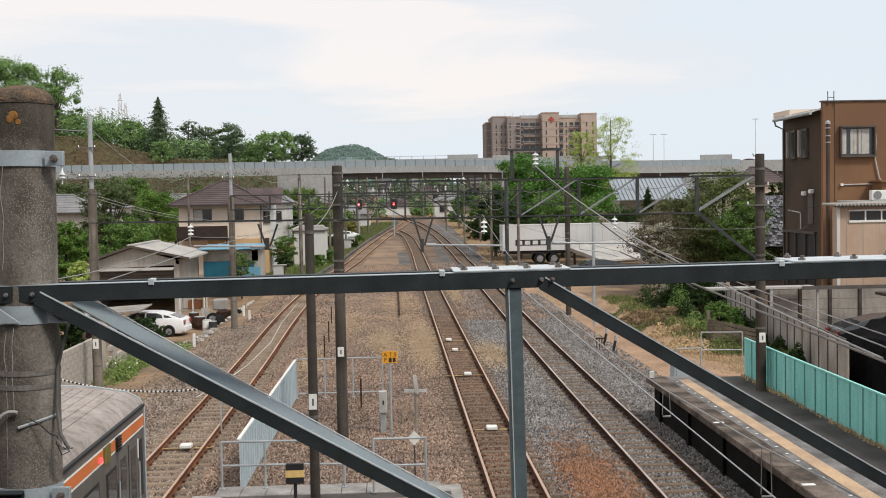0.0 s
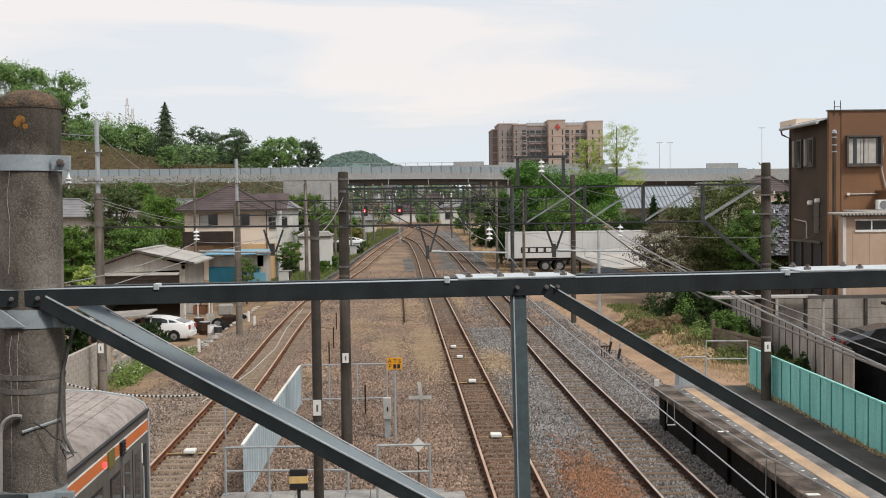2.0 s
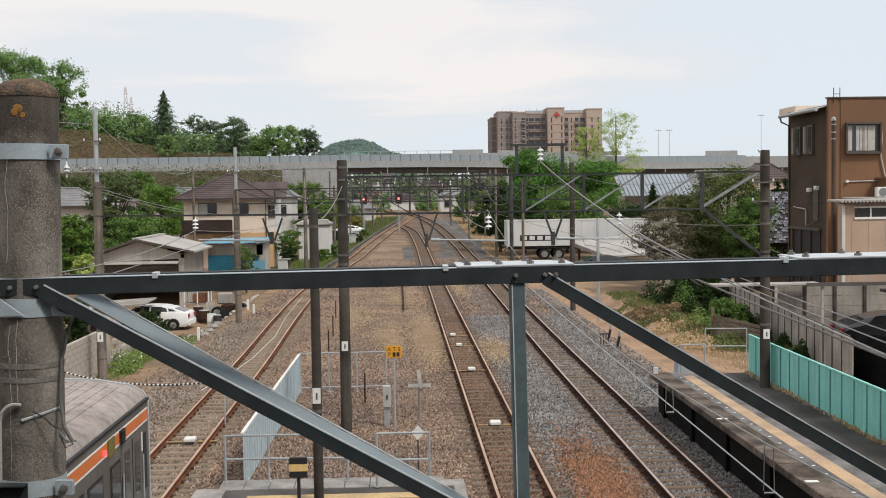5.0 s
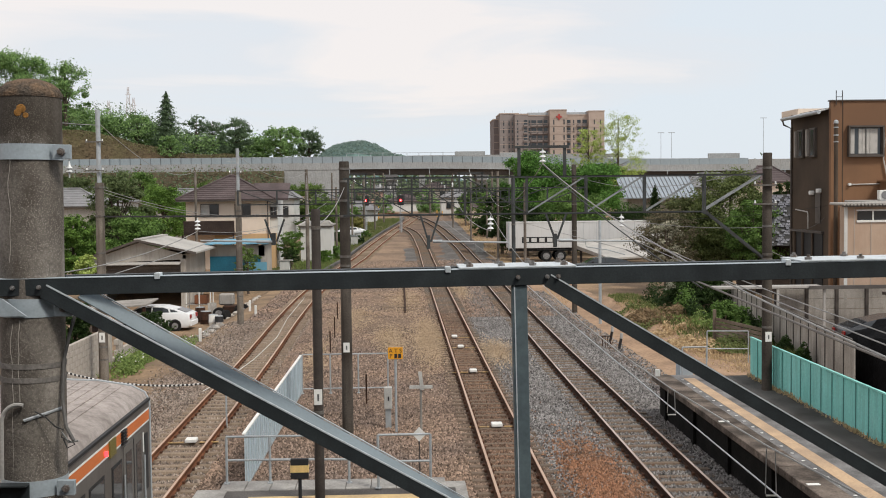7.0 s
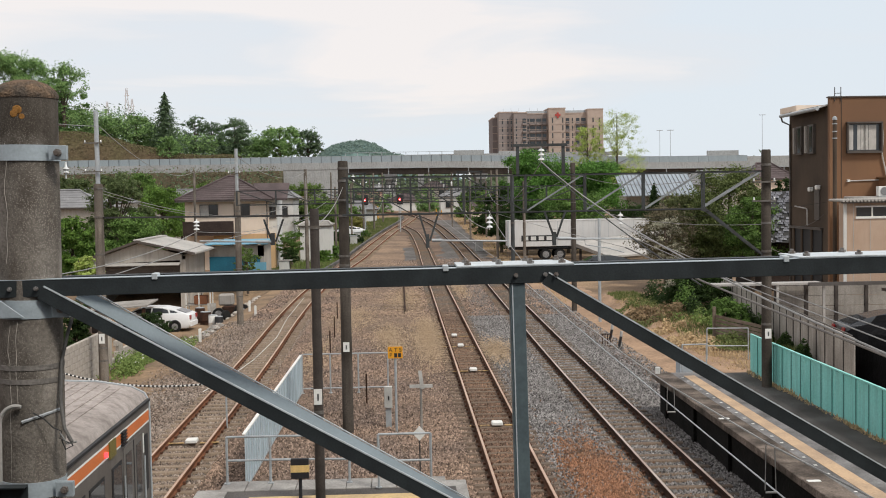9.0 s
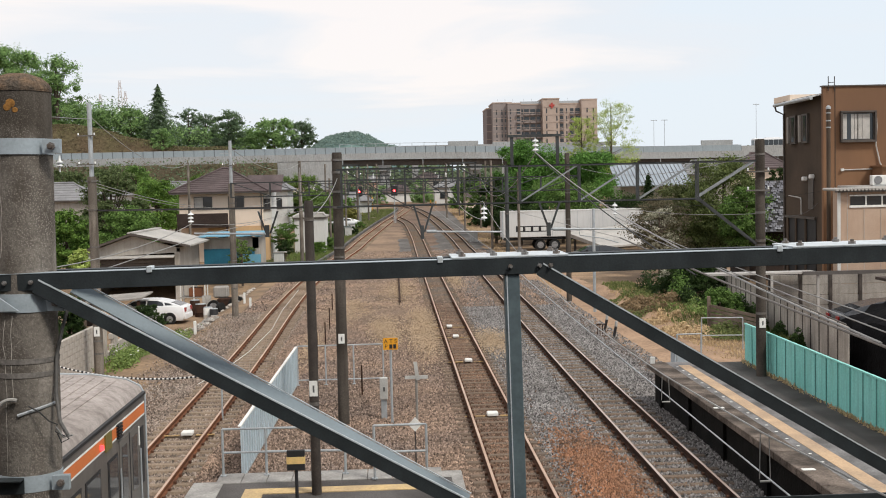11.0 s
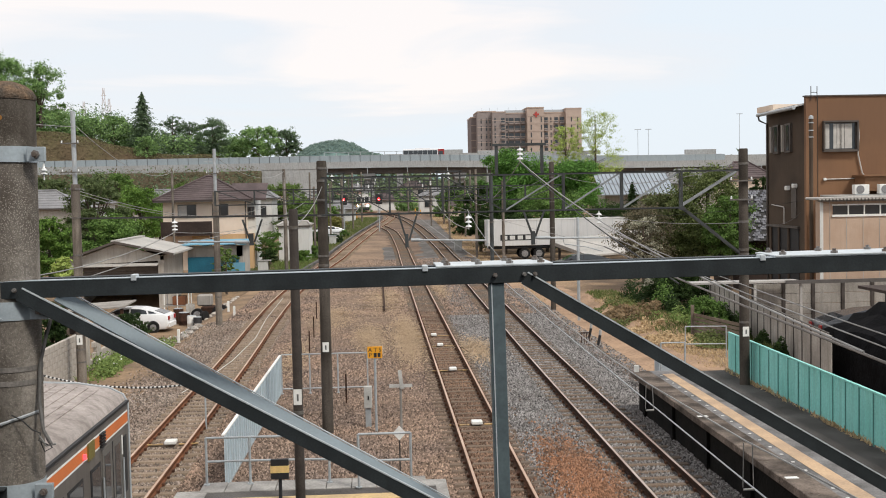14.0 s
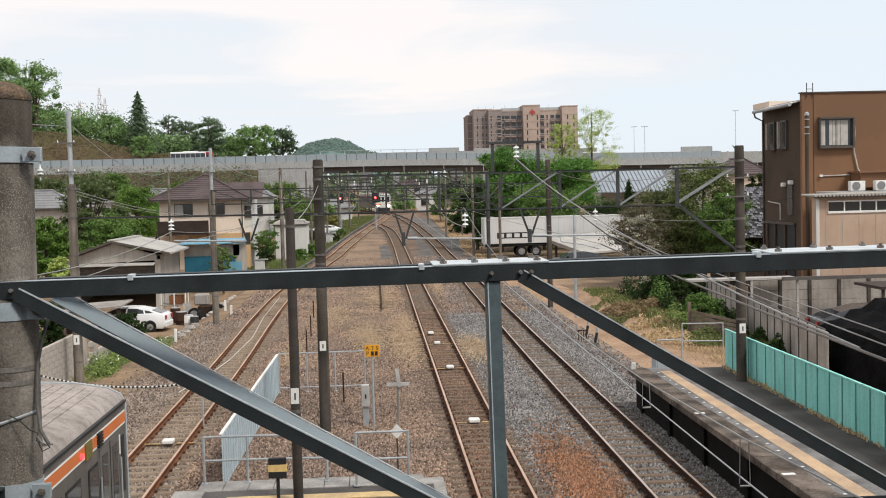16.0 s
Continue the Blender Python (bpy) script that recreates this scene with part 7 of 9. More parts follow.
def arriving_train(at_y):
    root = thing("train_carriage", "approaching white-fronted commuter train with lit headlights", "train")
    cream = mat("white_train_front", (0.62, 0.62, 0.60), 0.4, 0, 0.05, 1, 20, 0.02)
    part("body", B().box(-1.4, 0.25, 0.9, 1.4, 19.5, 3.1), STEEL, root, bevel=0.05)
    part("roof", B().prism([(-1.4, 0.25, 3.1), (-1.2, 0.25, 3.45), (-0.6, 0.25, 3.6), (0.6, 0.25, 3.6), (1.2, 0.25, 3.45), (1.4, 0.25, 3.1)], (0, 19.2, 0)), TROOF, root)
    part("front_mask", B().prism([(-1.4, 0, 0.9), (-1.4, 0, 3.1), (-1.15, 0, 3.45), (1.15, 0, 3.45), (1.4, 0, 3.1), (1.4, 0, 0.9)], (0, 0.25, 0)), cream, root, bevel=0.03)
    for x0 in (-1.2, 0.42):
        part("windscreen", B().box(x0, -0.03, 1.95, x0 + 0.78, 0.0, 2.95), GLASS, root)
    part("gangway_door", B().box(-0.36, -0.06, 1.0, 0.36, 0.0, 3.0), cream, root)
    part("door_window", B().box(-0.24, -0.08, 2.0, 0.24, -0.06, 2.85), GLASS, root)
    part("orange_band", B().box(-1.41, -0.015, 1.45, 1.41, 0.0, 1.65).box(-1.41, 0, 2.75, -1.4, 19, 2.9).box(1.4, 0, 2.75, 1.41, 19, 2.9), ORANGE, root)
    lamp = glow("white_headlight", (1.0, 0.93, 0.80), 14.0)
    for s in (-1, 1):
        part("headlight", B().cyl((s * 1.0, 0.0, 1.3), (s * 1.0, -0.06, 1.3), 0.17, 0.17, 14), lamp, root, "glowing headlight", smooth=True)
    part("coupler", B().box(-0.2, -0.5, 0.5, 0.2, 0.1, 0.85), BLACK, root)
    part("skirt", B().box(-1.25, 0.05, 0.3, 1.25, 0.4, 0.9), BLACK, root)
    for y in (2.5, 4.6, 15, 17):
        for s in (-0.55, 0.55):
            wheel(root, s, y, 0.42, 0.42, 0.13)
    return root


ARRIVING = arriving_train(0)


def bus():
    root = thing("bus", "white coach with dark windows and a red rear on the viaduct", "bus", "vehicles on the viaduct")
    part("body", B().box(-5.0, -1.2, 0.35, 5.0, 1.2, 3.3), CAR_WHITE, root, bevel=0.12)
    for i in range(7):
        part("pane", B().box(-4.9 + 1.18 * i, -1.22, 1.5, -3.78 + 1.18 * i, -1.2, 2.95), GLASS, root)
    part("red_rear", B().box(3.5, -1.225, 0.5, 5.02, 1.225, 3.2), mat("red_coach_paint", (0.32, 0.025, 0.025), 0.4, 0, 0.1), root, "red painted rear")
    part("rear_pane", B().box(3.6, -1.24, 1.7, 4.7, -1.225, 2.75), GLASS, root)
    part("windscreen", B().box(-5.03, -1.1, 1.4, -4.98, 1.1, 2.9), GLASS, root)
    part("roof_unit", B().box(-2, -0.9, 3.3, 1.5, 0.9, 3.5), CAR_WHITE, root, bevel=0.05)
    for u in (-3.4, 2.6):
        for s in (-1.05, 1.05):
            wheel(root, u, s, 0.48, 0.48, 0.28, (0, 1, 0))
    return root


BUS = bus()
ROAD_CARS = [
    (1.8, car("passing_car", "white car passing on the viaduct", CAR_WHITE, (0, 0, 0), 0, 4.5, 1.75, 1.6, "vehicles on the viaduct")),
    (4.2, car("passing_car", "white car passing on the viaduct", CAR_WHITE, (0, 0, 0), 0, 4.5, 1.75, 1.6, "vehicles on the viaduct")),
    (7.3, car("passing_car", "dark car passing on the viaduct", CAR_NAVY, (0, 0, 0), 0, 4.5, 1.75, 1.6, "vehicles on the viaduct")),
    (9.2, car("passing_car", "white car passing on the viaduct", CAR_WHITE, (0, 0, 0), 0, 4.5, 1.75, 1.6, "vehicles on the viaduct")),
    (0.6, car("passing_car", "dark red car passing on the viaduct", mat("maroon_car_paint", (0.16, 0.05, 0.04), 0.3, 0, 0.05, 1, 10, 0), (0, 0, 0), 0, 4.8, 1.8, 2.0, "vehicles on the viaduct")),
]


# ---- trees and plants ----
LEAF_MID = leaf_mat("mid_green_leaves", (0.025, 0.058, 0.014), (0.175, 0.29, 0.075))
LEAF_FRESH = leaf_mat("fresh_green_leaves", (0.018, 0.055, 0.012), (0.15, 0.31, 0.065))
LEAF_LIGHT = leaf_mat("light_green_leaves", (0.06, 0.11, 0.025), (0.17, 0.25, 0.07))
LEAF_BRIGHT = leaf_mat("bright_green_leaves", (0.032, 0.075, 0.014), (0.18, 0.305, 0.065))
LEAF_YEL = leaf_mat("yellow_green_leaves", (0.20, 0.28, 0.05), (0.47, 0.56, 0.18))
LEAF_DARK = leaf_mat("dark_green_leaves", (0.012, 0.026, 0.009), (0.045, 0.08, 0.022))
LEAF_PINE = leaf_mat("dull_pine_green_leaves", (0.038, 0.058, 0.024), (0.165, 0.215, 0.09))
LEAF_OLIVE = leaf_mat("olive_leaves", (0.021, 0.033, 0.011), (0.165, 0.19, 0.08))
LEAF_BLOSSOM = leaf_mat("faded_pink_blossom_leaves", (0.025, 0.038, 0.013), (0.22, 0.19, 0.125))
LEAF_WHITE = leaf_mat("white_flowered_leaves", (0.05, 0.07, 0.025), (0.62, 0.60, 0.48))
# Two far greens with distance haze blended into the leaf colour.
LEAF_FARG = leaf_mat("soft_far_green_leaves", (0.065, 0.125, 0.048), (0.27, 0.42, 0.15))
LEAF_FARD = leaf_mat("dull_far_green_leaves", (0.05, 0.085, 0.05), (0.16, 0.23, 0.125))
LEAF_DRY = leaf_mat("dry_brown_brush", (0.085, 0.072, 0.035), (0.27, 0.19, 0.11))
LEAF_GRASSY = leaf_mat("yellowish_grassy_leaves", (0.11, 0.12, 0.035), (0.33, 0.31, 0.10))
LEAF_SLOPE = leaf_mat("dull_slope_grass", (0.10, 0.105, 0.045), (0.19, 0.18, 0.085))
LEAF_DRYDARK = leaf_mat("dull_brown_scrub", (0.085, 0.07, 0.04), (0.16, 0.125, 0.078))
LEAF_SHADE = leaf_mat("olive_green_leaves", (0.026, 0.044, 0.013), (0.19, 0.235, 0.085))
BARK = mat("rough_bark", (0.12, 0.095, 0.075), 0.95, 0, 0.3, 3, 25, 0.6, (0.07, 0.055, 0.045))


def leaves_mesh(name, centres, normals, size, rng, material):
    """Small bent diamond leaves at the given centres, turned at random about their normals."""
    k = len(centres)
    nrm = normals + rng.normal(0, 0.55, (k, 3))
    nrm /= np.linalg.norm(nrm, axis=1, keepdims=True)
    ref = rng.normal(0, 1, (k, 3))
    u = np.cross(nrm, ref)
    u /= np.linalg.norm(u, axis=1, keepdims=True)
    w = np.cross(nrm, u)
    s = size * rng.uniform(0.55, 1.25, (k, 1))
    v = np.stack([centres - u * s, centres - w * s * 0.55 + nrm * s * 0.2, centres + u * s, centres + w * s * 0.55 + nrm * s * 0.2], 1).reshape(-1, 3)
    f = (np.array([(0, 1, 2), (0, 2, 3)])[None] + 4 * np.arange(k)[:, None, None]).reshape(-1, 3)
    me = bpy.data.meshes.new(name)
    me.from_pydata(v.tolist(), [], f.tolist())
    me.materials.append(material)
    return me


def crown_points(kind, cx, cy, zb, zt, wid, n, rng):
    """Where the leaves sit: on uneven clumps for broad trees, on drooping tiers for conifers, on thin sprays for sparse trees."""
    h = zt - zb
    if kind == "CON":
        t = rng.uniform(0, 1, n) ** 0.75
        tiers = 12
        in_tier = rng.uniform(0, 1.0, n)
        tt = 1 - (np.floor(t * tiers) + in_tier) / tiers
        r = wid / 2 * 1.25 * (1 - tt) ** 0.9 * (0.45 + 0.55 * in_tier ** 1.5) * rng.uniform(0.15, 1.0, n) ** 0.6
        a = rng.uniform(0, 6.283, n)
        lump = 1 + 0.45 * np.sin(a * 6 + np.floor(t * tiers) * 1.9) + 0.15 * np.sin(a * 11 - tt * 47)
        c = np.stack([cx + r * lump * np.cos(a), cy + r * lump * np.sin(a), zb + h * tt - 0.10 * r], 1)
        return c, np.stack([np.cos(a) * 0.4, np.sin(a) * 0.4, np.ones(n)], 1), []
    lobes = []
    m = {"DEC": 75, "PINE": 34, "THIN": 150}[kind]
    for i in range(m):
        a, q = rng.uniform(0, 6.283), rng.uniform(0, 1) ** 0.5
        z = rng.uniform(0.12, 0.93)
        env = math.sin(math.pi * (0.18 + 0.74 * z)) ** 0.7
        if kind == "PINE":
            env = 0.35 + 0.65 * (1 - abs(z - 0.5))
        rr = rng.uniform(0.06, 0.165) * (0.85 if kind != "THIN" else 0.36)
        x, y = q * env * (0.5 - rr * 0.5) * wid * math.cos(a), q * env * (0.5 - rr * 0.5) * wid * math.sin(a)
        lobes.append((cx + x, cy + y, zb + h * z, rr * min(wid, h * 1.3), 0.4 if kind == "PINE" else 0.75))
    lobes.append((cx, cy, zt - 0.11 * h, 0.13 * min(wid, h * 1.3), 0.8))
    lobes = np.array(lobes)
    # sprigs sit on the clumps, leaves sit round the sprigs
    k = max(30, n // (6 if kind == "THIN" else 26))
    pick = rng.integers(0, len(lobes), k)
    sd = rng.normal(0, 1, (k, 3))
    sd /= np.linalg.norm(sd, axis=1, keepdims=True)
    rad = lobes[pick, 3:4] * (rng.uniform(0.3, 1.0, (k, 1)) ** 0.45) * (1 + 0.28 * rng.normal(0, 1, (k, 1)))
    sc = lobes[pick, :3] + sd * rad * np.stack([np.ones(k), np.ones(k), lobes[pick, 4]], 1)
    own = rng.integers(0, k, n)
    spread = (0.75 if kind == "THIN" else 0.34) * lobes[pick[own], 3:4]
    d = sd[own] + 0.35 * rng.normal(0, 1, (n, 3))
    c = sc[own] + rng.normal(0, 1, (n, 3)) * spread * np.array([1.0, 1.0, 0.55]) - np.array([0, 0, 1.0]) * spread * rng.uniform(0, 0.6, (n, 1))
    c[:, 2] = np.maximum(c[:, 2], zb - 0.05 * h)
    return c, d + np.array([0, 0, 0.5]), lobes


def plant(name, kind, x, y, zg, zb, zt, wid, material, n, size, label, group):
    rng = np.random.default_rng(int(abs(x) * 1000 + y * 10) % 99991)
    root = thing(name, label, name, group)
    c, d, lobes = crown_points(kind, x, y, zb, zt, wid, n, rng)
    r = (0.010 if kind == "THIN" else 0.022) * (zt - zg) + 0.02
    b = B().cyl((x, y, zg - 0.2), (x, y, zb + 0.35 * (zt - zb)), r, r * 0.7, 8)
    b.cyl((x, y, zb + 0.35 * (zt - zb)), (x, y, zt - 0.08 * (zt - zb)), r * 0.7, r * 0.15, 7)
    part("trunk", b, BARK, root)
    if len(lobes):
        limb = B()
        for q in lobes[:(30 if kind == "THIN" else 14)]:
            z0 = zb + 0.15 * (zt - zb) + 0.3 * (q[2] - zb)
            limb.cyl((x, y, min(z0, q[2])), tuple(q[:3]), r * (0.14 if kind == "THIN" else 0.35), r * 0.05, 5)
        part("limb", limb, BARK, root)
    o = new("crown", leaves_mesh("crown", c, d, size, rng, material))
    o.parent = root


KINDS = {"DEC": "leafy broad tree with uneven clumped foliage", "CON": "dark pointed conifer with tiered branches", "PINE": "spreading pine with flat dark tufts", "THIN": "slender young tree with sparse foliage"}
for name, kind, x, y, zg, zb, zt, wid, material, n, size in [
    ("tree", "DEC", -102.1, 315.0, 16.0, 21.4, 45.9, 22.3, LEAF_FARG, 27200, 0.36),
    ("tree", "DEC", -98.0, 318.0, 15.0, 18.5, 39.8, 21.1, LEAF_FARG, 12920, 0.34),
    ("tree", "DEC", -88.3, 312.0, 15.0, 20.5, 43.1, 14.0, LEAF_FARG, 12240, 0.34),
    ("tree", "DEC", -77.8, 318.0, 14.0, 17.6, 28.3, 10.6, LEAF_FARG, 6120, 0.29),
    ("tree", "DEC", -70.7, 318.0, 14.0, 17.6, 29.3, 10.0, LEAF_FARG, 6800, 0.29),
    ("tree", "CON", -61.8, 312.0, 13.0, 17.3, 34.1, 11.6, LEAF_FARD, 10880, 0.29),
    ("tree", "DEC", -55.7, 322.0, 13.0, 17.3, 28.8, 9.2, LEAF_FARD, 5100, 0.24),
    ("tree", "DEC", -59.5, 305.0, 13.0, 16.3, 22.2, 7.3, LEAF_FARG, 3400, 0.24),
    ("tree", "PINE", -43.5, 312.0, 12.0, 16.0, 27.1, 11.7, LEAF_FARD, 8840, 0.29),
    ("tree", "DEC", -31.6, 312.0, 8.0, 15.9, 24.4, 15.0, LEAF_FARG, 10200, 0.29),
    ("tree", "DEC", -24.2, 314.0, 6.0, 15.9, 23.9, 8.5, LEAF_FARD, 6120, 0.26),
    ("tree", "DEC", -51.6, 325.0, 12.0, 17.7, 27.1, 7.8, LEAF_FARD, 4760, 0.24),
    ("tree", "DEC", -22.4, 93.0, -0.3, 0.6, 8.6, 5.4, LEAF_PINE, 16900, 0.12),
    ("tree", "DEC", -25.2, 90.0, -0.3, -0.0, 5.0, 3.9, LEAF_BRIGHT, 11700, 0.13),
    ("tree", "DEC", -23.9, 118.0, -0.3, 1.9, 7.3, 6.2, LEAF_BRIGHT, 12600, 0.14),
    ("tree", "DEC", -20.6, 91.0, -0.3, 0.8, 4.9, 6.0, LEAF_MID, 13520, 0.12),
    ("tree", "DEC", -23.8, 92.0, -0.3, 0.2, 3.4, 3.5, LEAF_BRIGHT, 6760, 0.12),
    ("tree", "DEC", -23.3, 125.0, -0.3, 1.6, 6.2, 3.6, LEAF_BRIGHT, 5400, 0.14),
    ("tree", "DEC", -30.4, 122.0, -0.3, 0.6, 5.2, 4.8, LEAF_PINE, 7800, 0.16),
    ("shrub", "DEC", -15.5, 58.0, -0.9, 1.4, 3.5, 1.4, LEAF_YEL, 5720, 0.08),
    ("shrub", "DEC", -12.9, 46.0, -0.3, -0.3, 2.4, 1.5, LEAF_DARK, 13000, 0.07),
    ("shrub", "DEC", -13.0, 61.0, -1.3, -1.3, 0.3, 1.8, LEAF_DARK, 4680, 0.07),
    ("shrub", "DEC", -11.3, 86.0, -0.8, 0.5, 2.5, 2.1, LEAF_LIGHT, 2080, 0.09),
    ("shrub", "DEC", -9.7, 104.0, -0.3, 0.8, 3.2, 2.5, LEAF_MID, 4800, 0.09),
    ("shrub", "DEC", -9.2, 97.0, -0.3, 0.6, 1.8, 1.7, LEAF_DARK, 3120, 0.07),
    ("tree", "DEC", -10.6, 150.0, -0.3, 0.6, 5.7, 6.5, LEAF_LIGHT, 6600, 0.16),
    ("tree", "DEC", -6.8, 215.0, -0.3, 0.1, 8.0, 8.4, LEAF_FARD, 6800, 0.19),
    ("shrub", "DEC", -6.4, 168.0, 1.0, 1.1, 3.1, 4.2, LEAF_GRASSY, 6500, 0.12),
    ("shrub", "DEC", -5.4, 138.0, 0.3, 0.3, 1.5, 2.6, LEAF_DARK, 5500, 0.10),
    ("shrub", "DEC", -7.4, 140.0, 0.3, 0.3, 1.7, 2.6, LEAF_DARK, 5500, 0.10),
    ("shrub", "DEC", -6.6, 116.0, 0.0, -0.2, 1.2, 2.2, LEAF_MID, 4500, 0.09),
    ("shrub", "DEC", -7.2, 110.0, -0.2, -0.3, 1.0, 2.0, LEAF_BRIGHT, 4500, 0.09),
    ("shrub", "DEC", -4.6, 150.0, 0.6, 0.5, 1.6, 1.8, LEAF_MID, 3500, 0.10),
    ("tree", "DEC", -12.5, 160.0, 0.6, 0.6, 5.6, 6.0, LEAF_DARK, 7000, 0.16),
    ("tree", "DEC", 5.8, 240.0, -0.3, 1.0, 7.5, 5.8, LEAF_FARG, 5100, 0.19),
    ("tree", "DEC", 12.2, 200.0, -0.3, 0.4, 6.7, 5.9, LEAF_MID, 4800, 0.22),
    ("tree", "DEC", 15.2, 128.0, -0.3, 0.9, 11.1, 9.4, LEAF_FRESH, 33000, 0.14),
    ("tree", "DEC", 21.3, 126.0, -0.3, 0.6, 9.6, 8.7, LEAF_FRESH, 27000, 0.14),
    ("tree", "DEC", 10.6, 120.0, -0.3, 1.0, 7.1, 4.1, LEAF_DARK, 10200, 0.13),
    ("tree", "DEC", 17.3, 118.0, -0.3, 0.4, 6.8, 9.3, LEAF_MID, 19500, 0.13),
    ("tree", "DEC", 12.8, 116.0, -0.3, 0.5, 5.1, 6.8, LEAF_DARK, 12600, 0.13),
    ("tree", "DEC", 23.6, 116.0, -0.3, 0.4, 4.9, 6.4, LEAF_DARK, 11000, 0.12),
    ("tree", "THIN", 28.1, 148.0, -0.3, 6.8, 16.8, 7.4, LEAF_YEL, 9500, 0.085),
    ("tree", "THIN", 24.6, 150.0, -0.3, 7.6, 14.8, 4.4, LEAF_YEL, 7500, 0.09),
    ("tree", "DEC", 28.3, 146.0, -0.3, 6.8, 9.4, 6.0, LEAF_YEL, 5000, 0.11),
    ("tree", "CON", 24.4, 110.0, -0.3, 1.5, 6.8, 3.4, LEAF_DARK, 7000, 0.11),
    ("tree", "DEC", 21.3, 74.0, -0.3, 1.1, 7.6, 6.2, LEAF_SHADE, 31200, 0.10),
    ("tree", "DEC", 19.1, 76.0, -0.3, 0.9, 6.0, 4.9, LEAF_OLIVE, 18200, 0.10),
    ("tree", "DEC", 21.6, 70.0, -0.3, 1.0, 5.8, 3.8, LEAF_MID, 13000, 0.09),
    ("shrub", "DEC", 16.3, 70.5, -0.2, 1.6, 4.6, 2.6, LEAF_WHITE, 2600, 0.07),
    ("shrub", "DEC", 16.8, 72.0, -0.2, 1.6, 5.1, 4.5, LEAF_BLOSSOM, 9360, 0.08),
    ("shrub", "DEC", 14.6, 58.5, -0.2, 1.0, 2.6, 2.4, LEAF_WHITE, 3600, 0.06),
    ("shrub", "DEC", 17.1, 63.0, -0.2, -0.2, 1.6, 3.8, LEAF_DARK, 10920, 0.08),
    ("shrub", "DEC", 15.0, 57.5, -0.2, -0.2, 2.1, 3.2, LEAF_DARK, 13000, 0.075),
    ("shrub", "DEC", 15.0, 53.0, -0.2, -0.2, 1.2, 1.8, LEAF_MID, 6000, 0.07),
    ("tree", "DEC", 27.1, 80.0, -0.3, 2.6, 7.1, 2.4, LEAF_DARK, 6760, 0.11),
    ("shrub", "DEC", 14.0, 57.0, -0.1, -0.1, 0.6, 3.1, LEAF_DRY, 6760, 0.06),
    ("shrub", "DEC", 12.2, 52.0, -0.1, -0.1, 0.6, 1.6, LEAF_DRY, 4160, 0.05),
    ("shrub", "DEC", 14.0, 47.0, -0.2, -0.2, 1.6, 0.9, LEAF_MID, 4680, 0.06),
    ("tree", "DEC", -41.5, 150.0, -0.3, 5.2, 9.1, 6.4, LEAF_PINE, 6600, 0.16),
    ("tree", "DEC", -21.4, 145.0, -0.3, 3.6, 6.6, 5.6, LEAF_BRIGHT, 5400, 0.16),
    ("tree", "DEC", -35.1, 160.0, -0.3, 5.8, 9.7, 4.6, LEAF_MID, 4800, 0.16),
    ("tree", "DEC", -28.4, 170.0, -0.3, 4.9, 8.3, 4.9, LEAF_LIGHT, 3900, 0.16),
    ("tree", "DEC", -15.6, 198.0, 1.8, 2.2, 8.6, 8.0, LEAF_LIGHT, 8000, 0.18),
    ("tree", "DEC", -17.9, 180.0, -0.3, 1.2, 7.8, 5.2, LEAF_LIGHT, 3900, 0.19),
    ("tree", "DEC", -2.9, 235.0, -0.3, 1.2, 6.4, 4.6, LEAF_FARG, 3060, 0.19),
    ("tree", "DEC", -8.8, 172.0, -0.3, 1.4, 6.0, 5.8, LEAF_MID, 4500, 0.19),
    ("tree", "DEC", 12.2, 160.0, 0.6, 0.8, 6.6, 5.6, LEAF_MID, 7000, 0.16),
    ("shrub", "DEC", 10.9, 150.0, 0.5, 0.6, 3.2, 3.4, LEAF_DARK, 5000, 0.12),
    ("tree", "DEC", 12.7, 180.0, -0.3, 1.0, 8.0, 5.3, LEAF_DARK, 4500, 0.19),
    ("tree", "DEC", -84.2, 322.0, 14.0, 17.8, 27.1, 9.2, LEAF_FARG, 5100, 0.24),
    ("tree", "DEC", -68.1, 322.0, 14.0, 17.4, 26.2, 9.2, LEAF_FARG, 5100, 0.24),
    ("tree", "DEC", -38.4, 318.0, 10.0, 16.2, 22.0, 9.2, LEAF_FARG, 5100, 0.24),
]:
    word = material.name.replace("_leaves", "").replace("_", " ")
    plant(name, kind, x, y, zg, zb, zt, wid, material, int(n * 1.25), size * 0.86, (word + " " + (KINDS[kind] if name == "tree" else "dense low shrub with ragged outline")).replace("leaves ", ""), "trees and shrubs")


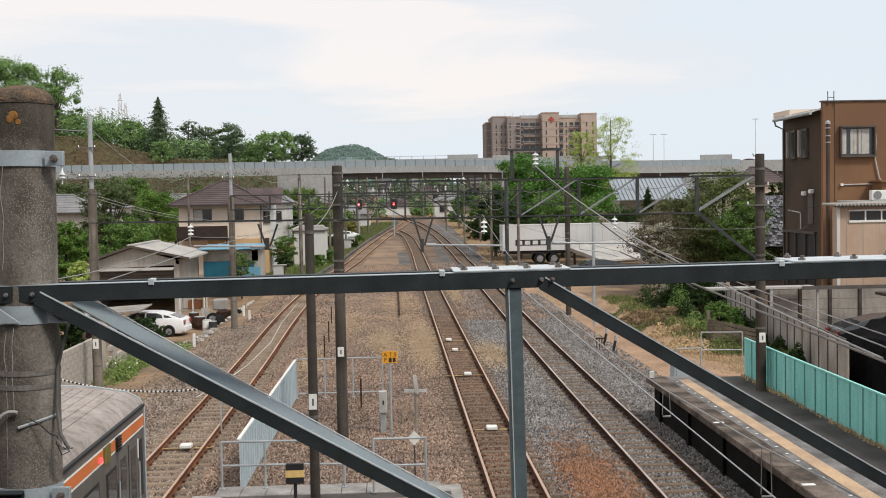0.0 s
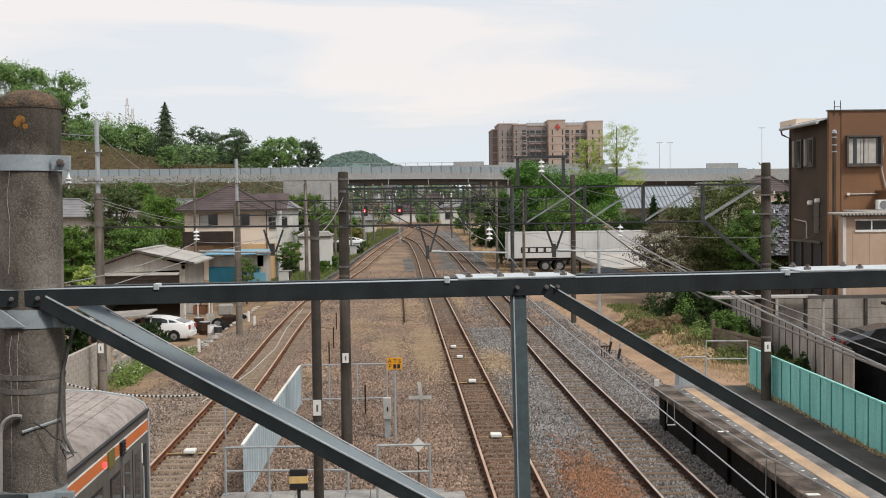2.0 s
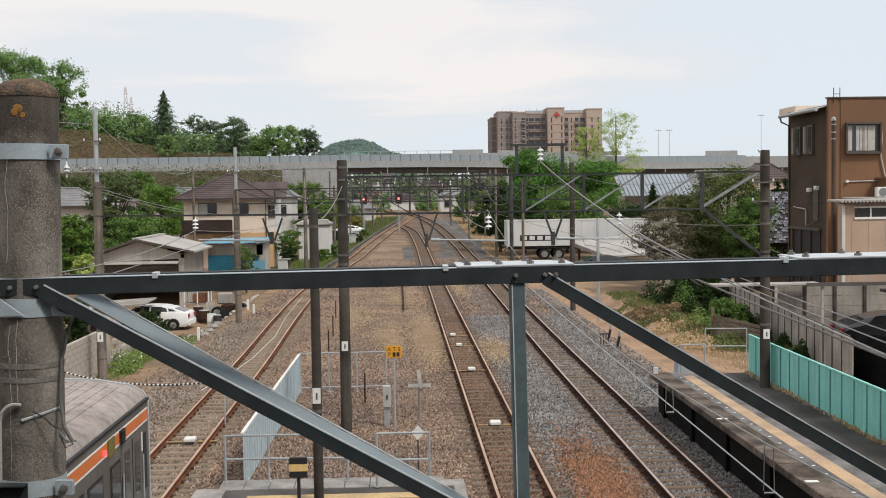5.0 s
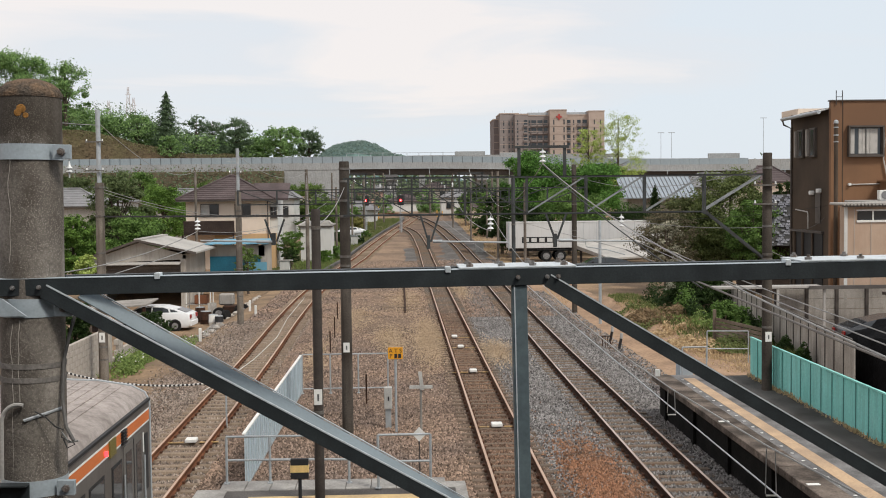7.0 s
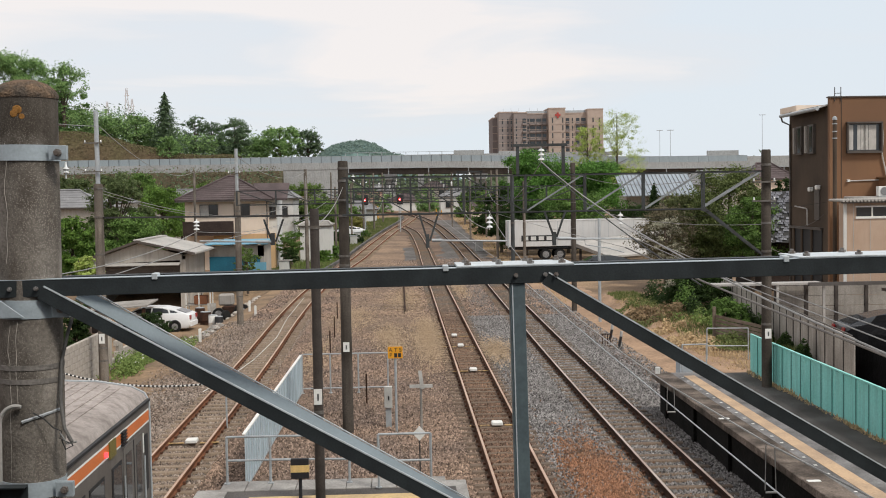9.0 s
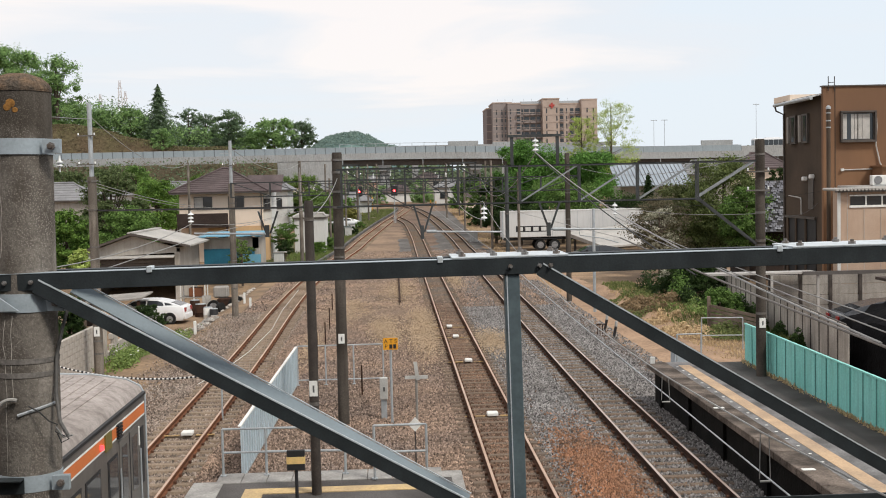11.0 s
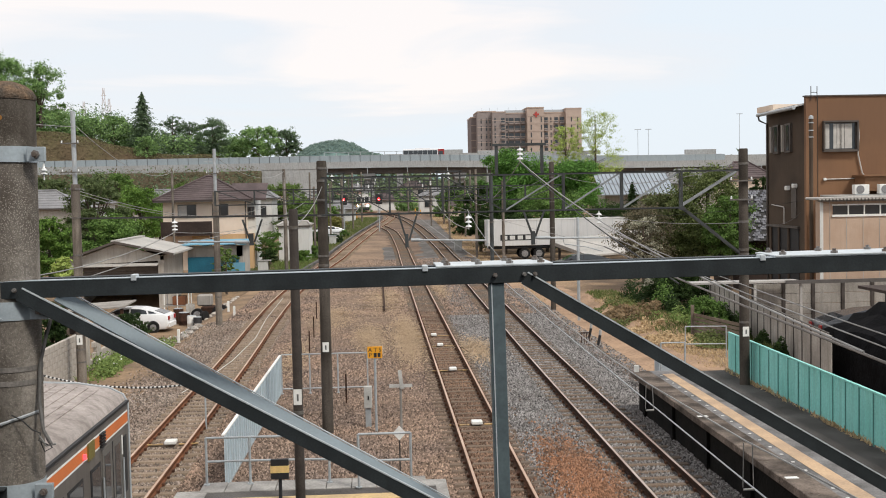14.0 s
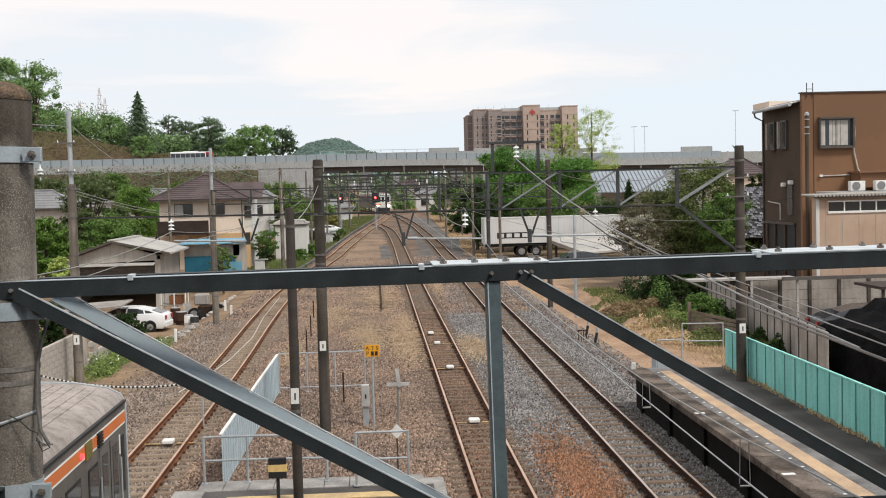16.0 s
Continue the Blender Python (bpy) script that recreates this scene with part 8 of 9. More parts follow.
def weeds(name, x0, x1, y0, y1, n, h, material, label, wob=0.35):
    """Blades and weeds standing on the ground, thicker in patches."""
    rng = np.random.default_rng(hash_of(name))
    v, f = [], []
    k = 0
    while k < n:
        x, y = rng.uniform(x0, x1), rng.uniform(y0, y1)
        if noise.noise((x * 0.7, y * 0.35, 11)) < rng.uniform(-0.5, 0.35):
            continue
        if name == "verge_weeds":
            x += track_x(y)
        z = (ground_z(x, y) - 0.02) if "straw" not in name else -0.17
        a, hh, w = rng.uniform(0, 6.28), h * rng.uniform(0.35, 1.2), 0.014 + 0.02 * rng.uniform()
        lean = rng.normal(0, wob, 2) * hh
        i = len(v)
        v += [(x - w * math.cos(a), y - w * math.sin(a), z), (x + w * math.cos(a), y + w * math.sin(a), z), (x + lean[0] * 0.5 + w * 0.8, y + lean[1] * 0.5, z + hh * 0.6), (x + lean[0], y + lean[1], z + hh)]
        f += [(i, i + 1, i + 2), (i, i + 2, i + 3)]
        k += 1
    me = bpy.data.meshes.new(name)
    me.from_pydata(v, [], f)
    me.materials.append(material)
    return tagged(new(name, me), label, "grass", kind="stuff")


GRASS_A = leaf_mat("green_weeds", (0.05, 0.075, 0.02), (0.19, 0.22, 0.08))
GRASS_L = leaf_mat("fresh_weeds", (0.06, 0.11, 0.025), (0.24, 0.32, 0.10))
GRASS_C = leaf_mat("pale_straw", (0.40, 0.30, 0.20), (0.56, 0.43, 0.295))
GRASS_B = leaf_mat("dry_grass", (0.30, 0.22, 0.12), (0.60, 0.45, 0.27))
weeds("green_weeds", 11.8, 15.2, 46, 66, 7000, 0.2, GRASS_A, "green weeds beside the boundary fence")
weeds("dry_weeds", 11.4, 14.8, 40, 62, 6500, 0.13, GRASS_B, "dry yellow grass on the sandy bank")
weeds("tall_weeds", 13.9, 14.9, 41, 56, 2600, 0.5, GRASS_A, "tall green weeds against the fence")
weeds("wall_weeds", -11.0, -9.9, 42, 57, 1300, 0.28, GRASS_L, "green weeds along the yard wall")
weeds("yard_weeds", -11.6, -10.2, 55, 62, 1500, 0.3, GRASS_A, "green weeds in the earth yard")
def straw(name, patches):
    """Short dry straw lying on the ballast in soft-edged patches."""
    rng = np.random.default_rng(hash_of(name))
    v, f = [], []
    for cx, cy, rx, ry, n in patches:
        for k in range(int(n * 0.7)):
            x, y = cx + rng.normal(0, rx * 0.5), cy + rng.normal(0, ry * 0.5)
            a, h, w, ln = rng.uniform(0, 6.28), rng.uniform(0.01, 0.06), rng.uniform(0.010, 0.026), rng.uniform(0.06, 0.16)
            u, q = (math.cos(a) * ln, math.sin(a) * ln), (-math.sin(a) * w, math.cos(a) * w)
            z = -0.125 + rise(y)
            i = len(v)
            v += [(x - q[0], y - q[1], z), (x + q[0], y + q[1], z), (x + u[0], y + u[1], z + h)]
            f.append((i, i + 1, i + 2))
    me = bpy.data.meshes.new(name)
    me.from_pydata(v, [], f)
    me.materials.append(GRASS_C)
    return tagged(new(name, me), "short pale straw lying on the ballast in patches", "straw", kind="stuff")


straw("straw", [(1.15, 51, 0.75, 8.5, 14000), (-0.5, 52.5, 0.8, 4.5, 4500), (3.85, 46.5, 0.75, 4.0, 5500), (-0.3, 48.5, 0.6, 3.0, 2500), (3.95, 76, 0.6, 6, 3000), (-2.3, 60, 1.2, 7, 5000), (-3.4, 46, 0.5, 6, 2500), (0.3, 70, 1.2, 9, 5000)])
weeds("verge_weeds", -6.2, -1.9, 92, 200, 26000, 0.35, GRASS_A, "rank green weeds beside the left track")
weeds("far_grass", -9.5, -6.0, 90, 190, 9000, 0.45, GRASS_L, "green grass beside the curving track")
weeds("far_grass_right", 9.2, 11.0, 66, 200, 7000, 0.2, GRASS_B, "dry grass beside the track")
weeds("platform_weeds", 9.9, 10.15, 22, 33, 700, 0.12, GRASS_B, "dry weeds at the foot of the teal fence")
for o in bpy.data.objects:
    if o.name == "platform_weeds":
        o.location.z = 1.2
rngf = np.random.default_rng(5)
fl = np.stack([rngf.uniform(-10.8, -9.4, 40), rngf.uniform(42, 56, 40), np.zeros(40)], 1)
rngw = np.random.default_rng(12)
tuft = np.stack([rngw.uniform(-11.0, -10.0, 60), rngw.uniform(42, 57, 60)], 1)
own = rngw.integers(0, 60, 5200)
lw = np.stack([tuft[own, 0] + rngw.normal(0, 0.17, 5200), tuft[own, 1] + rngw.normal(0, 0.3, 5200), rngw.uniform(0, 1, 5200) ** 1.4 * (0.2 + 0.45 * rngw.uniform(0, 1, 60)[own])], 1)
lw[:, 2] += [ground_z(p[0], p[1]) for p in lw]
tagged(new("leafy_weeds", leaves_mesh("leafy_weeds", lw, np.tile([0.0, -0.3, 1.0], (5200, 1)), 0.065, rngw, GRASS_L)), "leafy green weeds at the foot of the yard wall", "weeds", kind="stuff")
fl[:, 2] = [ground_z(p[0], p[1]) + 0.35 + 0.15 * rngf.uniform() for p in fl]
tagged(new("white_flowers", leaves_mesh("white_flowers", fl, np.tile([0.0, -0.6, 1.0], (40, 1)), 0.045, rngf, WHITE)), "small white flowers among the weeds", "flowers", kind="stuff")


# ---- the yard wall on the house side, and clutter ----
BLOCK = mat("pale_concrete_block", (0.46, 0.42, 0.37), 0.9, 0, 0.15, 1.2, 25, 0.3, (0.36, 0.325, 0.29), grime=0.35)
yard = thing("yard_wall", "pale weathered concrete block wall beside the track", "wall", kind="structure")
blk = B().box(-0.075, 0, 0, 0.075, 0.595, 0.195).mesh("block", BLOCK, bevel=0.006)
for row in range(8):
    for i in range(33):
        y = 37.5 + 0.605 * i + 0.3 * (row % 2)
        z = -0.3 + 0.205 * row
        if row > 4 and y > 43 or row > 2 and y > 46 or y > 52 or (44.0 < y < 45.2 and row > 1):
            continue
        o = new("block", blk)
        o.parent, o.location = yard, (-11.15, y, z)
part("gate_post", B().box(-11.3, 44.0, -0.3, -11.0, 44.25, 1.9), BLOCK, yard)

heap = thing("scrap_heap", "heap of stones and scrap beside the yard", "rubble")
rh = random.Random(4)
for i in range(26):
    x, y = rh.uniform(-11.5, -9.6), rh.uniform(58, 63)
    s = rh.uniform(0.12, 0.35)
    part("stone", B().lathe(x, y, [(s * 0.7, ground_z(x, y) - 0.05), (s, ground_z(x, y) + s * 0.4), (s * 0.5, ground_z(x, y) + s * 0.8)], 7), CONCRETE, heap)
for x, y, r, h, m, lab in ((-11.6, 69, 0.34, 0.75, RUST, "rusty round metal drum"), (-11.0, 68, 0.27, 0.65, WHITE, "white plastic drum"), (-10.6, 67.6, 0.25, 0.6, BLACK, "black plastic drum"), (-12.1, 70, 0.3, 0.9, RUST, "rusty round metal drum")):
    d = thing("drum", lab + " standing in the yard", "drum", "drums")
    z = -1.32
    part("shell", B().lathe(x, y, [(r, z), (r, z + h * 0.33), (r * 1.04, z + h * 0.36), (r, z + h * 0.39), (r, z + h * 0.95), (r * 0.95, z + h)], 16), m, d, smooth=True)
    part("lid", B().lathe(x, y, [(r * 0.9, z + h), (r * 0.9, z + h + 0.03)], 16), ALU, d)
junk = thing("tractor", "old small machine with rusty parts in the yard", "machine")
part("chassis", B().box(-11.0, 71.5, -1.1, -9.6, 72.6, -0.5), RUST, junk, bevel=0.05)
part("hood", B().box(-11.3, 72, -0.5, -10.4, 72.8, 0.2), WEATHER, junk, bevel=0.08)
wheel(junk, -9.8, 71.4, -0.85, 0.5, 0.3, (0, 1, 0))
wheel(junk, -11.2, 71.4, -0.95, 0.38, 0.3, (0, 1, 0))
lean = thing("lean_to", "low rusty lean-to roof beside the car", "shed")
part("roof_sheet", B().prism([(-17.6, 63, 0.15), (-13.75, 63, 0.38), (-13.75, 66, 0.46), (-17.6, 66, 0.25)], (0, 0, 0.08)), WEATHER, lean)
for x in (-17.4, -13.95):
    part("post", B().box(x - 0.08, 63.1, -1.35, x + 0.08, 63.26, 0.3), RUST, lean)
part("back_board", B().box(-17.9, 65.6, -1.35, -16.6, 65.7, 0.3), BROWN_WOOD, lean)
rack = thing("scrap_rack", "pale pipe rack with rusty scrap behind the parked car", "rack")
for x in (-13.4, -12.6, -11.9):
    for y in (72.6, 73.6):
        part("upright", B().cyl((x, y, -1.35), (x, y, 0.35), 0.04, 0.04, 8), WHITE, rack)
for z in (-0.5, 0.3):
    part("shelf", B().box(-13.45, 72.55, z, -11.85, 73.65, z + 0.05), WEATHER, rack)
part("rusty_box", B().box(-12.9, 72.6, -0.45, -12.1, 73.3, 0.1), RUST_BRIGHT, rack, "rusty steel box", bevel=0.03)
part("leaning_board", B().prism([(-11.9, 71.6, -1.3), (-11.35, 71.8, -1.3), (-11.5, 72.3, -0.35), (-12.0, 72.1, -0.35)], (0, 0.04, 0)), WEATHER, rack, "leaning grey board")
part("pale_bundle", B().lathe(-13.1, 73.0, [(0.2, 0.35), (0.32, 0.5), (0.22, 0.72), (0.05, 0.78)], 9), WALL_WHITE, rack, "pale wrapped bundle")
spare = thing("tyre", "worn black tyre leaning on scrap in the yard", "tyre")
part("tread", B().cyl((-10.7, 70.4, -0.98), (-10.5, 70.3, -0.95), 0.34, 0.34, 20), TYRE, spare, smooth=True)
part("hole", B().cyl((-10.715, 70.41, -0.98), (-10.70, 70.40, -0.98), 0.19, 0.19, 16), RIM, spare)
rubble = thing("stone_heap", "heap of pale broken stones along the yard edge", "rubble")
for i in range(44):
    x, y = rh.uniform(-10.9, -9.7), rh.uniform(68, 80)
    q = rh.uniform(0.10, 0.26)
    part("stone", B().lathe(x, y, [(q * 0.8, ground_z(x, y) - 0.05), (q, ground_z(x, y) + q * 0.35), (q * 0.45, ground_z(x, y) + q * 0.75)], 6), BLOCK, rubble)
ac2 = thing("outdoor_cabinet", "small white outdoor unit beside the house garden", "cabinet")
part("case", B().box(-9.9, 95.0, -0.3, -9.1, 95.6, 0.9), WALL_WHITE, ac2, bevel=0.03)
part("lid", B().box(-9.95, 94.95, 0.9, -8.85, 95.65, 0.97), ROOF_PALE, ac2)

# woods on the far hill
# Distance haze is mixed into this hill colour; no air is modelled.
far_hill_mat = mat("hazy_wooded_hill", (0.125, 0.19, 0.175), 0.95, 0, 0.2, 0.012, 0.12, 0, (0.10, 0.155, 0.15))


def far_hill(x, y):
    e = 62 * math.exp(-((x + 45) / 140) ** 2) + 14.5 * math.exp(-((x + 64) / 40) ** 4) + 3 * math.exp(-((x + 15) / 30) ** 2)
    return -5 + e * math.exp(-((y - 1500) / 160) ** 2) + 3.0 * noise.noise((x * 0.09, y * 0.09, 1)) + 1.5 * noise.noise((x * 0.25, y * 0.25, 6))


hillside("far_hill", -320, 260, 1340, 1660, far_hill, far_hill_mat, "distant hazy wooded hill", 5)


def far_woods(name, x0, x1, y0, y1, zt, n, size, material, label):
    """A distant belt of trees and bushes with an uneven top, too far to pick apart."""
    rng = np.random.default_rng(hash_of(name))
    x, y = rng.uniform(x0, x1, n), rng.uniform(y0, y1, n)
    top = np.array([zt * (0.62 + 0.38 * noise.noise((a * 0.09, b * 0.05, 4)) + 0.18 * noise.noise((a * 0.35, b * 0.3, 8))) for a, b in zip(x, y)])
    z = np.maximum(0.1, top * rng.uniform(0.02, 1, n) ** 0.6)
    c = np.stack([x, y, z], 1)
    tagged(new(name, leaves_mesh(name, c, np.tile([0.0, -0.7, 0.8], (n, 1)), size, rng, material)), label, "woods", kind="stuff")


# Leaf greens paled to carry the haze of distance.
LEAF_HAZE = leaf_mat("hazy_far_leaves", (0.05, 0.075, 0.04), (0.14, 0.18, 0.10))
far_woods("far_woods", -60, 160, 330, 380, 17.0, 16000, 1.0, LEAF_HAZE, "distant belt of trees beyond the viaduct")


def hill_woods(name, x0, x1, y0, y1, lo, hi, n, size, material, label):
    """Scrub and trees that stand all over the hillside."""
    rng = np.random.default_rng(hash_of(name))
    x, y = rng.uniform(x0, x1, n), rng.uniform(y0, y1, n)
    z = np.array([left_hill(a, b) for a, b in zip(x, y)])
    h = np.array([lo + (hi - lo) * max(0.0, 0.5 + 0.8 * noise.noise((a * 0.12, b * 0.1, 21))) for a, b in zip(x, y)]) * rng.uniform(0, 1, n) ** 0.6
    c = np.stack([x, y, z + h], 1)
    tagged(new(name, leaves_mesh(name, c, np.tile([0.0, -0.6, 0.8], (n, 1)), size, rng, material)), label, "woods", kind="stuff")


hill_woods("hill_trees", -200, -38, 312, 345, 2.0, 9.5, 44000, 0.33, LEAF_FARG, "light green trees along the hilltop")
hill_woods("hill_trees_dark", -200, -38, 314, 350, 1.5, 12.0, 22000, 0.33, LEAF_FARD, "darker green trees along the hilltop")
hill_woods("hill_grass", -200, -42, 303, 316, 0.0, 1.0, 14000, 0.24, LEAF_SLOPE, "green grass and weeds on the slope")
hill_woods("hill_scrub", -200, -42, 291, 316, 0.0, 1.0, 30000, 0.24, LEAF_DRYDARK, "dry brown scrub on the slope")


def slope_leaves(name, fun, x0, x1, y0, y1, n, size, material, label):
    rng = np.random.default_rng(hash_of(name))
    x, y = rng.uniform(x0, x1, n), rng.uniform(y0, y1, n)
    c = np.stack([x, y, [fun(a, b) + rng.uniform(-1, 2.5) for a, b in zip(x, y)]], 1)
    tagged(new(name, leaves_mesh(name, c, np.tile([0.0, -0.6, 0.8], (n, 1)), size, rng, material)), label, "woods", kind="stuff")


def bank_slope(x, y):
    return -0.6 + 12.4 * (y - 262) / 16.7 + 0.9 * noise.noise((x * 0.3, y * 0.3, 5))


slope_leaves("bank_bushes", bank_slope, -140, -28, 264, 278, 14000, 0.26, LEAF_DRYDARK, "dry bushes on the road bank")
slope_leaves("bank_scrub", bank_slope, -140, -28, 263, 277.5, 8000, 0.36, LEAF_FARD, "grey-green scrub on the road bank")
# Canopy tinted blue: haze put into the leaf colour.
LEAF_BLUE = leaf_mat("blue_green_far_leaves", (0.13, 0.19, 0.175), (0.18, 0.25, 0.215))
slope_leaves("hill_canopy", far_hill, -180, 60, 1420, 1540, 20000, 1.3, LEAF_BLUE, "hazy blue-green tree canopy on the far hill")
brush = thing("brushwood_pile", "pile of dry brown brushwood and cuttings", "brushwood")
rb = np.random.default_rng(8)
nb = 5200
ang, rad = rb.uniform(0, 6.283, nb), rb.uniform(0, 1, nb) ** 0.6
bx, by = 12.6 + 1.9 * rad * np.cos(ang), 54.5 + 3.6 * rad * np.sin(ang)
bz = 0.05 + 0.8 * (1 - rad ** 2) * rb.uniform(0.1, 1.05, nb) * np.array([0.7 + 0.9 * noise.noise((a * 1.4, b * 1.1, 8)) for a, b in zip(bx, by)])
o = new("brushwood", leaves_mesh("brushwood", np.stack([bx, by, bz], 1), np.tile([0.0, -0.4, 0.9], (nb, 1)), 0.10, rb, LEAF_DRY))
o.parent, o["kind"] = brush, "stuff"
for cxx, cyy, rr, hh, nn, mm in ((11.9, 50.0, 1.1, 0.5, 2200, GRASS_B), (13.3, 51.5, 1.5, 0.75, 3000, GRASS_L), (12.2, 47.0, 1.4, 0.3, 1800, GRASS_B), (13.6, 46.0, 1.3, 0.5, 2200, GRASS_A), (12.4, 58.5, 1.6, 0.7, 3000, GRASS_A), (12.0, 53.0, 1.6, 0.5, 2600, GRASS_A), (13.6, 58.5, 1.0, 1.3, 2600, LEAF_DARK), (13.9, 61.5, 1.2, 1.8, 3200, LEAF_DARK), (13.75, 53.5, 0.75, 1.5, 2600, LEAF_DARK), (13.55, 48.8, 0.5, 1.2, 1600, LEAF_MID), (13.9, 56.0, 0.8, 1.7, 2600, LEAF_MID), (15.7, 53.5, 0.5, 1.3, 2200, LEAF_DARK), (15.3, 50.5, 0.5, 1.2, 2200, LEAF_DARK), (14.9, 47.0, 0.45, 1.1, 2000, LEAF_DARK), (14.6, 43.5, 0.4, 0.9, 1600, LEAF_DARK), (14.2, 40.5, 0.4, 0.8, 1400, LEAF_DARK)):
    ang, rad = rb.uniform(0, 6.283, nn), rb.uniform(0, 1, nn) ** 0.6
    pts = np.stack([cxx + rr * rad * np.cos(ang), cyy + rr * 1.4 * rad * np.sin(ang), hh * (1 - rad ** 2) * rb.uniform(0.05, 1.1, nn)], 1)
    pts[:, 2] = -0.05 + pts[:, 2] * [0.75 + 0.9 * noise.noise((p[0] * 1.9, p[1] * 1.6, 3)) for p in pts]
    t = thing("bush", "low ragged bush on the rough bank", "bush", "trees and shrubs")
    o = new("crown", leaves_mesh("crown", pts, np.tile([0.0, -0.4, 0.9], (nn, 1)), 0.075, rb, mm))
    o.parent = t
BROWN_GREY = mat("grey_brown_old_timber", (0.24, 0.195, 0.155), 0.9, 0, 0.3, 2, 30, 0.3, (0.14, 0.11, 0.085))
wf = thing("wooden_barrier", "weathered timber panel leaning on the bank", "fence")
for k in range(5):
    part("plank", B().bar((13.0, 47.4, 0.22 + 0.17 * k), (14.3, 44.6, 0.02 + 0.17 * k), (0, 0, 1), (1, 0, 0), 0.03, 0.13), BROWN_GREY, wf)
part("post", B().box(12.94, 47.35, -0.3, 13.06, 47.47, 1.35), BROWN_GREY, wf)
# clutter along the far line
YEL_GUARD = mat("orange_yellow_guard", (0.70, 0.36, 0.06), 0.6, 0, 0.1)
for x, y, h in ((-3.6, 196, 2.4), (-2.8, 198, 2.2), (-4.4, 203, 2.4), (6.6, 206, 1.3), (7.6, 208, 1.0)):
    g = thing("guard_post", "yellow-orange striped guard post in the sandy lot", "post", "guard posts")
    z = ground_z(x, y)
    part("tube", B().cyl((x, y, z - 0.1), (x, y, z + h), 0.09, 0.09, 8), YEL_GUARD, g)
    part("band", B().cyl((x, y, z + h * 0.5), (x, y, z + h * 0.62), 0.095, 0.095, 8), BLACK, g)
for x, y, h, r in ((-6.2, 132, 8.5, 0.11), (-4.6, 150, 8.6, 0.11), (8.6, 140, 8.8, 0.11), (-3.6, 166, 9.2, 0.11), (-2.6, 186, 9.6, 0.12), (7.8, 170, 9.2, 0.11), (5.6, 215, 10, 0.12), (9.5, 112, 8.4, 0.11), (-10, 172, 9.5, 0.12), (12, 150, 9, 0.12)):
    pole(x, y, -0.2, h, r, "slim grey concrete pole along the line", bands=(h - 0.6, h - 1.6))
for x, y in ((-6.2, 118), (-5.4, 136), (8.4, 122), (-5.2, 142)):
    g = thing("relay_box", "small grey trackside relay box", "equipment box", "relay boxes")
    z = ground_z(x, y)
    part("case", B().box(x - 0.4, y, z, x + 0.4, y + 0.5, z + 1.1), CONCRETE_PALE, g, bevel=0.03)
    part("cap", B().box(x - 0.45, y - 0.05, z + 1.1, x + 0.45, y + 0.55, z + 1.16), ALU, g)
tarp = thing("tarpaulin", "blue tarpaulin over a low heap", "tarpaulin")
part("sheet", B().lathe(-8.6, 146, [(1.2, 0.4), (1.1, 0.9), (0.6, 1.35), (0.1, 1.45)], 11), mat("blue_sheet", (0.02, 0.12, 0.35), 0.5, 0, 0.2), tarp)
for x0, x1, y, z0, zt, m, rm in ((-14, -8, 225, 0, 6.8, WALL_WHITE, ROOF_GREY), (-24, -17, 215, 0, 7.5, WALL_CREAM, ROOF_BROWN), (8, 14, 222, 0, 6.8, WALL_WHITE, ROOF_GREY), (15, 24, 210, 0, 7.4, WALL_GREY, ROOF_GREY), (-8, -3, 300, 0, 8.5, WALL_WHITE, ROOF_GREY), (6, 13, 305, 0, 9.0, WALL_GREY, ROOF_BROWN)):
    small_house(x0, x1, y, y + 7, zt - 1.4, 1.4, m, rm, "distant plain house near the viaduct", 0.8, 0.4, ((x0 + 1, x0 + 2.4, zt - 3.4, zt - 2.2), (x1 - 2.4, x1 - 1, zt - 3.4, zt - 2.2)))


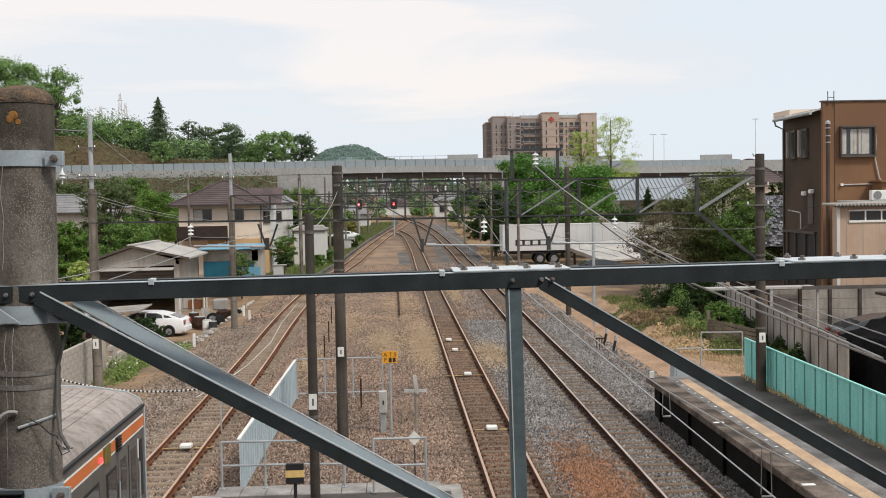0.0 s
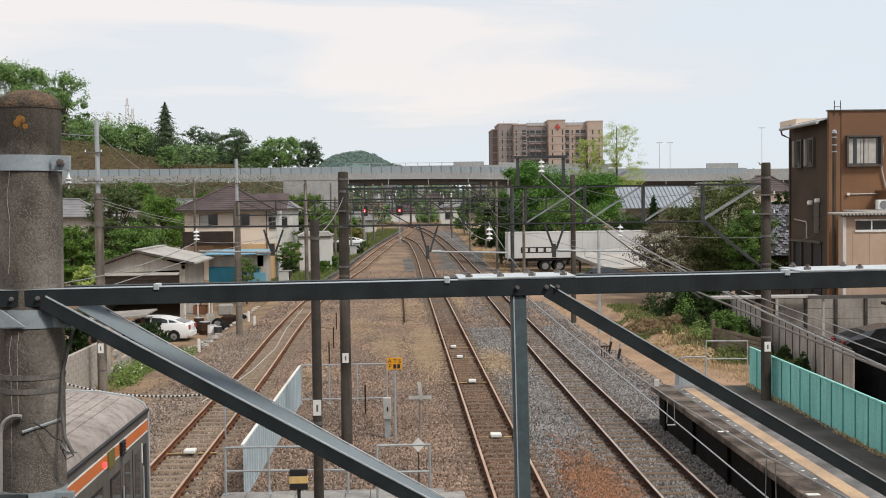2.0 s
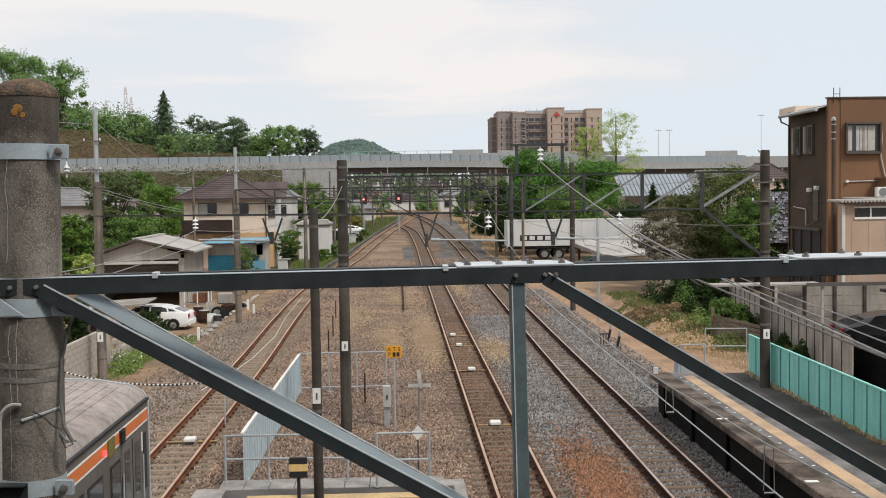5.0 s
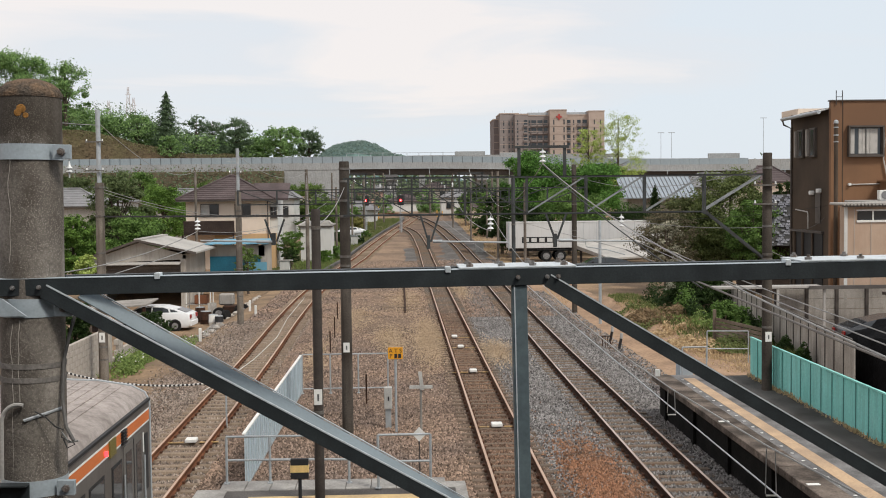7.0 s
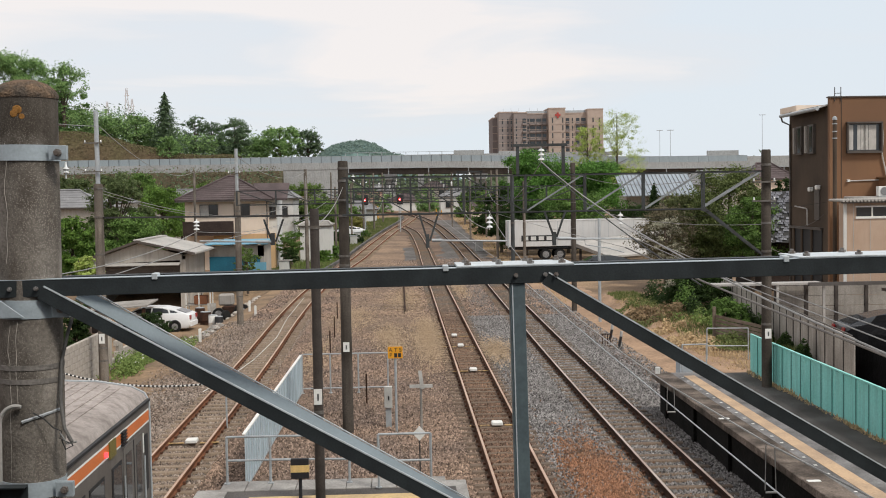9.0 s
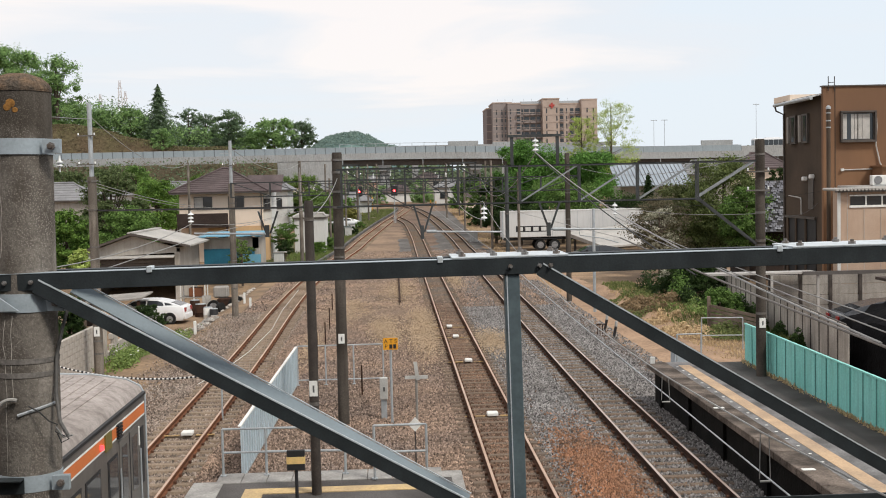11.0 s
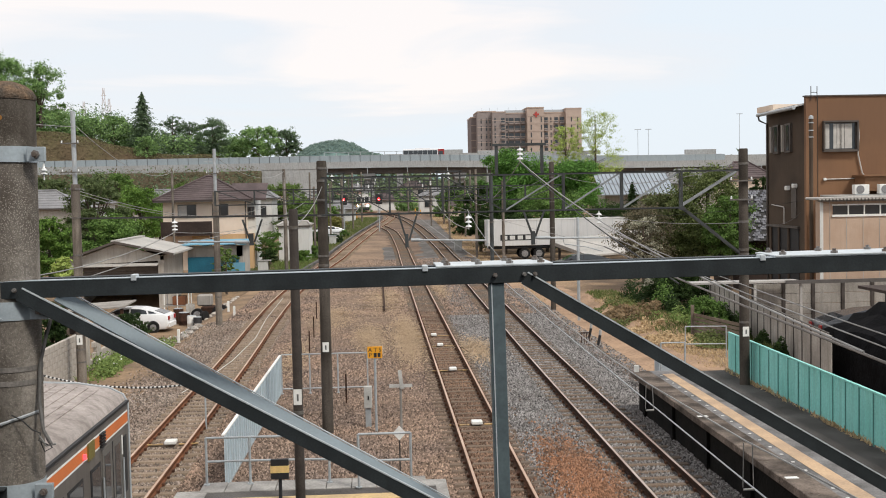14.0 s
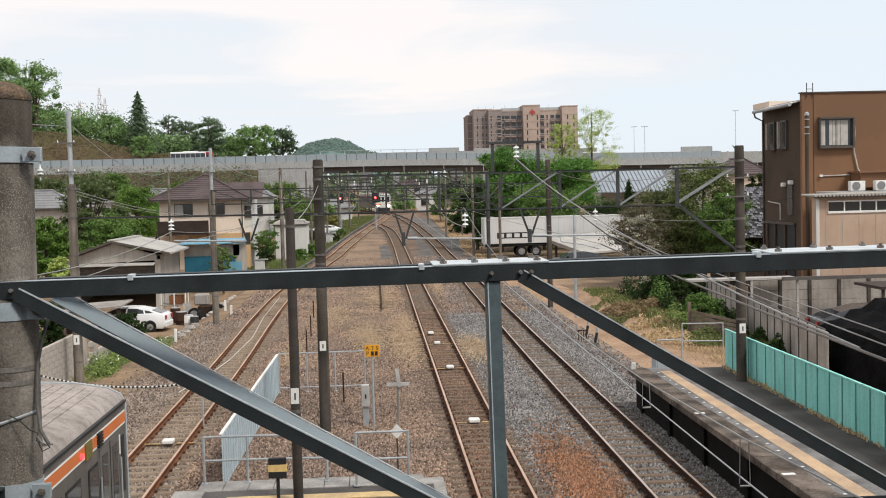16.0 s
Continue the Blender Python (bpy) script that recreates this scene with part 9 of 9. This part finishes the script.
# ---- sleepers ----
def sleepers(key, near_end):
    """Single sleepers along the near stretch, the far ones joined."""
    root = TRACK_OBJ[key]
    w = B().add([(-1.0, -0.12, -0.20), (1.0, -0.12, -0.20), (1.0, 0.12, -0.20), (-1.0, 0.12, -0.20), (-0.98, -0.09, -0.125), (0.98, -0.09, -0.125), (0.98, 0.09, -0.125), (-0.98, 0.09, -0.125)],
                [(0, 3, 2, 1), (4, 5, 6, 7), (0, 1, 5, 4), (1, 2, 6, 5), (2, 3, 7, 6), (3, 0, 4, 7)])
    kind_of = SLEEPER if key == "left" else SLEEPER_OLD
    me = w.mesh("sleeper", kind_of)
    far, clips = B(), B()
    for p, d in along(TRACKS[key], 0.62):
        m = Matrix.Translation(p + Vector((0, 0, rise(p.y)))) @ Matrix.Rotation(math.atan2(-d.x, d.y), 4, "Z")
        if p.y < near_end:
            for s in (-0.567, 0.567):
                for e in (-0.085, 0.085):
                    c = [m @ Vector((s + e + i, j, k)) for k in (-0.14, -0.075) for i, j in ((-0.028, -0.05), (0.028, -0.05), (0.028, 0.05), (-0.028, 0.05))]
                    clips.add(c, [(4, 5, 6, 7), (0, 1, 5, 4), (1, 2, 6, 5), (2, 3, 7, 6), (3, 0, 4, 7)])
            o = new("sleeper", me)
            o.parent, o.matrix_basis = root, m @ pose(0.02 * math.sin(p.y * 7), 0, -0.012 * (1 + math.sin(p.y * 3)), 0, 0, 0.6 * math.sin(p.y * 5))
        elif p.y < 330:
            far.add([m @ Vector(v) for v in w.v], w.f)
    part("rail_clip_run", clips, RUST_DULL, root, kind="stuff")
    part("far_sleeper_run", far, kind_of, root, kind="stuff")


for key in TRACKS:
    sleepers(key, 62)


# ---- what moves ----
def motions():
    """The coach and cars drive along the viaduct, and a train comes in along the curve."""
    speed = 27.6
    half_seconds = [0.5 * i for i in range(33)]
    walk(BUS, [(t, pose(-2.4 - speed * (t - 14.5), VIA_Y + 5.0, 13.5 + via_z(-2.4 - speed * (t - 14.5)))) for t in half_seconds])
    for t0, c in ROAD_CARS:
        walk(c, [(t, pose(73.0 - 25.0 * (t - t0), VIA_Y + 4.2, 13.5 + via_z(73.0 - 25.0 * (t - t0)))) for t in half_seconds])
    line = [(0.0, -120, 345), (4.0, -78, 312), (8.0, -41, 284), (11.0, -18.5, 264), (12.8, -6.4, 248), (13.6, -3.9, 237), (14.5, -2.0, 226), (15.0, -0.9, 220), (15.5, 0.4, 214), (16.0, 1.5, 208)]
    rows = []
    for i, (t, x, y) in enumerate(line):
        a, b = line[max(i - 1, 0)], line[min(i + 1, len(line) - 1)]
        rows.append((t, pose(x, y, rise(y), 0, 0, math.degrees(math.atan2(b[2] - a[2], b[1] - a[1])) + 90)))
    walk(ARRIVING, rows)


motions()
